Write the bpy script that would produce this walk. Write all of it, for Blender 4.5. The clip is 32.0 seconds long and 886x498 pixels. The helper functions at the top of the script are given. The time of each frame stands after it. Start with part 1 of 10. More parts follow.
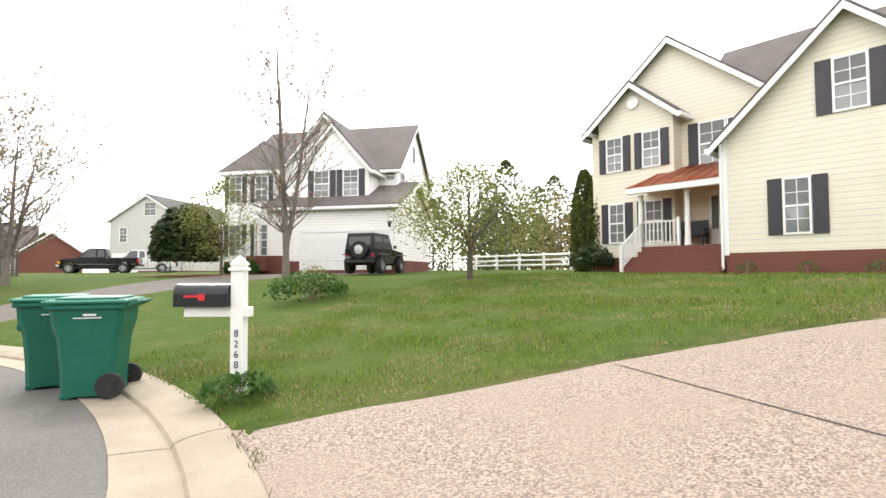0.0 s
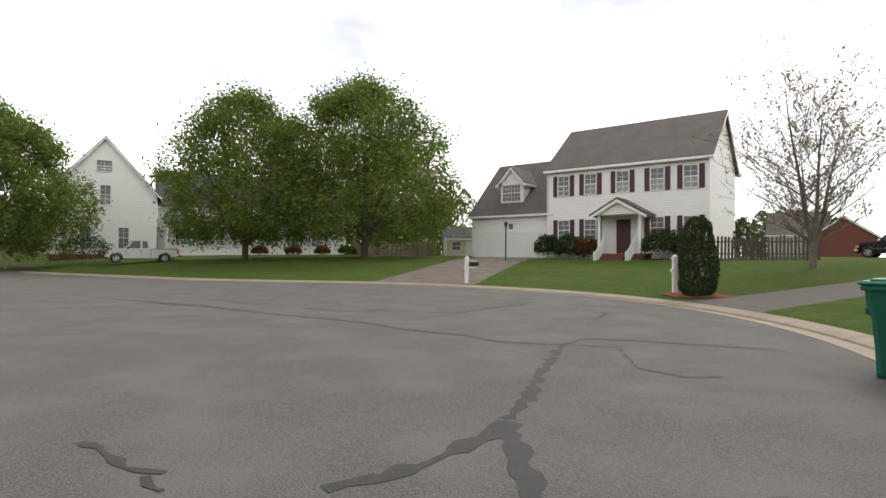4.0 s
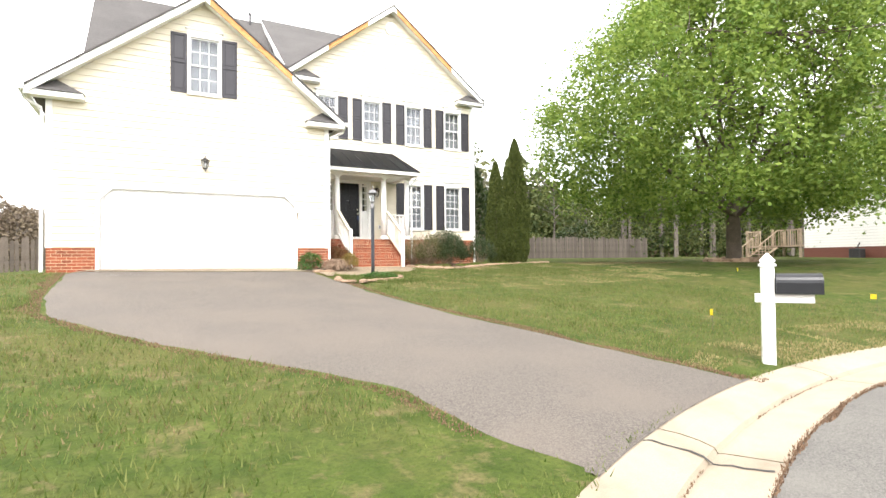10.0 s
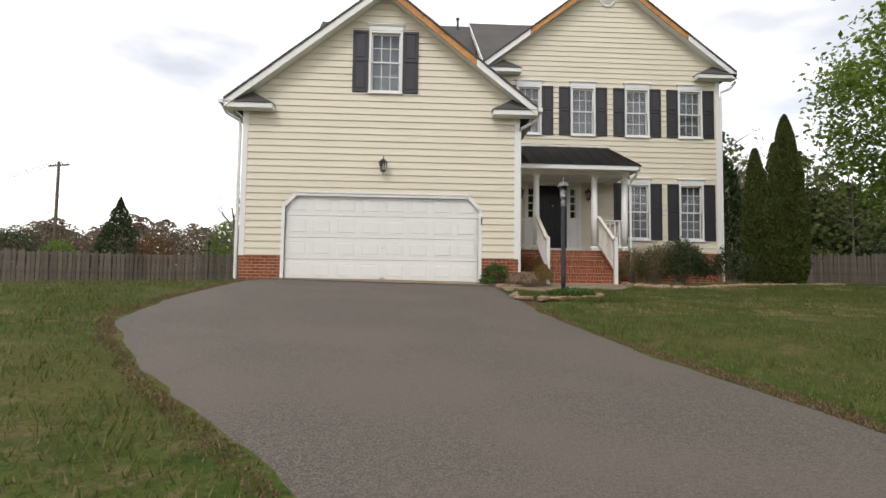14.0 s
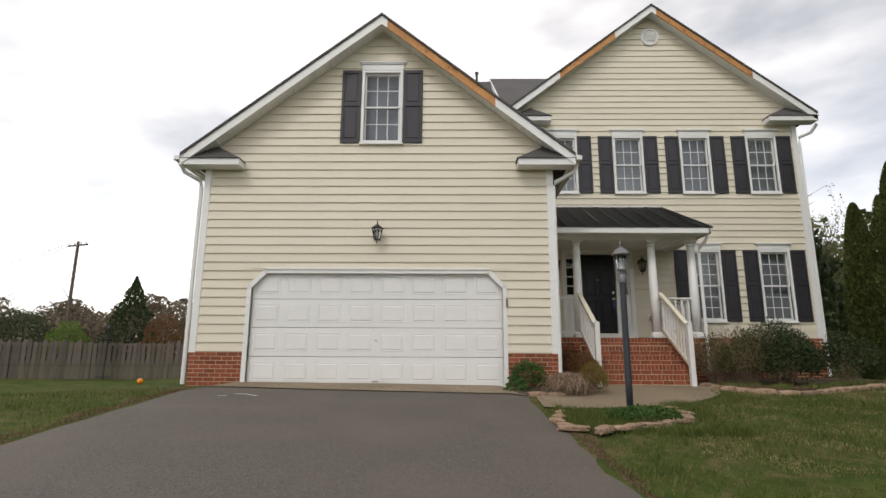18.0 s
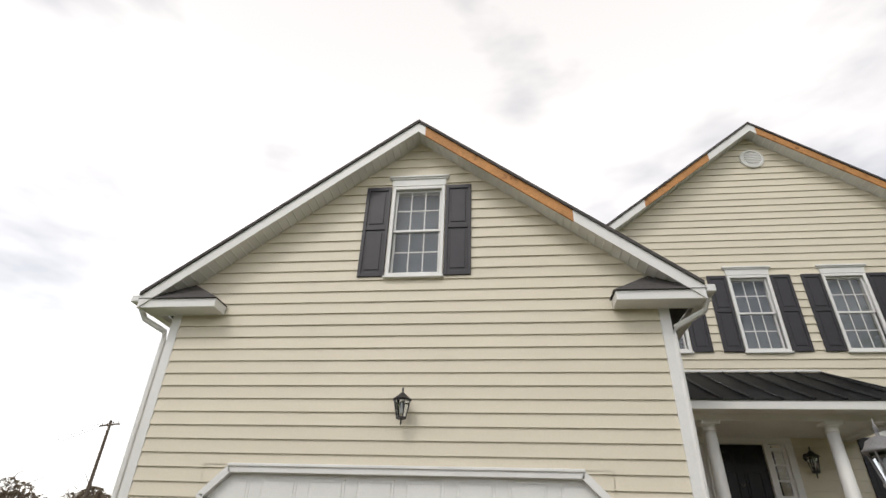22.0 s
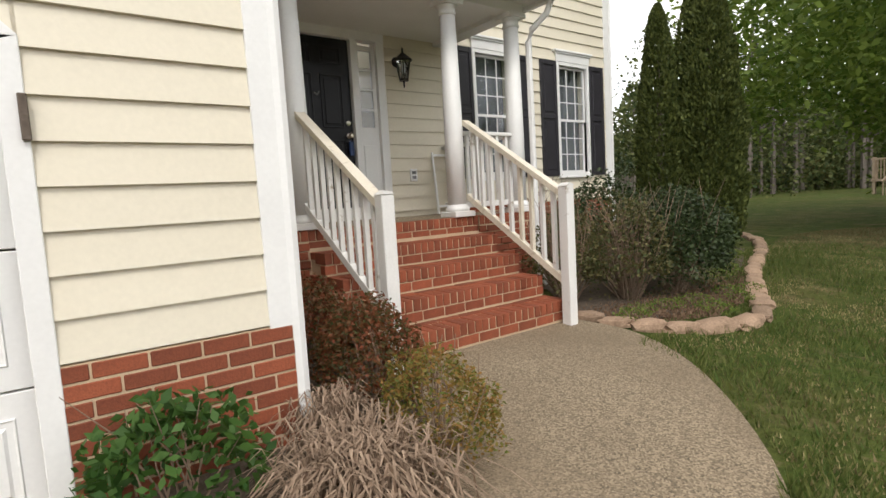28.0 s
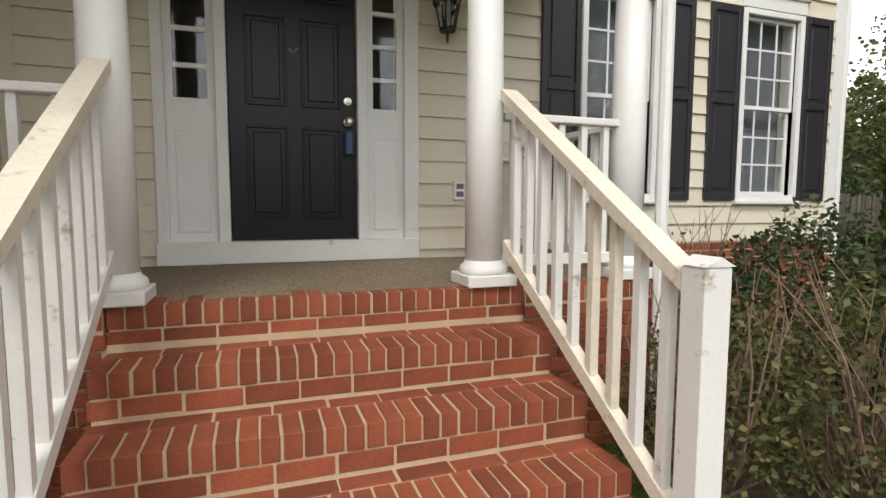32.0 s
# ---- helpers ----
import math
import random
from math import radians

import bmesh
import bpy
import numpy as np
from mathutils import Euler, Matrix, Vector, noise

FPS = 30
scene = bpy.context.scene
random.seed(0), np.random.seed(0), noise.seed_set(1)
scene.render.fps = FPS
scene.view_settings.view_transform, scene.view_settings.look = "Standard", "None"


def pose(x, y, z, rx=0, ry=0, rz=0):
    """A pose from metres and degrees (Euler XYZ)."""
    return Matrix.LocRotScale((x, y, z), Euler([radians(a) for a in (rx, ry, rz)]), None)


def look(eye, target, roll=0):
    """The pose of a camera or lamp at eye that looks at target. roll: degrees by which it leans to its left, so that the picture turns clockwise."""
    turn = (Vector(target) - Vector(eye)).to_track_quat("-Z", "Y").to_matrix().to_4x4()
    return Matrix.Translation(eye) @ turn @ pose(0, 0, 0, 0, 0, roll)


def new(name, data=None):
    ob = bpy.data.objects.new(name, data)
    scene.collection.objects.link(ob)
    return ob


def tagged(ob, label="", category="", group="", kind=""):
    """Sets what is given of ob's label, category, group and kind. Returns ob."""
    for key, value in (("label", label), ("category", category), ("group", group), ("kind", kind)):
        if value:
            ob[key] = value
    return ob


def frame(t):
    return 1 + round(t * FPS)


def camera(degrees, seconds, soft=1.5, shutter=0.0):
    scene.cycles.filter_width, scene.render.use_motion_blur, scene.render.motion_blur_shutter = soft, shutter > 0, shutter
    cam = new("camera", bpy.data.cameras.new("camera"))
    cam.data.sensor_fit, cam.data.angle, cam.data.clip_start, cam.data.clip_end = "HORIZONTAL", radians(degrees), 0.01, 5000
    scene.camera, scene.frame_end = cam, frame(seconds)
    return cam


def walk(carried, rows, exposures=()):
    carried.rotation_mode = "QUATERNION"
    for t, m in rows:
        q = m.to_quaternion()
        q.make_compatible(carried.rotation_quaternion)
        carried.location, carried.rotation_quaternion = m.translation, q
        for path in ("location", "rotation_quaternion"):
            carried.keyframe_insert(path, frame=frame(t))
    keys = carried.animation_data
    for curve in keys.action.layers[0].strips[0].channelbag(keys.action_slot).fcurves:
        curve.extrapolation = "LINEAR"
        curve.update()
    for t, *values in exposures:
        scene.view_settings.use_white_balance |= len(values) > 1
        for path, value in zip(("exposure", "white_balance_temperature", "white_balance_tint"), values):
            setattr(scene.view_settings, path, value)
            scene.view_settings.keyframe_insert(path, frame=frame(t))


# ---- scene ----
cam = camera(79.70, 32.0)
PATH = [
    (0, 1.194, -15.901, 0.275, 92.39, 0.38, -237.03),
    (0.5, 1.291, -16.023, 0.327, 92.10, -0.11, -228.30),
    (1, 1.370, -16.039, 0.262, 92.52, 0.06, -219.06),
    (1.5, 1.435, -16.156, 0.266, 92.37, 0.08, -210.45),
    (2, 1.464, -16.229, 0.265, 92.09, 0.18, -201.68),
    (2.5, 1.497, -16.235, 0.253, 92.01, -0.08, -192.96),
    (3, 1.467, -16.311, 0.241, 91.93, -0.26, -183.49),
    (3.5, 1.519, -16.321, 0.237, 91.35, -0.47, -173.65),
    (5.5, 1.866, -16.348, 0.284, 89.76, 0.73, -136.77),
    (6, 1.973, -16.375, 0.257, 89.60, 0.84, -128.50),
    (6.5, 2.027, -16.377, 0.225, 89.76, 1.22, -117.51),
    (7, 2.031, -16.344, 0.202, 90.60, 1.41, -103.60),
    (7.5, 2.132, -16.205, 0.210, 90.42, 1.48, -89.94),
    (8, 2.215, -16.103, 0.214, 90.16, 1.63, -76.18),
    (8.5, 2.238, -15.947, 0.229, 89.85, 1.53, -63.40),
    (9, 2.249, -15.790, 0.238, 90.09, 1.06, -50.92),
    (9.5, 2.226, -15.589, 0.203, 91.26, 0.11, -38.53),
    (10, 2.316, -15.709, 0.302, 91.18, 0.54, -28.63),
    (10.5, 2.659, -15.497, 0.406, 90.88, 0.41, -22.38),
    (11, 2.999, -15.097, 0.357, 91.05, 0.79, -18.58),
    (11.5, 3.305, -14.924, 0.294, 91.63, 0.70, -14.05),
    (12, 3.573, -14.514, 0.256, 92.32, 0.40, -10.76),
    (12.5, 3.820, -14.290, 0.217, 92.86, -0.27, -7.95),
    (13, 4.042, -13.987, 0.149, 93.33, -0.61, -6.13),
    (13.5, 4.282, -13.557, 0.130, 93.52, -0.75, -4.41),
    (14, 4.431, -13.223, 0.088, 93.57, -0.78, -2.77),
    (14.5, 4.624, -12.981, 0.095, 94.06, -0.64, -1.03),
    (15, 4.874, -12.540, 0.153, 95.42, -0.39, 0.74),
    (15.5, 4.915, -12.173, 0.201, 96.72, -0.30, 1.42),
    (17.5, 4.950, -10.491, 0.547, 101.04, -0.18, 1.11),
    (18, 4.938, -10.086, 0.634, 101.41, -0.29, 0.71),
    (18.5, 4.847, -9.601, 0.711, 101.92, -0.43, 0.59),
    (19, 4.744, -9.190, 0.722, 102.56, -0.25, 0.90),
    (19.5, 4.810, -8.776, 0.751, 103.61, 0.05, 2.32),
    (20, 4.909, -8.365, 0.888, 106.17, -0.37, 3.88),
    (20.5, 4.954, -7.930, 1.018, 110.67, -0.88, 5.45),
    (21, 4.898, -7.466, 1.155, 115.41, -1.31, 6.51),
    (21.5, 4.874, -7.057, 1.279, 118.75, -2.00, 7.55),
    (22, 4.830, -6.715, 1.342, 120.28, -1.86, 6.34),
    (22.5, 4.926, -6.385, 1.349, 121.02, -1.66, -0.15),
    (23, 5.010, -6.032, 1.380, 121.53, -1.89, -9.97),
    (23.5, 5.146, -5.657, 1.439, 122.01, -1.68, -18.91),
    (24, 5.288, -5.352, 1.412, 122.82, 0.06, -23.74),
    (24.5, 5.260, -5.056, 1.352, 115.87, 1.42, -26.40),
    (25, 5.288, -4.658, 1.232, 101.24, 2.10, -26.73),
    (25.5, 5.350, -4.317, 1.154, 91.69, 2.01, -26.88),
    (27.5, 5.781, -2.819, 1.223, 85.30, 3.27, -28.59),
    (28, 6.042, -2.525, 1.251, 84.59, 3.31, -36.76),
    (28.5, 6.299, -2.222, 1.310, 83.52, 2.54, -45.40),
    (29, 6.604, -1.977, 1.350, 83.70, 2.19, -51.05),
    (29.5, 6.902, -1.814, 1.383, 84.49, 1.66, -52.87),
    (30, 7.295, -1.607, 1.397, 84.32, 1.66, -50.70),
    (30.5, 7.642, -1.441, 1.441, 84.16, 1.34, -45.95),
    (31, 7.973, -1.213, 1.459, 84.08, 1.09, -39.17),
    (31.5, 8.266, -0.886, 1.448, 84.31, 0.12, -31.69),
    (32, 8.428, -0.661, 1.480, 85.02, -0.16, -19.12),
]
# seconds, stops
LIGHT = [(0, 1.15), (0.5, 0.85), (1.0, 0.52), (2.0, -0.33), (3.5, -0.25), (5.5, 0.95), (6.0, 0.95), (7.0, 0.02), (7.5, 0.12), (8.0, 0.85), (8.6, 1.6), (9.0, 1.95), (9.5, 2.0), (10.2, 1.5), (11.0, 0.75), (12.0, 0.25), (13.0, 0.05), (15.0, -0.15), (15.5, -0.2), (20.0, -0.3), (22.0, -0.2), (23.0, -0.2), (24.0, -0.35), (25.0, 0.05), (28.0, 0.42), (29.0, 1.35), (30.0, 1.38), (31.0, 0.95), (31.5, 0.75), (32.0, 0.5)]
walk(cam, [(r[0], pose(*r[1:])) for r in PATH], LIGHT)

# ---- daylight: bright overcast sky with thin cloud ----
SUN_EL, SUN_AZ = radians(48), radians(205)
world = bpy.data.worlds.new("overcast_sky")
scene.world = world
world.use_nodes = True
wn, wl = world.node_tree.nodes, world.node_tree.links
wn.clear()
sky = wn.new("ShaderNodeTexSky")
sky.sky_type, sky.sun_disc, sky.sun_elevation, sky.sun_rotation = "NISHITA", False, SUN_EL, SUN_AZ
coord = wn.new("ShaderNodeTexCoord")
stretch = wn.new("ShaderNodeMapping")
stretch.inputs["Scale"].default_value = (1.0, 1.0, 2.6)
cloud = wn.new("ShaderNodeTexNoise")
cloud.inputs["Scale"].default_value, cloud.inputs["Detail"].default_value, cloud.inputs["Roughness"].default_value = 2.1, 5.0, 0.5
ramp = wn.new("ShaderNodeValToRGB")
ramp.color_ramp.elements[0].position, ramp.color_ramp.elements[1].position = 0.32, 0.49
ramp.color_ramp.elements[0].color, ramp.color_ramp.elements[1].color = (0.60, 0.595, 0.605, 1), (1.22, 1.155, 1.10, 1)
bright = wn.new("ShaderNodeVectorMath")
bright.operation = "SCALE"
bright.inputs["Scale"].default_value = 1.0
thin = wn.new("ShaderNodeVectorMath")
thin.operation = "SCALE"
thin.inputs["Scale"].default_value = 0.04
both = wn.new("ShaderNodeVectorMath")
both.operation = "ADD"
back = wn.new("ShaderNodeBackground")
back.inputs["Strength"].default_value = 1.0
out = wn.new("ShaderNodeOutputWorld")
wl.new(coord.outputs["Generated"], stretch.inputs["Vector"])
wl.new(stretch.outputs["Vector"], cloud.inputs["Vector"])
wl.new(cloud.outputs["Fac"], ramp.inputs["Fac"])
wl.new(ramp.outputs["Color"], bright.inputs[0])
wl.new(sky.outputs["Color"], thin.inputs[0])
wl.new(bright.outputs["Vector"], both.inputs[0])
wl.new(thin.outputs["Vector"], both.inputs[1])
# haze: the overcast is brighter low down than overhead
height = wn.new("ShaderNodeSeparateXYZ")
low = wn.new("ShaderNodeMapRange")
low.inputs["From Min"].default_value, low.inputs["From Max"].default_value = 0.0, 0.9
low.inputs["To Min"].default_value, low.inputs["To Max"].default_value = 1.4, 0.85
haze = wn.new("ShaderNodeVectorMath")
haze.operation = "SCALE"
wl.new(coord.outputs["Generated"], height.inputs[0])
wl.new(height.outputs["Z"], low.inputs["Value"])
wl.new(both.outputs["Vector"], haze.inputs[0])
wl.new(low.outputs["Result"], haze.inputs["Scale"])
wl.new(haze.outputs["Vector"], back.inputs["Color"])
wl.new(back.outputs["Background"], out.inputs["Surface"])

sun = new("sun", bpy.data.lights.new("sun", "SUN"))
sun.data.energy, sun.data.angle, sun.data.color = 1.1, radians(14), (1.0, 0.96, 0.9)
sun.matrix_world = look((math.sin(SUN_AZ) * math.cos(SUN_EL) * 50, math.cos(SUN_AZ) * math.cos(SUN_EL) * 50, math.sin(SUN_EL) * 50), (0, 0, 0))

# ---- materials ----
def material(name, color, rough=0.6, metal=0.0, vary=0.15, scale=6.0, fine=60.0, bump=0.1, random=0.0, spec=0.5, stain=None, stain_scale=1.0, stain_edge=(0.5, 0.65)):
    """Paint-like surface: base colour with broad and fine variation, optional second colour in patches, fine relief."""
    m = bpy.data.materials.new(name)
    m.use_nodes = True
    n, l = m.node_tree.nodes, m.node_tree.links
    b = n["Principled BSDF"]
    b.inputs["Roughness"].default_value, b.inputs["Metallic"].default_value = rough, metal
    b.inputs["Specular IOR Level"].default_value = spec
    tc = n.new("ShaderNodeTexCoord")
    big, small = n.new("ShaderNodeTexNoise"), n.new("ShaderNodeTexNoise")
    big.inputs["Scale"].default_value, big.inputs["Detail"].default_value = scale, 4
    small.inputs["Scale"].default_value, small.inputs["Detail"].default_value = fine, 3
    for t in (big, small):
        l.new(tc.outputs["Object"], t.inputs["Vector"])
    mixer = n.new("ShaderNodeMix")
    mixer.data_type = "RGBA"
    mixer.inputs["A"].default_value = (*[c * (1 - vary) for c in color], 1)
    mixer.inputs["B"].default_value = (*[min(1, c * (1 + vary)) for c in color], 1)
    add = n.new("ShaderNodeMath")
    add.operation = "MULTIPLY_ADD"
    add.inputs[1].default_value = 0.5
    half = n.new("ShaderNodeMath")
    half.operation = "MULTIPLY"
    half.inputs[1].default_value = 0.5
    l.new(big.outputs["Fac"], half.inputs[0])
    l.new(small.outputs["Fac"], add.inputs[0])
    l.new(half.outputs[0], add.inputs[2])
    stretchy = n.new("ShaderNodeMapRange")
    stretchy.inputs["From Min"].default_value, stretchy.inputs["From Max"].default_value = 0.3, 0.7
    l.new(add.outputs[0], stretchy.inputs["Value"])
    l.new(stretchy.outputs["Result"], mixer.inputs["Factor"])
    last = mixer.outputs["Result"]
    if stain:
        patch = n.new("ShaderNodeTexNoise")
        patch.inputs["Scale"].default_value, patch.inputs["Detail"].default_value, patch.inputs["Roughness"].default_value = stain_scale, 6, 0.65
        l.new(tc.outputs["Object"], patch.inputs["Vector"])
        edge = n.new("ShaderNodeMapRange")
        edge.inputs["From Min"].default_value, edge.inputs["From Max"].default_value = stain_edge
        l.new(patch.outputs["Fac"], edge.inputs["Value"])
        mx = n.new("ShaderNodeMix")
        mx.data_type = "RGBA"
        mx.inputs["B"].default_value = (*stain, 1)
        l.new(edge.outputs["Result"], mx.inputs["Factor"])
        l.new(last, mx.inputs["A"])
        last = mx.outputs["Result"]
    if random:
        info = n.new("ShaderNodeObjectInfo")
        geo = n.new("ShaderNodeNewGeometry")
        r = n.new("ShaderNodeMath")
        r.operation = "ADD"
        l.new(info.outputs["Random"], r.inputs[0])
        l.new(geo.outputs["Random Per Island"], r.inputs[1])
        fr = n.new("ShaderNodeMath")
        fr.operation = "FRACT"
        l.new(r.outputs[0], fr.inputs[0])
        mr = n.new("ShaderNodeMapRange")
        mr.inputs["To Min"].default_value, mr.inputs["To Max"].default_value = 1 - random, 1 + random
        l.new(fr.outputs[0], mr.inputs["Value"])
        vm = n.new("ShaderNodeVectorMath")
        vm.operation = "SCALE"
        l.new(last, vm.inputs[0])
        l.new(mr.outputs["Result"], vm.inputs["Scale"])
        last = vm.outputs["Vector"]
    l.new(last, b.inputs["Base Color"])
    if bump:
        bp = n.new("ShaderNodeBump")
        bp.inputs["Strength"].default_value, bp.inputs["Distance"].default_value = bump, 0.01
        l.new(small.outputs["Fac"], bp.inputs["Height"])
        l.new(bp.outputs["Normal"], b.inputs["Normal"])
    return m


def banded(name, color, step, dark=0.55, axis="Z", width=0.12, rough=0.6, depth=0.012, vary=0.06, across=0.0):
    """Far clapboards, shingles or boards: courses of the given height as relief, with narrow joints scaled by dark; on
    lap siding this paints the shade under each lap.
    """
    m = material(name, color, rough, 0, vary, 0.9, 25, 0)
    n, l = m.node_tree.nodes, m.node_tree.links
    b = n["Principled BSDF"]
    tc = n.new("ShaderNodeTexCoord")
    sep = n.new("ShaderNodeSeparateXYZ")
    l.new(tc.outputs["Object"], sep.inputs[0])
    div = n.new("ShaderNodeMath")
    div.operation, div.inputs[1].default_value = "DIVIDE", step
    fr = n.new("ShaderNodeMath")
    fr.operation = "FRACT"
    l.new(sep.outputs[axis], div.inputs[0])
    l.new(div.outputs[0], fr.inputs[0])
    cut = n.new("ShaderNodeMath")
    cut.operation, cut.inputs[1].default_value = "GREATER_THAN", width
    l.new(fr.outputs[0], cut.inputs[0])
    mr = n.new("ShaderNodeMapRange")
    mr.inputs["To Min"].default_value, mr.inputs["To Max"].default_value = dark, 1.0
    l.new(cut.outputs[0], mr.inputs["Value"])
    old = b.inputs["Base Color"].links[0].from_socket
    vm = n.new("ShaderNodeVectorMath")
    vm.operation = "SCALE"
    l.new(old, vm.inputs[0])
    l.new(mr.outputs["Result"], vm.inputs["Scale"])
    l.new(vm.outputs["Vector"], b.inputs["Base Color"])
    bp = n.new("ShaderNodeBump")
    bp.inputs["Strength"].default_value, bp.inputs["Distance"].default_value = 0.6, depth
    bp.invert = True
    l.new(fr.outputs[0], bp.inputs["Height"])
    l.new(bp.outputs["Normal"], b.inputs["Normal"])
    return m


def glassy(name, tint=(0.8, 0.85, 0.9), rough=0.02):
    m = bpy.data.materials.new(name)
    m.use_nodes = True
    b = m.node_tree.nodes["Principled BSDF"]
    b.inputs["Base Color"].default_value = (*tint, 1)
    b.inputs["Roughness"].default_value = rough
    b.inputs["Transmission Weight"].default_value = 1.0
    b.inputs["IOR"].default_value = 1.45
    return m


def leafy(name, color, other, rough=0.55, through_light=0.35):
    """Leaves: colour differs leaf by leaf, some light passes through."""
    m = bpy.data.materials.new(name)
    m.use_nodes = True
    n, l = m.node_tree.nodes, m.node_tree.links
    b = n["Principled BSDF"]
    geo = n.new("ShaderNodeNewGeometry")
    mx = n.new("ShaderNodeMix")
    mx.data_type = "RGBA"
    mx.inputs["A"].default_value, mx.inputs["B"].default_value = (*color, 1), (*other, 1)
    l.new(geo.outputs["Random Per Island"], mx.inputs["Factor"])
    l.new(mx.outputs["Result"], b.inputs["Base Color"])
    b.inputs["Roughness"].default_value = rough
    b.inputs["Specular IOR Level"].default_value = 0.3
    tr = n.new("ShaderNodeBsdfTranslucent")
    l.new(mx.outputs["Result"], tr.inputs["Color"])
    ms = n.new("ShaderNodeMixShader")
    ms.inputs["Fac"].default_value = through_light
    o = n["Material Output"]
    l.new(b.outputs[0], ms.inputs[1])
    l.new(tr.outputs[0], ms.inputs[2])
    l.new(ms.outputs[0], o.inputs["Surface"])
    return m


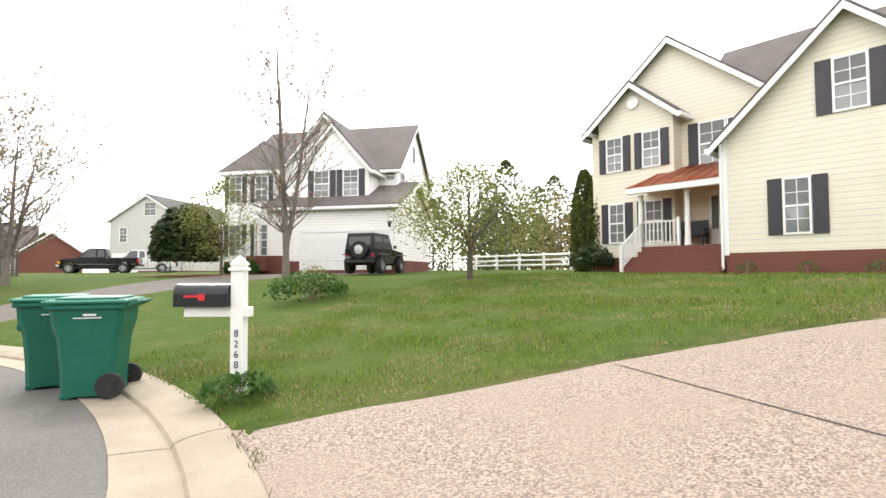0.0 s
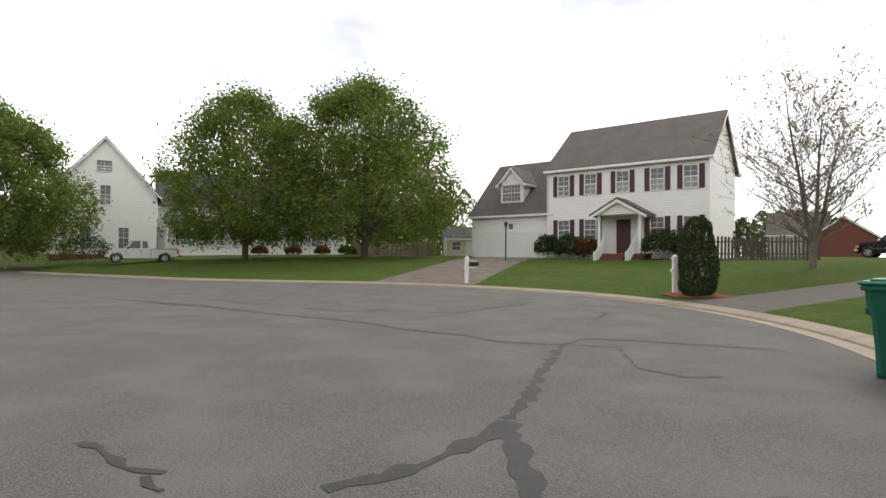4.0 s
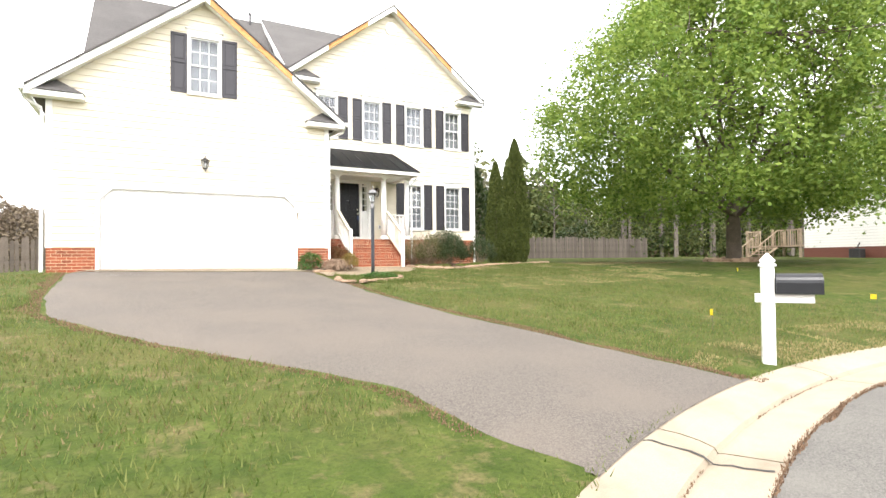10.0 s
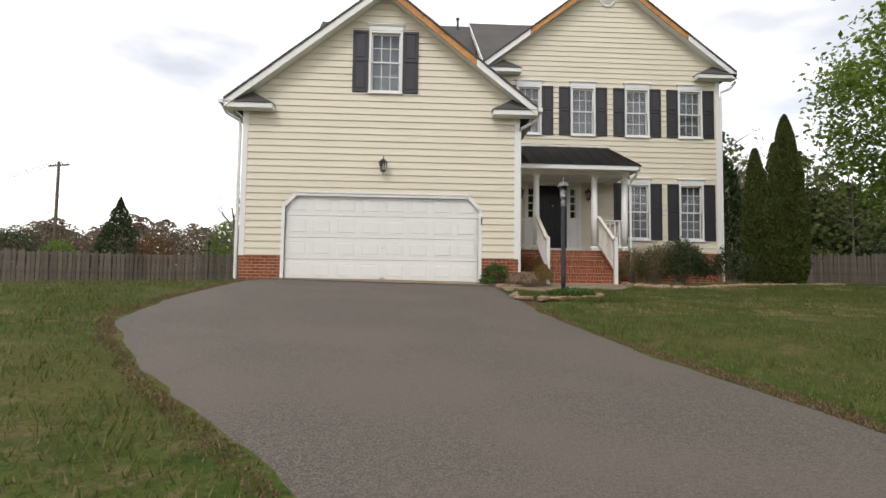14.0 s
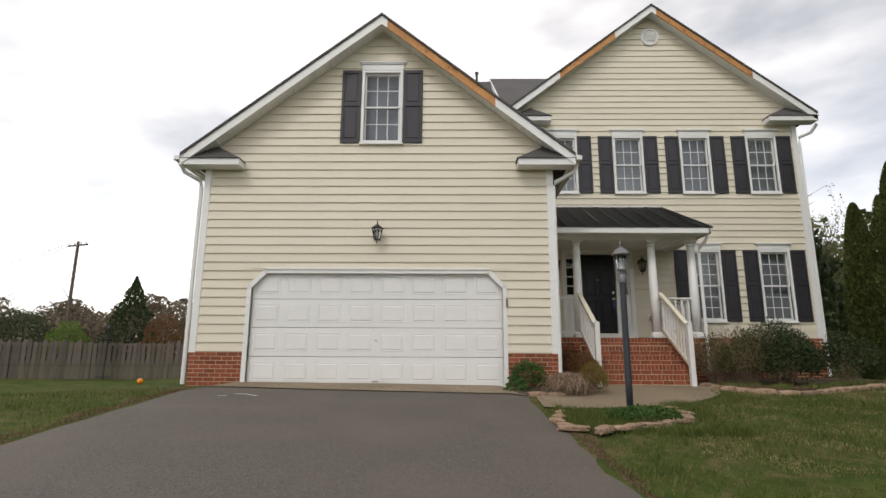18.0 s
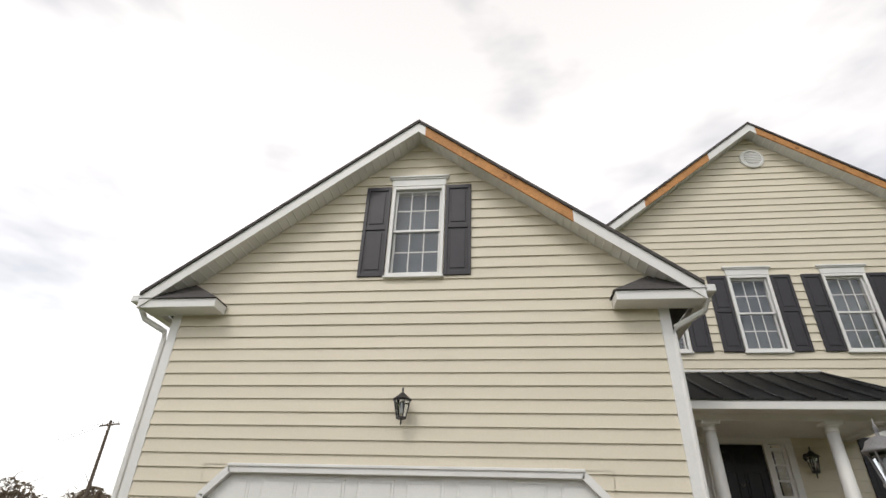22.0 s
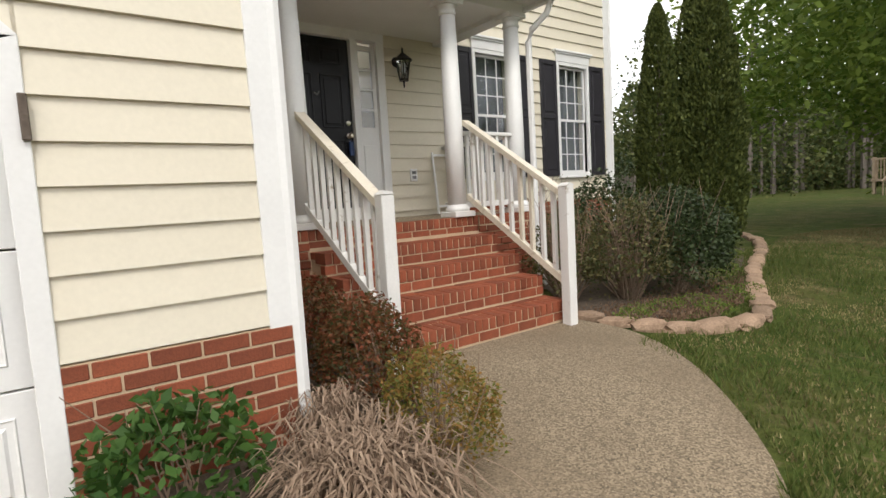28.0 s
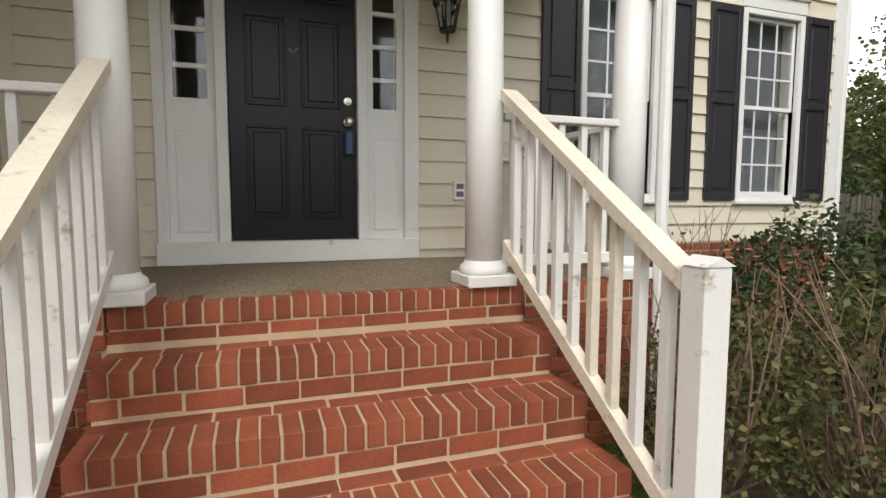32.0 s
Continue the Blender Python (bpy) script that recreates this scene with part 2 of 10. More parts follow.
M = dict(
    siding=material("cream_siding", (0.71, 0.655, 0.525), 0.55, vary=0.05, scale=0.8, fine=40, bump=0.05, random=0.025),
    white=material("white_paint", (0.80, 0.80, 0.78), 0.45, vary=0.04, scale=3, fine=50, bump=0.04),
    wornwhite=material("worn_white_paint", (0.76, 0.75, 0.72), 0.5, vary=0.06, scale=5, fine=60, bump=0.08, stain=(0.42, 0.37, 0.30), stain_scale=7, stain_edge=(0.63, 0.7)),
    primer=material("primed_wood_rail", (0.73, 0.67, 0.55), 0.6, vary=0.12, scale=4, fine=60, bump=0.1, stain=(0.45, 0.36, 0.25), stain_scale=9, stain_edge=(0.6, 0.72)),
    shutter=material("black_shutter_paint", (0.028, 0.026, 0.032), 0.45, vary=0.2, scale=5, fine=60, bump=0.05),
    maroon=material("maroon_shutter_paint", (0.07, 0.018, 0.022), 0.5, vary=0.2),
    blackdoor=material("black_door_paint", (0.008, 0.008, 0.010), 0.34, vary=0.25, scale=4, fine=90, bump=0.12, spec=0.3),
    brick=material("red_brick", (0.235, 0.062, 0.027), 0.8, vary=0.3, scale=9, fine=120, bump=0.3, random=0.25),
    mortar=material("mortar", (0.50, 0.375, 0.245), 0.9, vary=0.15, scale=8, fine=150, bump=0.3),
    roof=banded("charcoal_shingles", (0.075, 0.07, 0.068), 0.11, 0.75, width=0.08, rough=0.9, vary=0.3),
    metalroof=material("dark_standing_seam_metal", (0.035, 0.037, 0.042), 0.38, 0.6, vary=0.2, scale=3, fine=40, bump=0.03),
    copper=material("copper_roof", (0.62, 0.22, 0.11), 0.35, 0.8, vary=0.25, scale=1.5, fine=30, bump=0.03, stain=(0.75, 0.42, 0.28), stain_scale=1.2),
    rawwood=material("bare_fascia_wood", (0.50, 0.24, 0.08), 0.7, vary=0.3, scale=4, fine=40, bump=0.2, stain=(0.22, 0.09, 0.03), stain_scale=5, stain_edge=(0.56, 0.66)),
    concrete=material("gutter_concrete", (0.31, 0.262, 0.195), 0.85, vary=0.22, scale=2.6, fine=110, bump=0.35, stain=(0.20, 0.165, 0.118), stain_scale=1.3, stain_edge=(0.5, 0.75)),
    oldconcrete=material("worn_driveway_concrete", (0.17, 0.14, 0.115), 0.9, vary=0.25, scale=1.0, fine=60, bump=0.3, stain=(0.11, 0.09, 0.075), stain_scale=1.5, stain_edge=(0.4, 0.65)),
    asphalt=material("aged_asphalt", (0.155, 0.152, 0.148), 0.9, vary=0.22, scale=0.35, fine=140, bump=0.5, stain=(0.20, 0.195, 0.185), stain_scale=0.5, stain_edge=(0.45, 0.65)),
    drive=material("driveway_asphalt", (0.098, 0.088, 0.082), 0.9, vary=0.25, scale=0.5, fine=150, bump=0.5, stain=(0.125, 0.11, 0.10), stain_scale=0.6, stain_edge=(0.45, 0.65)),
    tar=material("crack_sealer", (0.036, 0.035, 0.033), 0.7, vary=0.3, scale=10),
    lamp=material("lamp_metal", (0.045, 0.043, 0.045), 0.5, 0.5, vary=0.25, scale=12),
    pewter=material("weathered_lantern_metal", (0.20, 0.195, 0.20), 0.55, 0.3, vary=0.3, scale=14, fine=90, bump=0.15),
    post=material("lamp_post_paint", (0.035, 0.04, 0.05), 0.5, vary=0.25, scale=7, fine=60),
    bark=material("bark", (0.115, 0.09, 0.07), 0.9, vary=0.35, scale=5, fine=40, bump=0.8),
    greybark=material("grey_bark", (0.17, 0.145, 0.125), 0.9, vary=0.35, scale=5, fine=40, bump=0.8),
    stone=material("edging_stone", (0.35, 0.24, 0.16), 0.9, vary=0.3, scale=4, fine=60, bump=0.9, random=0.22, stain=(0.19, 0.125, 0.08), stain_scale=6, stain_edge=(0.5, 0.68)),
    fence=material("weathered_fence_wood", (0.12, 0.10, 0.085), 0.9, vary=0.35, scale=3, fine=30, bump=0.4, random=0.25),
    newfence=material("tan_fence_wood", (0.36, 0.28, 0.2), 0.9, vary=0.3, scale=3, fine=30, bump=0.4, random=0.2),
    mulch=material("mulch", (0.095, 0.072, 0.05), 0.95, vary=0.5, scale=12, fine=60, bump=1.0),
    redmulch=material("red_mulch", (0.22, 0.06, 0.03), 0.95, vary=0.5, scale=12, fine=60, bump=1.0),
    bin=material("green_bin_plastic", (0.006, 0.115, 0.075), 0.42, vary=0.12, scale=5, fine=50, bump=0.06),
    binlid=material("green_lid_plastic", (0.03, 0.19, 0.13), 0.35, vary=0.12, scale=5, fine=50, bump=0.06),
    tyre=material("tyre_rubber", (0.02, 0.02, 0.02), 0.8, vary=0.2),
    blackplastic=material("black_plastic", (0.02, 0.02, 0.022), 0.5, vary=0.2),
    mailbox=material("black_mailbox_steel", (0.02, 0.021, 0.024), 0.35, 0.3, vary=0.2),
    red=material("red_flag_plastic", (0.55, 0.02, 0.03), 0.4),
    yellow=material("yellow_marker_plastic", (0.75, 0.6, 0.03), 0.5),
    chrome=material("brushed_alloy", (0.6, 0.6, 0.6), 0.3, 1.0, vary=0.1),
    brass=material("satin_nickel", (0.65, 0.6, 0.5), 0.3, 1.0, vary=0.1),
    green=material("dark_green_car_paint", (0.005, 0.017, 0.014), 0.18, 0.3, vary=0.1, bump=0.0),
    blackcar=material("black_car_paint", (0.01, 0.01, 0.012), 0.2, 0.2, vary=0.1, bump=0.0),
    whitecar=material("white_car_paint", (0.75, 0.75, 0.74), 0.25, vary=0.03, bump=0.0),
    bluecar=material("dark_blue_car_paint", (0.02, 0.035, 0.06), 0.2, 0.3, vary=0.05, bump=0.0),
    carglass=material("tinted_car_glass", (0.17, 0.18, 0.18), 0.03, vary=0.05, bump=0.0, spec=0.9),
    softtop=material("soft_top_cloth", (0.03, 0.03, 0.032), 0.8, vary=0.2),
    amber=material("amber_lens", (0.8, 0.28, 0.02), 0.2, bump=0.0),
    redlens=material("red_lens", (0.4, 0.01, 0.015), 0.2, bump=0.0),
    lens=material("clear_lens", (0.7, 0.72, 0.72), 0.1, bump=0.0),
    glass=glassy("window_glass"),
    room=material("dim_room", (0.16, 0.15, 0.14), 0.9, vary=0.2, scale=1, fine=10),
    curtain=material("sheer_curtain", (0.18, 0.18, 0.185), 0.9, vary=0.15, scale=3, fine=20),
    # the darker course lines put the shade below each lap into the colour
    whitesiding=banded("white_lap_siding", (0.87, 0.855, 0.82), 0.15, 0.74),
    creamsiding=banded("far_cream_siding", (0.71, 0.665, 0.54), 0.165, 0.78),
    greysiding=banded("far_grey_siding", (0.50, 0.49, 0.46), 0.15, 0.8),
    farbrick=banded("far_brick", (0.14, 0.05, 0.034), 0.076, 1.3, width=0.14, rough=0.85),
    brownroof=banded("brown_grey_shingles", (0.115, 0.10, 0.092), 0.13, 0.75, width=0.1, rough=0.9, vary=0.25),
    leaf=leafy("pear_leaf", (0.085, 0.155, 0.022), (0.25, 0.33, 0.065), 0.55, 0.42),
    streetleaf=leafy("street_tree_leaf", (0.07, 0.135, 0.022), (0.21, 0.28, 0.055), 0.55, 0.4),
    dirt=material("bare_earth", (0.19, 0.155, 0.10), 0.95, vary=0.3, scale=3, fine=50, bump=0.6, stain=(0.19, 0.15, 0.08), stain_scale=5, stain_edge=(0.45, 0.6)),
    youngleaf=leafy("young_leaf", (0.14, 0.165, 0.04), (0.28, 0.285, 0.085)),
    budleaf=leafy("reddish_bud", (0.22, 0.10, 0.07), (0.30, 0.20, 0.12)),
    tanleaf=leafy("tan_spring_leaf", (0.22, 0.16, 0.07), (0.38, 0.29, 0.13)),
    conifer=leafy("arborvitae_scale_leaf", (0.038, 0.057, 0.012), (0.115, 0.135, 0.03), 0.7, 0.15),
    shrubleaf=leafy("dark_shrub_leaf", (0.02, 0.036, 0.013), (0.062, 0.088, 0.03), 0.5, 0.2),
    dryleaf=leafy("half_dry_boxwood_leaf", (0.045, 0.065, 0.02), (0.17, 0.145, 0.055), 0.6, 0.2),
    redleaf=leafy("reddish_shrub_leaf", (0.055, 0.08, 0.025), (0.26, 0.075, 0.035)),
    nandina=leafy("yellow_and_rust_leaf", (0.12, 0.16, 0.03), (0.32, 0.17, 0.05)),
    ivy=leafy("bright_ground_leaf", (0.032, 0.085, 0.016), (0.085, 0.17, 0.035)),
    deadgrass=leafy("dead_ornamental_grass", (0.23, 0.16, 0.11), (0.38, 0.28, 0.20), 0.8, 0.15),
    twig=material("dry_twig", (0.23, 0.16, 0.11), 0.9, vary=0.3),
    blade=leafy("grass_blade", (0.055, 0.10, 0.015), (0.175, 0.185, 0.055), 0.7, 0.3),
    greenblade=leafy("fresh_grass_blade", (0.06, 0.13, 0.012), (0.23, 0.28, 0.055), 0.7, 0.3),
    straw=leafy("dead_lawn_blade", (0.10, 0.10, 0.035), (0.24, 0.18, 0.095), 0.8, 0.2),
    thatch=leafy("dry_thatch", (0.20, 0.18, 0.07), (0.38, 0.31, 0.16), 0.8, 0.2),
    litter=leafy("brown_leaf_litter", (0.11, 0.065, 0.04), (0.25, 0.165, 0.105), 0.9, 0.1),
    rustleaf=leafy("rust_spring_leaf", (0.165, 0.12, 0.058), (0.34, 0.26, 0.13)),
    # near-black so that the hall's lack of light sits in the colour
    hallshade=material("painted_hall_shade", (0.03, 0.029, 0.028), 0.9, vary=0.2, scale=1, fine=10),
    bluebox=material("blue_lockbox", (0.03, 0.06, 0.16), 0.4, vary=0.15),
    hollyleaf=leafy("grey_green_holly_leaf", (0.035, 0.05, 0.03), (0.12, 0.14, 0.09), 0.4, 0.15),
    brownwood=leafy("budding_brown_wood", (0.12, 0.09, 0.065), (0.21, 0.17, 0.115), 0.8, 0.2),
    olive=leafy("olive_spring_leaf", (0.15, 0.125, 0.04), (0.27, 0.225, 0.08)),
    woods=leafy("far_wood_leaf", (0.035, 0.062, 0.018), (0.15, 0.165, 0.055), 0.8, 0.3),
)


def ground_material():
    """Lawn soil and turf: two greens, straw patches, fine mottling."""
    m = bpy.data.materials.new("patchy_lawn")
    m.use_nodes = True
    n, l = m.node_tree.nodes, m.node_tree.links
    b = n["Principled BSDF"]
    b.inputs["Roughness"].default_value = 0.95
    b.inputs["Specular IOR Level"].default_value = 0.1
    tc = n.new("ShaderNodeTexCoord")
    prev = None
    for scale, detail, lo, hi, c in ((3.0, 6, 0.35, 0.65, None), (0.45, 5, 0.48, 0.66, (0.125, 0.115, 0.04)), (1.7, 6, 0.56, 0.66, (0.19, 0.15, 0.075)), (5.5, 5, 0.58, 0.68, (0.17, 0.135, 0.07)), (28.0, 4, 0.45, 0.75, (0.03, 0.045, 0.012))):
        t = n.new("ShaderNodeTexNoise")
        t.inputs["Scale"].default_value, t.inputs["Detail"].default_value, t.inputs["Roughness"].default_value = scale, detail, 0.65
        l.new(tc.outputs["Object"], t.inputs["Vector"])
        mr = n.new("ShaderNodeMapRange")
        mr.inputs["From Min"].default_value, mr.inputs["From Max"].default_value = lo, hi
        l.new(t.outputs["Fac"], mr.inputs["Value"])
        mx = n.new("ShaderNodeMix")
        mx.data_type = "RGBA"
        if c is None:
            mx.inputs["A"].default_value, mx.inputs["B"].default_value = (0.043, 0.069, 0.013, 1), (0.089, 0.115, 0.026, 1)
        else:
            l.new(prev, mx.inputs["A"])
            mx.inputs["B"].default_value = (*c, 1)
            half = n.new("ShaderNodeMath")
            half.operation, half.inputs[1].default_value = "MULTIPLY", 0.72
            l.new(mr.outputs["Result"], half.inputs[0])
        l.new(mr.outputs["Result"] if c is None else half.outputs[0], mx.inputs["Factor"])
        prev = mx.outputs["Result"]
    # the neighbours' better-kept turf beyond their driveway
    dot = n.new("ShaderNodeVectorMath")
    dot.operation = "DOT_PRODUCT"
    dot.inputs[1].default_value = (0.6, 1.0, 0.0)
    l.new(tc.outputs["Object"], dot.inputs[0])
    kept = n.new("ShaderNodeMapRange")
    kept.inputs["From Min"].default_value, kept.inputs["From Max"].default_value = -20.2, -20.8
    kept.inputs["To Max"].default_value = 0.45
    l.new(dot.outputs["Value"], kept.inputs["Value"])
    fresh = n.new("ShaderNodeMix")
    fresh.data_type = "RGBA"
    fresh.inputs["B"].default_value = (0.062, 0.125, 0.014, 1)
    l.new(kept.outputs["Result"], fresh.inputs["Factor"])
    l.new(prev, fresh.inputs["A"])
    l.new(fresh.outputs["Result"], b.inputs["Base Color"])
    bp = n.new("ShaderNodeBump")
    bp.inputs["Strength"].default_value, bp.inputs["Distance"].default_value = 1.0, 0.04
    l.new(t.outputs["Fac"], bp.inputs["Height"])
    l.new(bp.outputs["Normal"], b.inputs["Normal"])
    return m


def pebbled(name, lo, hi, warm, scale=75.0):
    """Exposed aggregate: small rounded pebbles of several colours in cement."""
    m = bpy.data.materials.new(name)
    m.use_nodes = True
    n, l = m.node_tree.nodes, m.node_tree.links
    b = n["Principled BSDF"]
    b.inputs["Roughness"].default_value = 0.85
    tc = n.new("ShaderNodeTexCoord")
    v = n.new("ShaderNodeTexVoronoi")
    v.inputs["Scale"].default_value = scale
    l.new(tc.outputs["Object"], v.inputs["Vector"])
    sep = n.new("ShaderNodeSeparateColor")
    l.new(v.outputs["Color"], sep.inputs[0])
    mx = n.new("ShaderNodeMix")
    mx.data_type = "RGBA"
    mx.inputs["A"].default_value, mx.inputs["B"].default_value = (*lo, 1), (*hi, 1)
    l.new(sep.outputs[0], mx.inputs["Factor"])
    big = n.new("ShaderNodeTexNoise")
    big.inputs["Scale"].default_value, big.inputs["Detail"].default_value = 0.9, 6
    l.new(tc.outputs["Object"], big.inputs["Vector"])
    mr = n.new("ShaderNodeMapRange")
    mr.inputs["From Min"].default_value, mr.inputs["From Max"].default_value = 0.42, 0.66
    mr.inputs["To Max"].default_value = 0.6
    l.new(big.outputs["Fac"], mr.inputs["Value"])
    m2 = n.new("ShaderNodeMix")
    m2.data_type = "RGBA"
    m2.inputs["B"].default_value = (*warm, 1)
    l.new(mr.outputs["Result"], m2.inputs["Factor"])
    l.new(mx.outputs["Result"], m2.inputs["A"])
    l.new(m2.outputs["Result"], b.inputs["Base Color"])
    bp = n.new("ShaderNodeBump")
    bp.inputs["Strength"].default_value, bp.inputs["Distance"].default_value = 0.6, 0.006
    bp.invert = True
    l.new(v.outputs["Distance"], bp.inputs["Height"])
    l.new(bp.outputs["Normal"], b.inputs["Normal"])
    return m


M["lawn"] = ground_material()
M["asphalt"] = pebbled("aged_asphalt", (0.063, 0.060, 0.054), (0.148, 0.141, 0.127), (0.152, 0.145, 0.128), 110.0)
M["drive"] = pebbled("driveway_asphalt", (0.055, 0.047, 0.040), (0.145, 0.126, 0.107), (0.128, 0.107, 0.088), 110.0)
M["aggregate"] = pebbled("pink_exposed_aggregate", (0.085, 0.064, 0.052), (0.40, 0.315, 0.25), (0.25, 0.195, 0.155))
M["walkagg"] = pebbled("tan_exposed_aggregate", (0.115, 0.088, 0.055), (0.38, 0.30, 0.20), (0.165, 0.122, 0.076), 110.0)


# ---- mesh helpers ----
def part(name, bm, mat, parent=None, label="", smooth=False):
    """Links a bmesh as one mesh object under a thing or a part."""
    me = bpy.data.meshes.new(name)
    bm.normal_update()
    bm.to_mesh(me)
    bm.free()
    me.materials.append(M[mat])
    if smooth:
        me.polygons.foreach_set("use_smooth", [True] * len(me.polygons))
    ob = new(name, me)
    if parent is not None:
        ob.parent = parent
    if label:
        ob["label"] = label
    return ob


def soup(name, verts, faces, mat, parent=None, label="", smooth=False):
    me = bpy.data.meshes.new(name)
    me.from_pydata([tuple(v) for v in verts], [], [tuple(f) for f in faces])
    me.materials.append(M[mat])
    if smooth:
        me.polygons.foreach_set("use_smooth", [True] * len(me.polygons))
    ob = new(name, me)
    if parent is not None:
        ob.parent = parent
    if label:
        ob["label"] = label
    return ob


def empty(name, m=None, label="", category="", group="", kind=""):
    ob = new(name)
    if m is not None:
        ob.matrix_world = m
    return tagged(ob, label, category, group, kind)


def add_box(bm, x0, x1, y0, y1, z0, z1, bevel=0.0, rot=None):
    vs = [bm.verts.new(p) for p in ((x0, y0, z0), (x1, y0, z0), (x1, y1, z0), (x0, y1, z0), (x0, y0, z1), (x1, y0, z1), (x1, y1, z1), (x0, y1, z1))]
    fs = [bm.faces.new([vs[i] for i in f]) for f in ((0, 3, 2, 1), (4, 5, 6, 7), (0, 1, 5, 4), (1, 2, 6, 5), (2, 3, 7, 6), (3, 0, 4, 7))]
    if rot is not None:
        for v in vs:
            v.co = rot @ v.co
    if bevel:
        bmesh.ops.bevel(bm, geom=list({e for f in fs for e in f.edges}), offset=bevel, segments=1, affect="EDGES")
    return bm


def box(x0, x1, y0, y1, z0, z1, bevel=0.0, rot=None):
    return add_box(bmesh.new(), x0, x1, y0, y1, z0, z1, bevel, rot)


def add_prism(bm, poly, y0, y1, lift=None):
    """A polygon in x, z, from y0 to y1; lift(z) moves the front."""
    f0 = [bm.verts.new((x, y0 + (lift(z) if lift else 0), z)) for x, z in poly]
    f1 = [bm.verts.new((x, y1, z)) for x, z in poly]
    k = len(poly)
    bm.faces.new(f0)
    bm.faces.new(f1[::-1])
    for i in range(k):
        bm.faces.new((f0[i], f1[i], f1[(i + 1) % k], f0[(i + 1) % k]))
    return bm


def prism(poly, y0, y1, lift=None):
    return add_prism(bmesh.new(), poly, y0, y1, lift)


def add_lathe(bm, prof, seg=16, at=(0, 0, 0), axis="z", caps=True):
    """A turned shape from (radius, height) pairs."""
    rings = []
    for r, h in prof:
        ring = []
        for i in range(seg):
            a = 2 * math.pi * i / seg
            p = (r * math.cos(a), r * math.sin(a), h)
            if axis == "y":
                p = (p[0], p[2], p[1])
            if axis == "x":
                p = (p[2], p[0], p[1])
            ring.append(bm.verts.new((p[0] + at[0], p[1] + at[1], p[2] + at[2])))
        rings.append(ring)
    for a, b in zip(rings, rings[1:]):
        for i in range(seg):
            bm.faces.new((a[i], a[(i + 1) % seg], b[(i + 1) % seg], b[i]))
    if caps:
        bm.faces.new(rings[0][::-1])
        bm.faces.new(rings[-1])
    bmesh.ops.recalc_face_normals(bm, faces=bm.faces[:])
    return bm


def lathe(prof, seg=16, at=(0, 0, 0), axis="z", caps=True):
    return add_lathe(bmesh.new(), prof, seg, at, axis, caps)


def add_tube(bm, pts, r, seg=8):
    """A round pipe along points; r may be a list."""
    pts = [Vector(p) for p in pts]
    rs = r if isinstance(r, (list, tuple)) else [r] * len(pts)
    rings = []
    for i, p in enumerate(pts):
        d = (pts[min(i + 1, len(pts) - 1)] - pts[max(i - 1, 0)]).normalized()
        u = d.orthogonal().normalized() if abs(d.z) > 0.99 else d.cross(Vector((0, 0, 1))).normalized()
        w = d.cross(u)
        rings.append([bm.verts.new(p + (u * math.cos(2 * math.pi * k / seg) + w * math.sin(2 * math.pi * k / seg)) * rs[i]) for k in range(seg)])
    for a, b in zip(rings, rings[1:]):
        for k in range(seg):
            bm.faces.new((a[k], a[(k + 1) % seg], b[(k + 1) % seg], b[k]))
    bm.faces.new(rings[0])
    bm.faces.new(rings[-1])
    bmesh.ops.recalc_face_normals(bm, faces=bm.faces[:])
    return bm


def tube(pts, r, seg=8):
    return add_tube(bmesh.new(), pts, r, seg)


def clip(poly, planes):
    """Cuts a polygon in x, z by half planes a*x + b*z <= c."""
    for a, b, c in planes:
        res = []
        for i, p in enumerate(poly):
            q = poly[(i + 1) % len(poly)]
            dp, dq = a * p[0] + b * p[1] - c, a * q[0] + b * q[1] - c
            if dp <= 0:
                res.append(p)
            if (dp < 0 < dq) or (dq < 0 < dp):
                k = dp / (dp - dq)
                res.append((p[0] + k * (q[0] - p[0]), p[1] + k * (q[1] - p[1])))
        poly = res
        if len(poly) < 3:
            return []
    return poly


def cells(x0, x1, z0, z1, holes):
    """Rectangles that fill a wall around its holes."""
    xs = sorted({x0, x1, *[v for h in holes for v in h[:2] if x0 < v < x1]})
    zs = sorted({z0, z1, *[v for h in holes for v in h[2:4] if z0 < v < z1]})
    res = []
    for a, b in zip(zs, zs[1:]):
        run = None
        for c, d in zip(xs, xs[1:]):
            inside = any(h[0] <= (c + d) / 2 <= h[1] and h[2] <= (a + b) / 2 <= h[3] for h in holes)
            if inside:
                if run:
                    res.append(run)
                run = None
            else:
                run = (run[0], d, a, b) if run else (c, d, a, b)
        if run:
            res.append(run)
    return res


def rakes(xm, zm, slope):
    """Half planes under a gable with its ridge at xm, zm."""
    return [(slope, 1, zm + slope * xm), (-slope, 1, zm - slope * xm)]

# ---- the ground: a cul-de-sac bulb, the street that leads off, lawns that rise to the houses ----
BULB, BULB_R, STREET_Z = (10.6, -25.3), 12.36, -1.04
SU, SN = (0.973, -0.23), (0.23, 0.973)


def road_gap(x, y):
    """Distance outside the road's edge (negative on the asphalt)."""
    dx, dy = x - BULB[0], y - BULB[1]
    disc = math.hypot(dx, dy) - BULB_R - 0.22 * max(0.0, math.cos(math.atan2(dy, dx) - 2.36)) ** 8
    s, t = dx * SU[0] + dy * SU[1], dx * SN[0] + dy * SN[1]
    mid, half = -2.6, 7.2
    strip = max(abs(t - mid) - half, 4.0 - s)
    k = 5.0
    h = max(0.0, min(1.0, 0.5 + 0.5 * (strip - disc) / k))
    return strip * (1 - h) + disc * h - k * h * (1 - h)


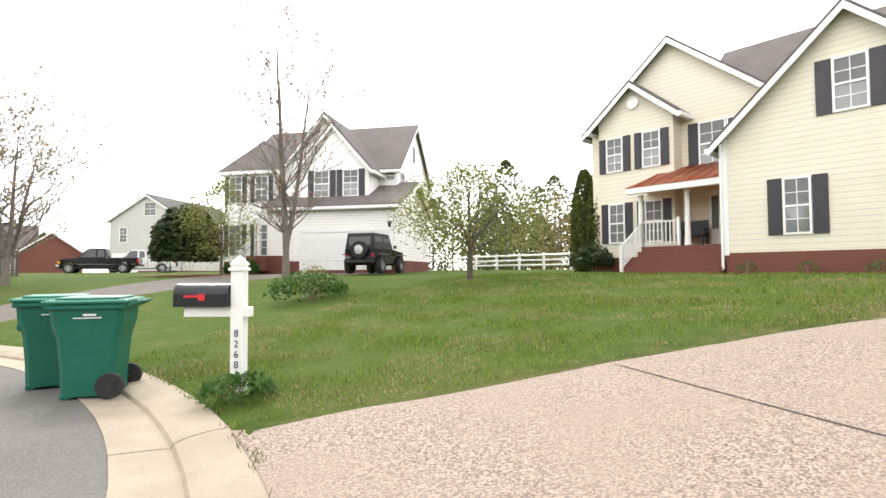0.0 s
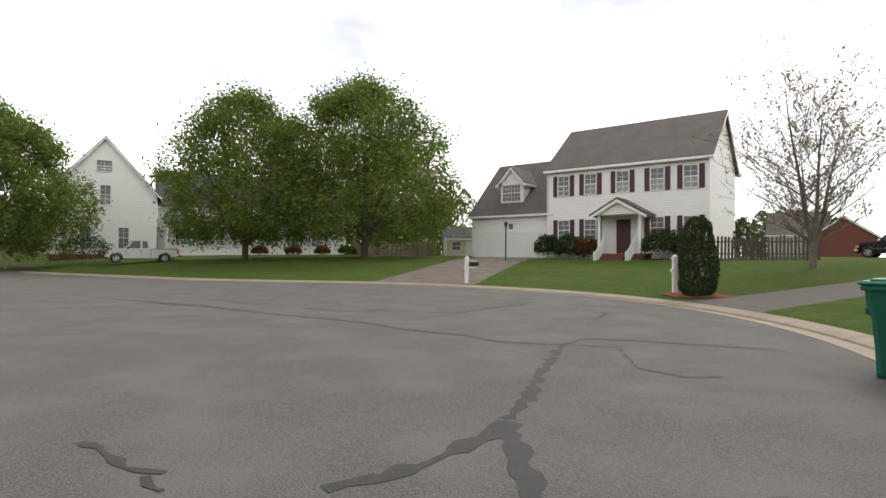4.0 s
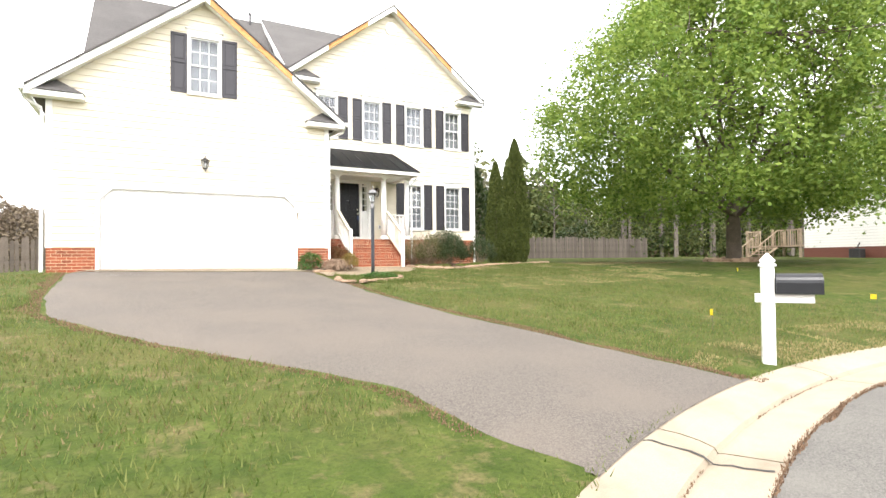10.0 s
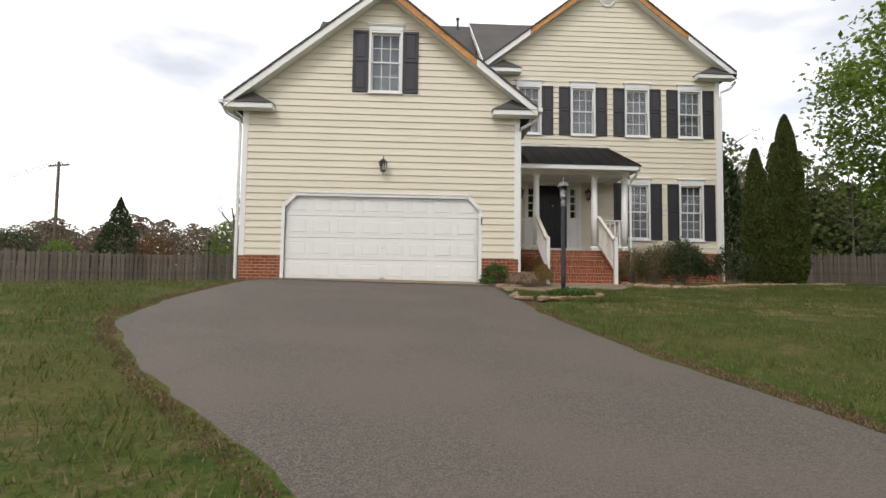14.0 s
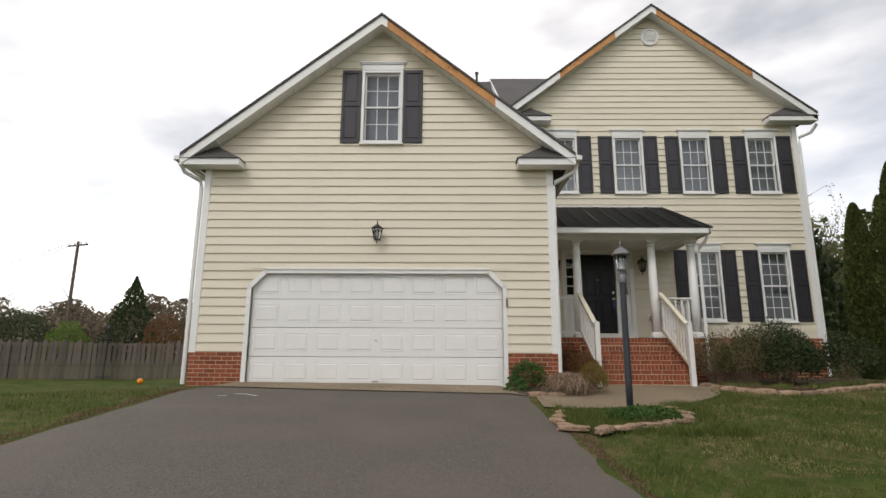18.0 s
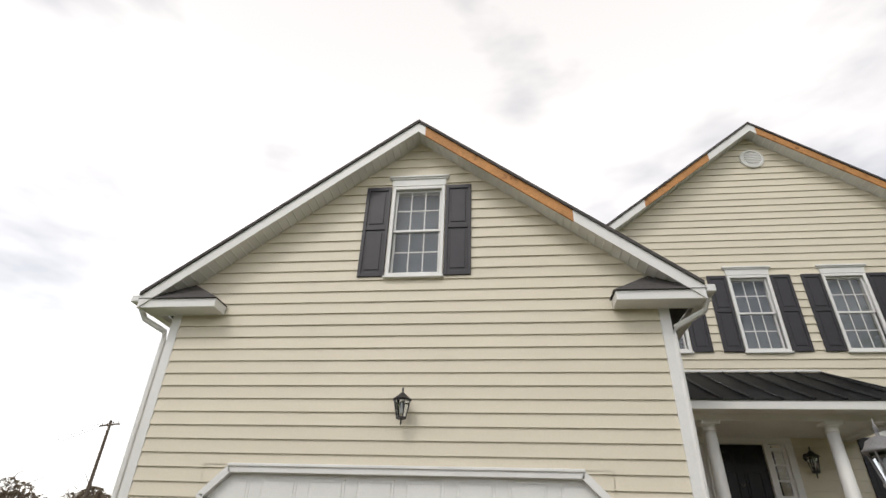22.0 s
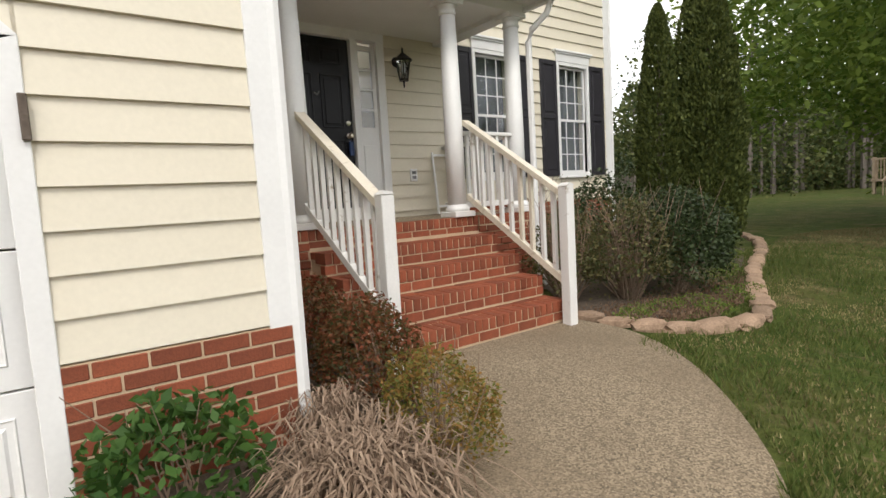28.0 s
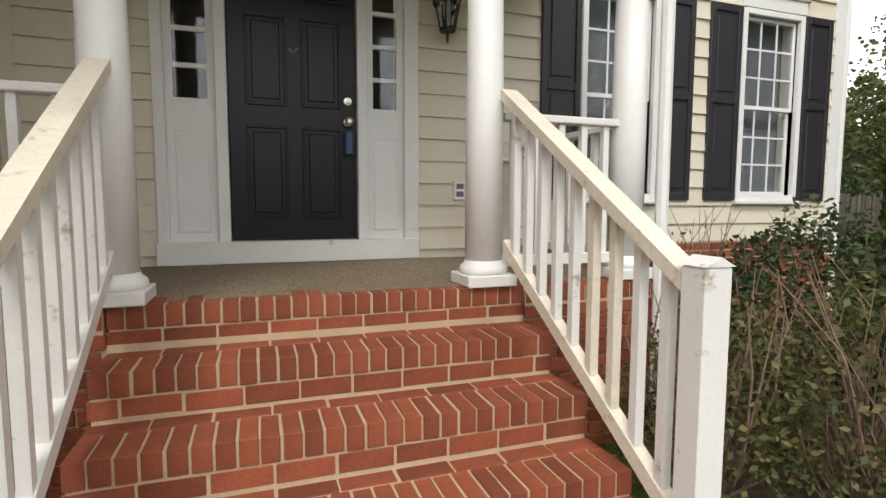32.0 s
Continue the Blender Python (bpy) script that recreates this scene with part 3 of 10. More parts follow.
def gz(x, y):
    d = road_gap(x, y) - 0.83
    if d < 0:
        return STREET_Z - 0.10 if d < -0.15 else -0.972
    k = min(1.0, d / 13.0)
    z = -0.97 + 1.06 * (k * 0.75 + 0.25 * k * k * (3 - 2 * k))
    if d > 13:
        z += 0.25 * min(1.0, (d - 13) / 15.0)
    if x < 1 and y > -6:
        z -= 0.45 * min(1.0, (1 - x) / 6) * min(1.0, (y + 6) / 9)
    return z


def steps_to(lo, hi, near_lo, near_hi, fine, coarse_n):
    mid = list(np.arange(near_lo, near_hi + 1e-6, fine))
    left = [near_lo - (near_lo - lo) * (i / coarse_n) ** 2.2 for i in range(coarse_n, 0, -1)]
    right = [near_hi + (hi - near_hi) * (i / coarse_n) ** 2.2 for i in range(1, coarse_n + 1)]
    return left + mid + right


gx, gy = steps_to(-900, 900, -24, 34, 0.4, 26), steps_to(-900, 900, -48, 10, 0.4, 26)
gverts = [(x, y, gz(x, y)) for y in gy for x in gx]
w = len(gx)
gfaces = [(j * w + i, j * w + i + 1, (j + 1) * w + i + 1, (j + 1) * w + i) for j in range(len(gy) - 1) for i in range(w - 1)]
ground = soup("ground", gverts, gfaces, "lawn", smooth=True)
tagged(ground, "patchy spring lawn with straw-coloured bare spots", "lawn", kind="structure")


def edge_reach(a, off=0.0):
    ca, sa = math.cos(a), math.sin(a)
    ux, uy = SU[0] * ca + SN[0] * sa, SU[1] * ca + SN[1] * sa
    r = 3.0
    for _ in range(400):
        g = road_gap(BULB[0] + ux * r, BULB[1] + uy * r) - off
        if g > -1e-3 or r > 260:
            break
        r += max(0.01, -g * 0.8)
    r = min(r, 260)
    return BULB[0] + ux * r, BULB[1] + uy * r


angles = [0.0]
while angles[-1] < 2 * math.pi - 0.02:
    a = angles[-1]
    px, py = edge_reach(a)
    r = math.hypot(px - BULB[0], py - BULB[1])
    off_axis = max(0.02, abs(math.sin(a)))
    angles.append(a + min(0.05, max(0.0035, 0.9 / r * (off_axis if abs(r) > 20 else 1.0))))
angles = angles[:-1]
rim = [edge_reach(a) for a in angles]
rv, rf = [(BULB[0], BULB[1], STREET_Z)], []
RINGS = 10
for px, py in rim:
    for k in range(1, RINGS + 1):
        q = k / RINGS
        rv.append((BULB[0] + (px - BULB[0]) * q, BULB[1] + (py - BULB[1]) * q, STREET_Z))
n_rim = len(rim)
for i in range(n_rim):
    j = (i + 1) % n_rim
    rf.append((0, 1 + i * RINGS, 1 + j * RINGS))
    for k in range(RINGS - 1):
        a, b = 1 + i * RINGS + k, 1 + j * RINGS + k
        rf.append((a, a + 1, b + 1, b))
road = soup("road", rv, rf, "asphalt")
tagged(road, "worn grey asphalt street and turning circle with cracks", "road", kind="structure")

# concrete gutter with a low rolled kerb, cast in lengths
KERB_W = 0.87
prof = [(0.0, -0.03), (0.0, 0.006), (0.36, -0.014), (0.405, -0.022), (0.425, 0.014), (0.52, 0.044), (0.66, 0.066), (0.82, 0.074), (0.87, 0.0), (0.87, -0.12)]
outer = [edge_reach(a, KERB_W) for a in angles]
kerb = empty("kerb", label="pale concrete rolled kerb and gutter in cast lengths", category="kerb", kind="structure")
run, length, pieces = [], 0.0, []
near = [i for i in range(n_rim) if math.hypot(rim[i][0] - BULB[0], rim[i][1] - BULB[1]) < 90]
for i in near:
    run.append(i)
    if len(run) > 1:
        length += math.dist(rim[run[-1]], rim[run[-2]])
    if length > 3.0 or i == near[-1]:
        pieces.append(run)
        run, length = [i], 0.0
for run in pieces:
    if len(run) < 2 or math.dist(rim[run[0]], rim[run[-1]]) > 9:
        continue
    kv, kf = [], []
    for c, i in enumerate(run):
        (ax, ay), (bx, by) = rim[i], outer[i]
        if c == 0 and len(run) > 1:
            tx, ty = rim[run[1]]
            q = 0.014 / max(0.05, math.dist(rim[i], rim[run[1]]))
            ax, ay, bx, by = ax + (tx - ax) * q, ay + (ty - ay) * q, bx + (outer[run[1]][0] - bx) * q, by + (outer[run[1]][1] - by) * q
        for o, h in prof:
            q = o / KERB_W
            kv.append((ax + (bx - ax) * q, ay + (by - ay) * q, STREET_Z + 0.005 + h))
    m = len(prof)
    for c in range(len(run) - 1):
        for k in range(m - 1):
            a = c * m + k
            kf.append((a, a + m, a + m + 1, a + 1))
    soup("kerb_length", kv, kf, "concrete", kerb)


# a break across one length of the gutter, filled with dirt
cb, rnd_k, prev = bmesh.new(), random.Random(61), None
for i in range(15):
    q = i / 14
    x, y = 5.70 - 0.42 * q + rnd_k.uniform(-0.02, 0.02), -13.78 + 0.72 * q + rnd_k.uniform(-0.02, 0.02)
    gap = road_gap(x, y)
    if not 0.0 < gap < 0.86:
        continue
    z, w = STREET_Z + 0.010 + float(np.interp(gap, [p[0] for p in prof[1:9]], [p[1] for p in prof[1:9]])), rnd_k.uniform(0.006, 0.016)
    cur = (cb.verts.new((x - w, y - w * 0.5, z)), cb.verts.new((x + w, y + w * 0.5, z)))
    if prev:
        cb.faces.new((prev[0], prev[1], cur[1], cur[0]))
    prev = cur
part("kerb_crack", cb, "tar", kerb, "dark jagged break across the gutter")


def ribbon(name, left, right, mat, lift, n=24, m=10, label="", category="", kind="structure", edge=0.0):
    """A paved strip draped on the ground between two edge lines."""
    def at(line, q):
        q *= len(line) - 1
        i = min(int(q), len(line) - 2)
        f = q - i
        p = [line[max(0, min(len(line) - 1, i + k))] for k in (-1, 0, 1, 2)]
        return [0.5 * (2 * b + (c - a) * f + (2 * a - 5 * b + 4 * c - d) * f * f + (3 * b - a - 3 * c + d) * f ** 3) for a, b, c, d in zip(*p)]
    v, f = [], []
    for i in range(n + 1):
        l, r = at(left, i / n), at(right, i / n)
        for k in range(m + 1):
            q = k / m
            x, y = l[0] + (r[0] - l[0]) * q, l[1] + (r[1] - l[1]) * q
            wob = edge * noise.noise((x * 1.7, y * 1.7, 0)) if k in (0, m) else 0
            x += wob
            for _ in range(40):
                gap = road_gap(x, y)
                if gap >= 0.805:
                    break
                ex, ey = x - BULB[0], y - BULB[1]
                en = math.hypot(ex, ey)
                x, y = x + ex / en * (0.81 - gap), y + ey / en * (0.81 - gap)
            drop = -0.13 if k in (0, m) else 0
            near_kerb = road_gap(x, y) < 0.89
            v.append((x, y, -0.955 if near_kerb else max(gz(x, y), -1.0) + lift + drop * 0.3))
    for i in range(n):
        for k in range(m):
            a = i * (m + 1) + k
            f.append((a, a + 1, a + m + 2, a + m + 1))
    return tagged(soup(name, v, f, mat, smooth=True), label, category, kind=kind)


driveway = ribbon("driveway", [(4.62, -13.6), (4.5, -13.2), (4.3, -12.6), (4.2, -11.5), (3.6, -10.6), (2.5, -9.35), (1.66, -8.2), (1.0, -7.0), (0.72, -5.2), (0.62, -3.2), (0.5, -0.95)],
                  [(7.73, -12.6), (7.72, -12.2), (7.64, -11.6), (7.4, -10.4), (7.25, -9.6), (7.0, -8.5), (6.75, -7.4), (6.5, -5.8), (6.4, -4.4), (6.35, -3.0), (6.3, -0.95)], "drive", 0.03, 60, 14,
                  "grey-brown asphalt driveway leading up to the garage", "driveway", edge=0.12)
drive_next = ribbon("neighbour_driveway", [(-1.15, -19.7), (-2.2, -19.2), (-3.15, -18.5), (-4.3, -17.75), (-5.5, -16.8), (-6.8, -15.7), (-8.5, -13.9), (-11.5, -10.6), (-14.5, -7.2)],
                    [(1.6, -15.85), (0.3, -14.8), (-0.5, -14.2), (-2, -13.0), (-3.5, -11.8), (-5, -10.4), (-7, -8.0), (-9.8, -4.6), (-12.6, -1.2)], "aggregate", 0.03, 56, 12,
                    "pinkish exposed-aggregate concrete driveway beside the lawn", "driveway", edge=0.06)
drive_far = ribbon("far_driveway", [(6.4, -38.0), (6.2, -44), (5.4, -53.9)], [(11.8, -38.9), (11.3, -46), (10.3, -55.8)], "oldconcrete", 0.03, 20, 6,
                   "worn brown-grey driveway in front of the white house", "driveway")
drive_side = ribbon("side_driveway", [(-1.8, -29.5), (-6, -32.5), (-12, -33.5), (-21.5, -32.6)], [(-0.6, -32.2), (-6, -35.5), (-12, -38), (-18.5, -38.6)], "drive", 0.03, 24, 6,
                    "dark asphalt driveway curving to a garage", "driveway")

# expansion joint across the neighbour's driveway
jb = bmesh.new()
for i in range(24):
    x0, y0 = -4.3 + 1.9 * i / 24, -17.4 + 2.5 * i / 24
    x1, y1 = -4.3 + 1.9 * (i + 1) / 24, -17.4 + 2.5 * (i + 1) / 24
    za, zb = max(gz(x0, y0), -1) + 0.036, max(gz(x1, y1), -1) + 0.036
    vs = [jb.verts.new(p) for p in ((x0 - 0.007, y0 + 0.007, za), (x0 + 0.007, y0 - 0.007, za), (x1 + 0.007, y1 - 0.007, zb), (x1 - 0.007, y1 + 0.007, zb))]
    jb.faces.new(vs)
tagged(part("driveway_joint", jb, "tar", drive_next), "dark tooled joint line")


def crack(pts, width, seed):
    """A sealed or weathered crack in the asphalt, uneven in width."""
    rnd = random.Random(seed)
    bm = bmesh.new()
    path = []
    for (ax, ay), (bx, by) in zip(pts, pts[1:]):
        k = max(2, int(math.dist((ax, ay), (bx, by)) / 0.11))
        for i in range(k):
            q = i / k
            path.append((ax + (bx - ax) * q + rnd.uniform(-0.035, 0.035), ay + (by - ay) * q + rnd.uniform(-0.035, 0.035)))
    prev = None
    for i, (x, y) in enumerate(path):
        nx, ny = path[min(i + 1, len(path) - 1)][0] - path[max(0, i - 1)][0], path[min(i + 1, len(path) - 1)][1] - path[max(0, i - 1)][1]
        ln = math.hypot(nx, ny) or 1
        ww = width * rnd.uniform(0.25, 1.45)
        cur = (bm.verts.new((x - ny / ln * ww, y + nx / ln * ww, STREET_Z + 0.003 + 0.0003 * seed)), bm.verts.new((x + ny / ln * ww, y - nx / ln * ww, STREET_Z + 0.003 + 0.0003 * seed)))
        if prev:
            bm.faces.new((prev[0], prev[1], cur[1], cur[0]))
        prev = cur
    part("crack", bm, "tar", road, "dark weathered crack in the asphalt")


crack([(2.06, -24.28), (2.18, -22.51), (2.18, -21.37), (2.28, -20.4)], 0.06, 1)
crack([(2.28, -20.45), (2.05, -19.7), (1.92, -19.1), (1.95, -18.4), (1.7, -17.6)], 0.075, 2)
crack([(2.27, -20.42), (2.45, -19.75), (2.75, -19.2), (3.1, -18.9)], 0.07, 3)
crack([(2.06, -24.28), (1.3, -24.23), (1.13, -22.9), (0.72, -22.5), (0.15, -22.7)], 0.028, 4)
crack([(2.06, -24.3), (1.76, -24.95), (0.77, -24.98), (-1.0, -24.69)], 0.035, 5)
crack([(2.06, -24.26), (2.95, -24.2), (3.75, -24.73), (4.83, -25.0), (5.91, -25.7), (8.47, -26.39), (10.73, -27.3), (14.25, -28.1), (17.4, -29.06)], 0.04, 6)
crack([(10.9, -27.35), (12.0, -27.5), (13.0, -27.75)], 0.09, 7)
crack([(4.99, -19.15), (4.56, -18.98), (4.22, -18.84), (3.9, -18.88)], 0.036, 8)
crack([(4.1, -18.8), (3.93, -18.68), (3.72, -18.62)], 0.03, 9)
crack([(8.4, -27.7), (7.58, -27.5), (6.59, -27.36), (6.5, -28.5)], 0.05, 11)
crack([(11.6, -28.8), (11.02, -28.6), (9.7, -28.28)], 0.04, 12)
crack([(5.3, -27.64), (4.57, -28.01), (3.6, -30.5), (3.34, -31.26)], 0.03, 13)
crack([(1.64, -27.51), (1.45, -28.6), (1.37, -29.47)], 0.06, 14)
crack([(9.6, -15.2), (10.8, -16.3), (11.4, -18.6)], 0.012, 15)
crack([(0.6, -19.6), (0.85, -19.45), (1.1, -19.5)], 0.009, 16)

# ---- the main house ----
house = empty("house", pose(0, 0, 0), "two-storey cream-sided house with brick base, black shutters and garage wing", "house")
GXL, GXR, GXM = 0.06, 6.95, 3.53          # garage wing
MXL, MXR, MXM, MY = 6.55, 14.15, 10.46, 3.33   # main front
G_EAVE, G_APEX, G_SLOPE = 4.36, 7.42, 0.79
M_EAVE, M_APEX, M_SLOPE = 6.92, 10.05, 0.775
BR_TOP, SLAB = 0.69, 0.09
GDOOR = (1.14, 5.94, SLAB - 0.1, 2.19)
GWIN = (3.175, 3.905, 4.895, 6.385)
UPW = [(c - 0.345, c + 0.345, 4.895, 6.37) for c in (7.91, 9.665, 11.435, 13.19)]
LOW = [(c - 0.345, c + 0.345, 1.565, 3.27) for c in (11.435, 13.19)]
ENTRY = (7.84, 9.55, 1.05, 3.30)


def gable_wall(name, x0, x1, z0, xm, zm, slope, holes, y0, y1, mat, parent):
    bm = bmesh.new()
    for a, b, c, d in cells(x0, x1, z0, zm, holes):
        poly = clip([(a, c), (b, c), (b, d), (a, d)], rakes(xm, zm, slope))
        if poly:
            add_prism(bm, poly, y0, y1)
    return part(name, bm, mat, parent)


def boards(x0, x1, z0, z1, holes, y, parent, planes=(), step=0.1705, corner=()):
    """Lap siding, board by board, cut round the openings and under the rake."""
    wall = empty("siding")
    wall.parent = parent
    wall["label"] = "cream horizontal lap siding"
    z = z0
    while z < z1 - 0.02:
        top = min(z + step, z1)
        for a, b, c, d in cells(x0, x1, z, top, holes):
            poly = clip([(a, c), (b, c), (b, d), (a, d)], planes)
            if len(poly) >= 3 and max(p[0] for p in poly) - min(p[0] for p in poly) > 0.05:
                part("board", prism(poly, y, y + 0.012, lambda h, z=z: -0.026 + 0.022 * (h - z) / step), "siding", wall)
        z += step
    return wall


def window(parent, name, x0, x1, z0, z1, y, kind=(3, 2, 3, 2), shutters=True, header=True, deep=0.06, dark="shutter", shut_w=0.35):
    """A double-hung window: casing, crosshead, two sashes with muntins, panes, blind room behind."""
    win = empty(name)
    win.parent = parent
    win["label"] = "white double-hung window with divided panes"
    c = 0.055
    fr = bmesh.new()
    for b in ((x0 - c, x0, z0 - c, z1 + c), (x1, x1 + c, z0 - c, z1 + c), (x0, x1, z1, z1 + c), (x0, x1, z0 - c, z0)):
        add_box(fr, b[0], b[1], y - 0.045, y + 0.08, b[2], b[3], 0.004)
    part("window_frame", fr, "white", win)
    part("window_sill", box(x0 - c - 0.02, x1 + c + 0.02, y - 0.075, y - 0.02, z0 - c - 0.035, z0 - c, 0.005), "white", win)
    if header:
        hb = bmesh.new()
        add_box(hb, x0 - c - 0.01, x1 + c + 0.01, y - 0.05, y - 0.002, z1 + c + 0.002, z1 + c + 0.15, 0.003)
        add_box(hb, x0 - c - 0.06, x1 + c + 0.06, y - 0.09, y - 0.002, z1 + c + 0.15, z1 + c + 0.185, 0.006)
        add_box(hb, x0 - c - 0.035, x1 + c + 0.035, y - 0.07, y - 0.002, z1 + c + 0.125, z1 + c + 0.15, 0.004)
        part("crosshead", hb, "white", win)
    zm = (z0 + z1) / 2
    for k, (a, b, yy, cols, rows) in enumerate(((z0, zm + 0.02, y + 0.045, kind[0], kind[1]), (zm - 0.02, z1, y + 0.015, kind[2], kind[3]))):
        sb, s = bmesh.new(), 0.035
        for q in ((x0, x0 + s, a, b), (x1 - s, x1, a, b), (x0 + s, x1 - s, a, a + s), (x0 + s, x1 - s, b - s, b)):
            add_box(sb, q[0], q[1], yy, yy + 0.028, q[2], q[3])
        for i in range(1, cols):
            xx = x0 + s + (x1 - x0 - 2 * s) * i / cols
            add_box(sb, xx - 0.008, xx + 0.008, yy + 0.004, yy + 0.012, a + s, b - s)
        for i in range(1, rows):
            zz = a + s + (b - a - 2 * s) * i / rows
            add_box(sb, x0 + s, x1 - s, yy + 0.004, yy + 0.012, zz - 0.008, zz + 0.008)
        part("sash", sb, "white", win)
        p = part("pane", box(x0 + s, x1 - s, yy + 0.013, yy + 0.017, a + s, b - s), "glass", win)
        p.visible_shadow = False
    part("blind", box(x0 + 0.01, x1 - 0.01, y + 0.16, y + 0.165, z0 + 0.01, z1), "curtain", win, "drawn grey blind")
    bk = bmesh.new()
    add_box(bk, x0 - 0.32, x1 + 0.32, y + 0.9, y + 0.92, z0 - 0.42, z1 + 0.32)
    for q in ((x0 - 0.32, x0 - 0.3, z0 - 0.42, z1 + 0.32), (x1 + 0.3, x1 + 0.32, z0 - 0.42, z1 + 0.32), (x0 - 0.3, x1 + 0.3, z1 + 0.3, z1 + 0.32), (x0 - 0.3, x1 + 0.3, z0 - 0.42, z0 - 0.4)):
        add_box(bk, q[0], q[1], y + 0.17, y + 0.898, q[2], q[3])
    part("room", bk, "room", win)
    if shutters:
        for sx in (x0 - c - shut_w - 0.015, x1 + c + 0.015):
            sh = bmesh.new()
            t, h = z1 + c, z0 - c
            rail = 0.05
            mid = h + (t - h) * 0.52
            for q in ((sx, sx + rail, h, t), (sx + shut_w - rail, sx + shut_w, h, t), (sx + rail, sx + shut_w - rail, h, h + 0.07), (sx + rail, sx + shut_w - rail, t - 0.07, t), (sx + rail, sx + shut_w - rail, mid - 0.035, mid + 0.035)):
                add_box(sh, q[0], q[1], y - 0.05, y - 0.018, q[2], q[3], 0.004)
            for a, b in ((h + 0.07, mid - 0.035), (mid + 0.035, t - 0.07)):
                add_box(sh, sx + rail, sx + shut_w - rail, y - 0.032, y - 0.018, a, b)
                add_box(sh, sx + rail + 0.035, sx + shut_w - rail - 0.035, y - 0.043, y - 0.03, a + 0.04, b - 0.04, 0.006)
            part("shutter", sh, dark, win, "black raised-panel shutter" if dark == "shutter" else "maroon shutter")
    return win


def bricks(x0, x1, z0, z1, y, parent, holes=(), course=0.0767, length=0.208, face=1, side="x"):
    """Running-bond brick facing; shares one brick mesh. side: the axis the wall runs along."""
    me = None
    row = 0
    z = z1
    while z > z0 + 0.01:
        z -= course
        off = 0 if row % 2 else length / 2
        x = x0 - off
        while x < x1 - 0.005:
            a, b = max(x, x0), min(x + length - 0.010, x1)
            x += length
            if b - a < 0.03 or any(h[0] < (a + b) / 2 < h[1] and h[2] < z + course / 2 < h[3] for h in holes):
                continue
            key = round(b - a, 3)
            if key not in BRICK:
                me = bpy.data.meshes.new("brick")
                bm = box(-key / 2, key / 2, -0.012, 0.03, -0.0325, 0.0325, 0.004)
                bm.to_mesh(me)
                bm.free()
                me.materials.append(M["brick"])
                BRICK[key] = me
            ob = new("brick", BRICK[key])
            ob.parent = parent
            if side == "x":
                ob.location = ((a + b) / 2, y + random.uniform(-0.002, 0.002), z + course / 2)
            else:
                ob.location = (y + random.uniform(-0.002, 0.002), (a + b) / 2, z + course / 2)
                ob.rotation_euler = (0, 0, face * math.pi / 2)
        row += 1


BRICK = {}
# shells of the walls
gw = gable_wall("garage_front_wall", GXL, GXR, -0.5, GXM, G_APEX, G_SLOPE, [GDOOR, GWIN], 0.0, 0.16, "siding", house)
mw = gable_wall("main_front_wall", MXL, MXR, -0.4, MXM, M_APEX, M_SLOPE, UPW + LOW + [ENTRY], MY, MY + 0.16, "siding", house)
part("garage_side_wall", box(GXL, GXL + 0.16, 0.162, 9.5, -0.5, G_EAVE + 0.05), "siding", house)
part("garage_side_wall", box(GXR - 0.16, GXR, 0.162, MY - 0.003, -0.5, G_EAVE + 0.05), "siding", house)
part("garage_back_wall", box(GXL + 0.162, GXR - 0.162, 9.34, 9.5, -0.5, G_EAVE), "siding", house)
ms = bmesh.new()
add_box(ms, MXR - 0.16, MXR, MY + 0.162, 12.5, -0.5, M_EAVE + 0.1)
add_box(ms, MXL, MXL + 0.16, MY + 0.162, 12.5, 0, M_EAVE + 0.1)
add_box(ms, MXL + 0.162, MXR - 0.162, 12.34, 12.5, -0.5, M_EAVE)
part("main_side_wall", ms, "siding", house)
part("garage_floor", box(GXL + 0.17, GXR - 0.17, 0.17, 9.3, SLAB - 0.1, SLAB - 0.02), "concrete", house)

# lap siding
boards(GXL + 0.1, GXR - 0.1, BR_TOP + 0.01, G_APEX, [(GDOOR[0] - 0.07, GDOOR[1] + 0.07, 0, GDOOR[3] + 0.07), (GWIN[0] - 0.04, GWIN[1] + 0.04, GWIN[2] - 0.04, GWIN[3] + 0.04)], -0.002, house, rakes(GXM, G_APEX - 0.03, G_SLOPE))
boards(GXR + 0.1, MXR - 0.1, 1.12, M_APEX, [(q[0] - 0.04, q[1] + 0.04, q[2] - 0.04, q[3] + 0.04) for q in UPW + LOW] + [(ENTRY[0] - 0.04, ENTRY[1] + 0.04, 0, ENTRY[3] + 0.1)], MY - 0.002, house, rakes(MXM, M_APEX - 0.03, M_SLOPE))
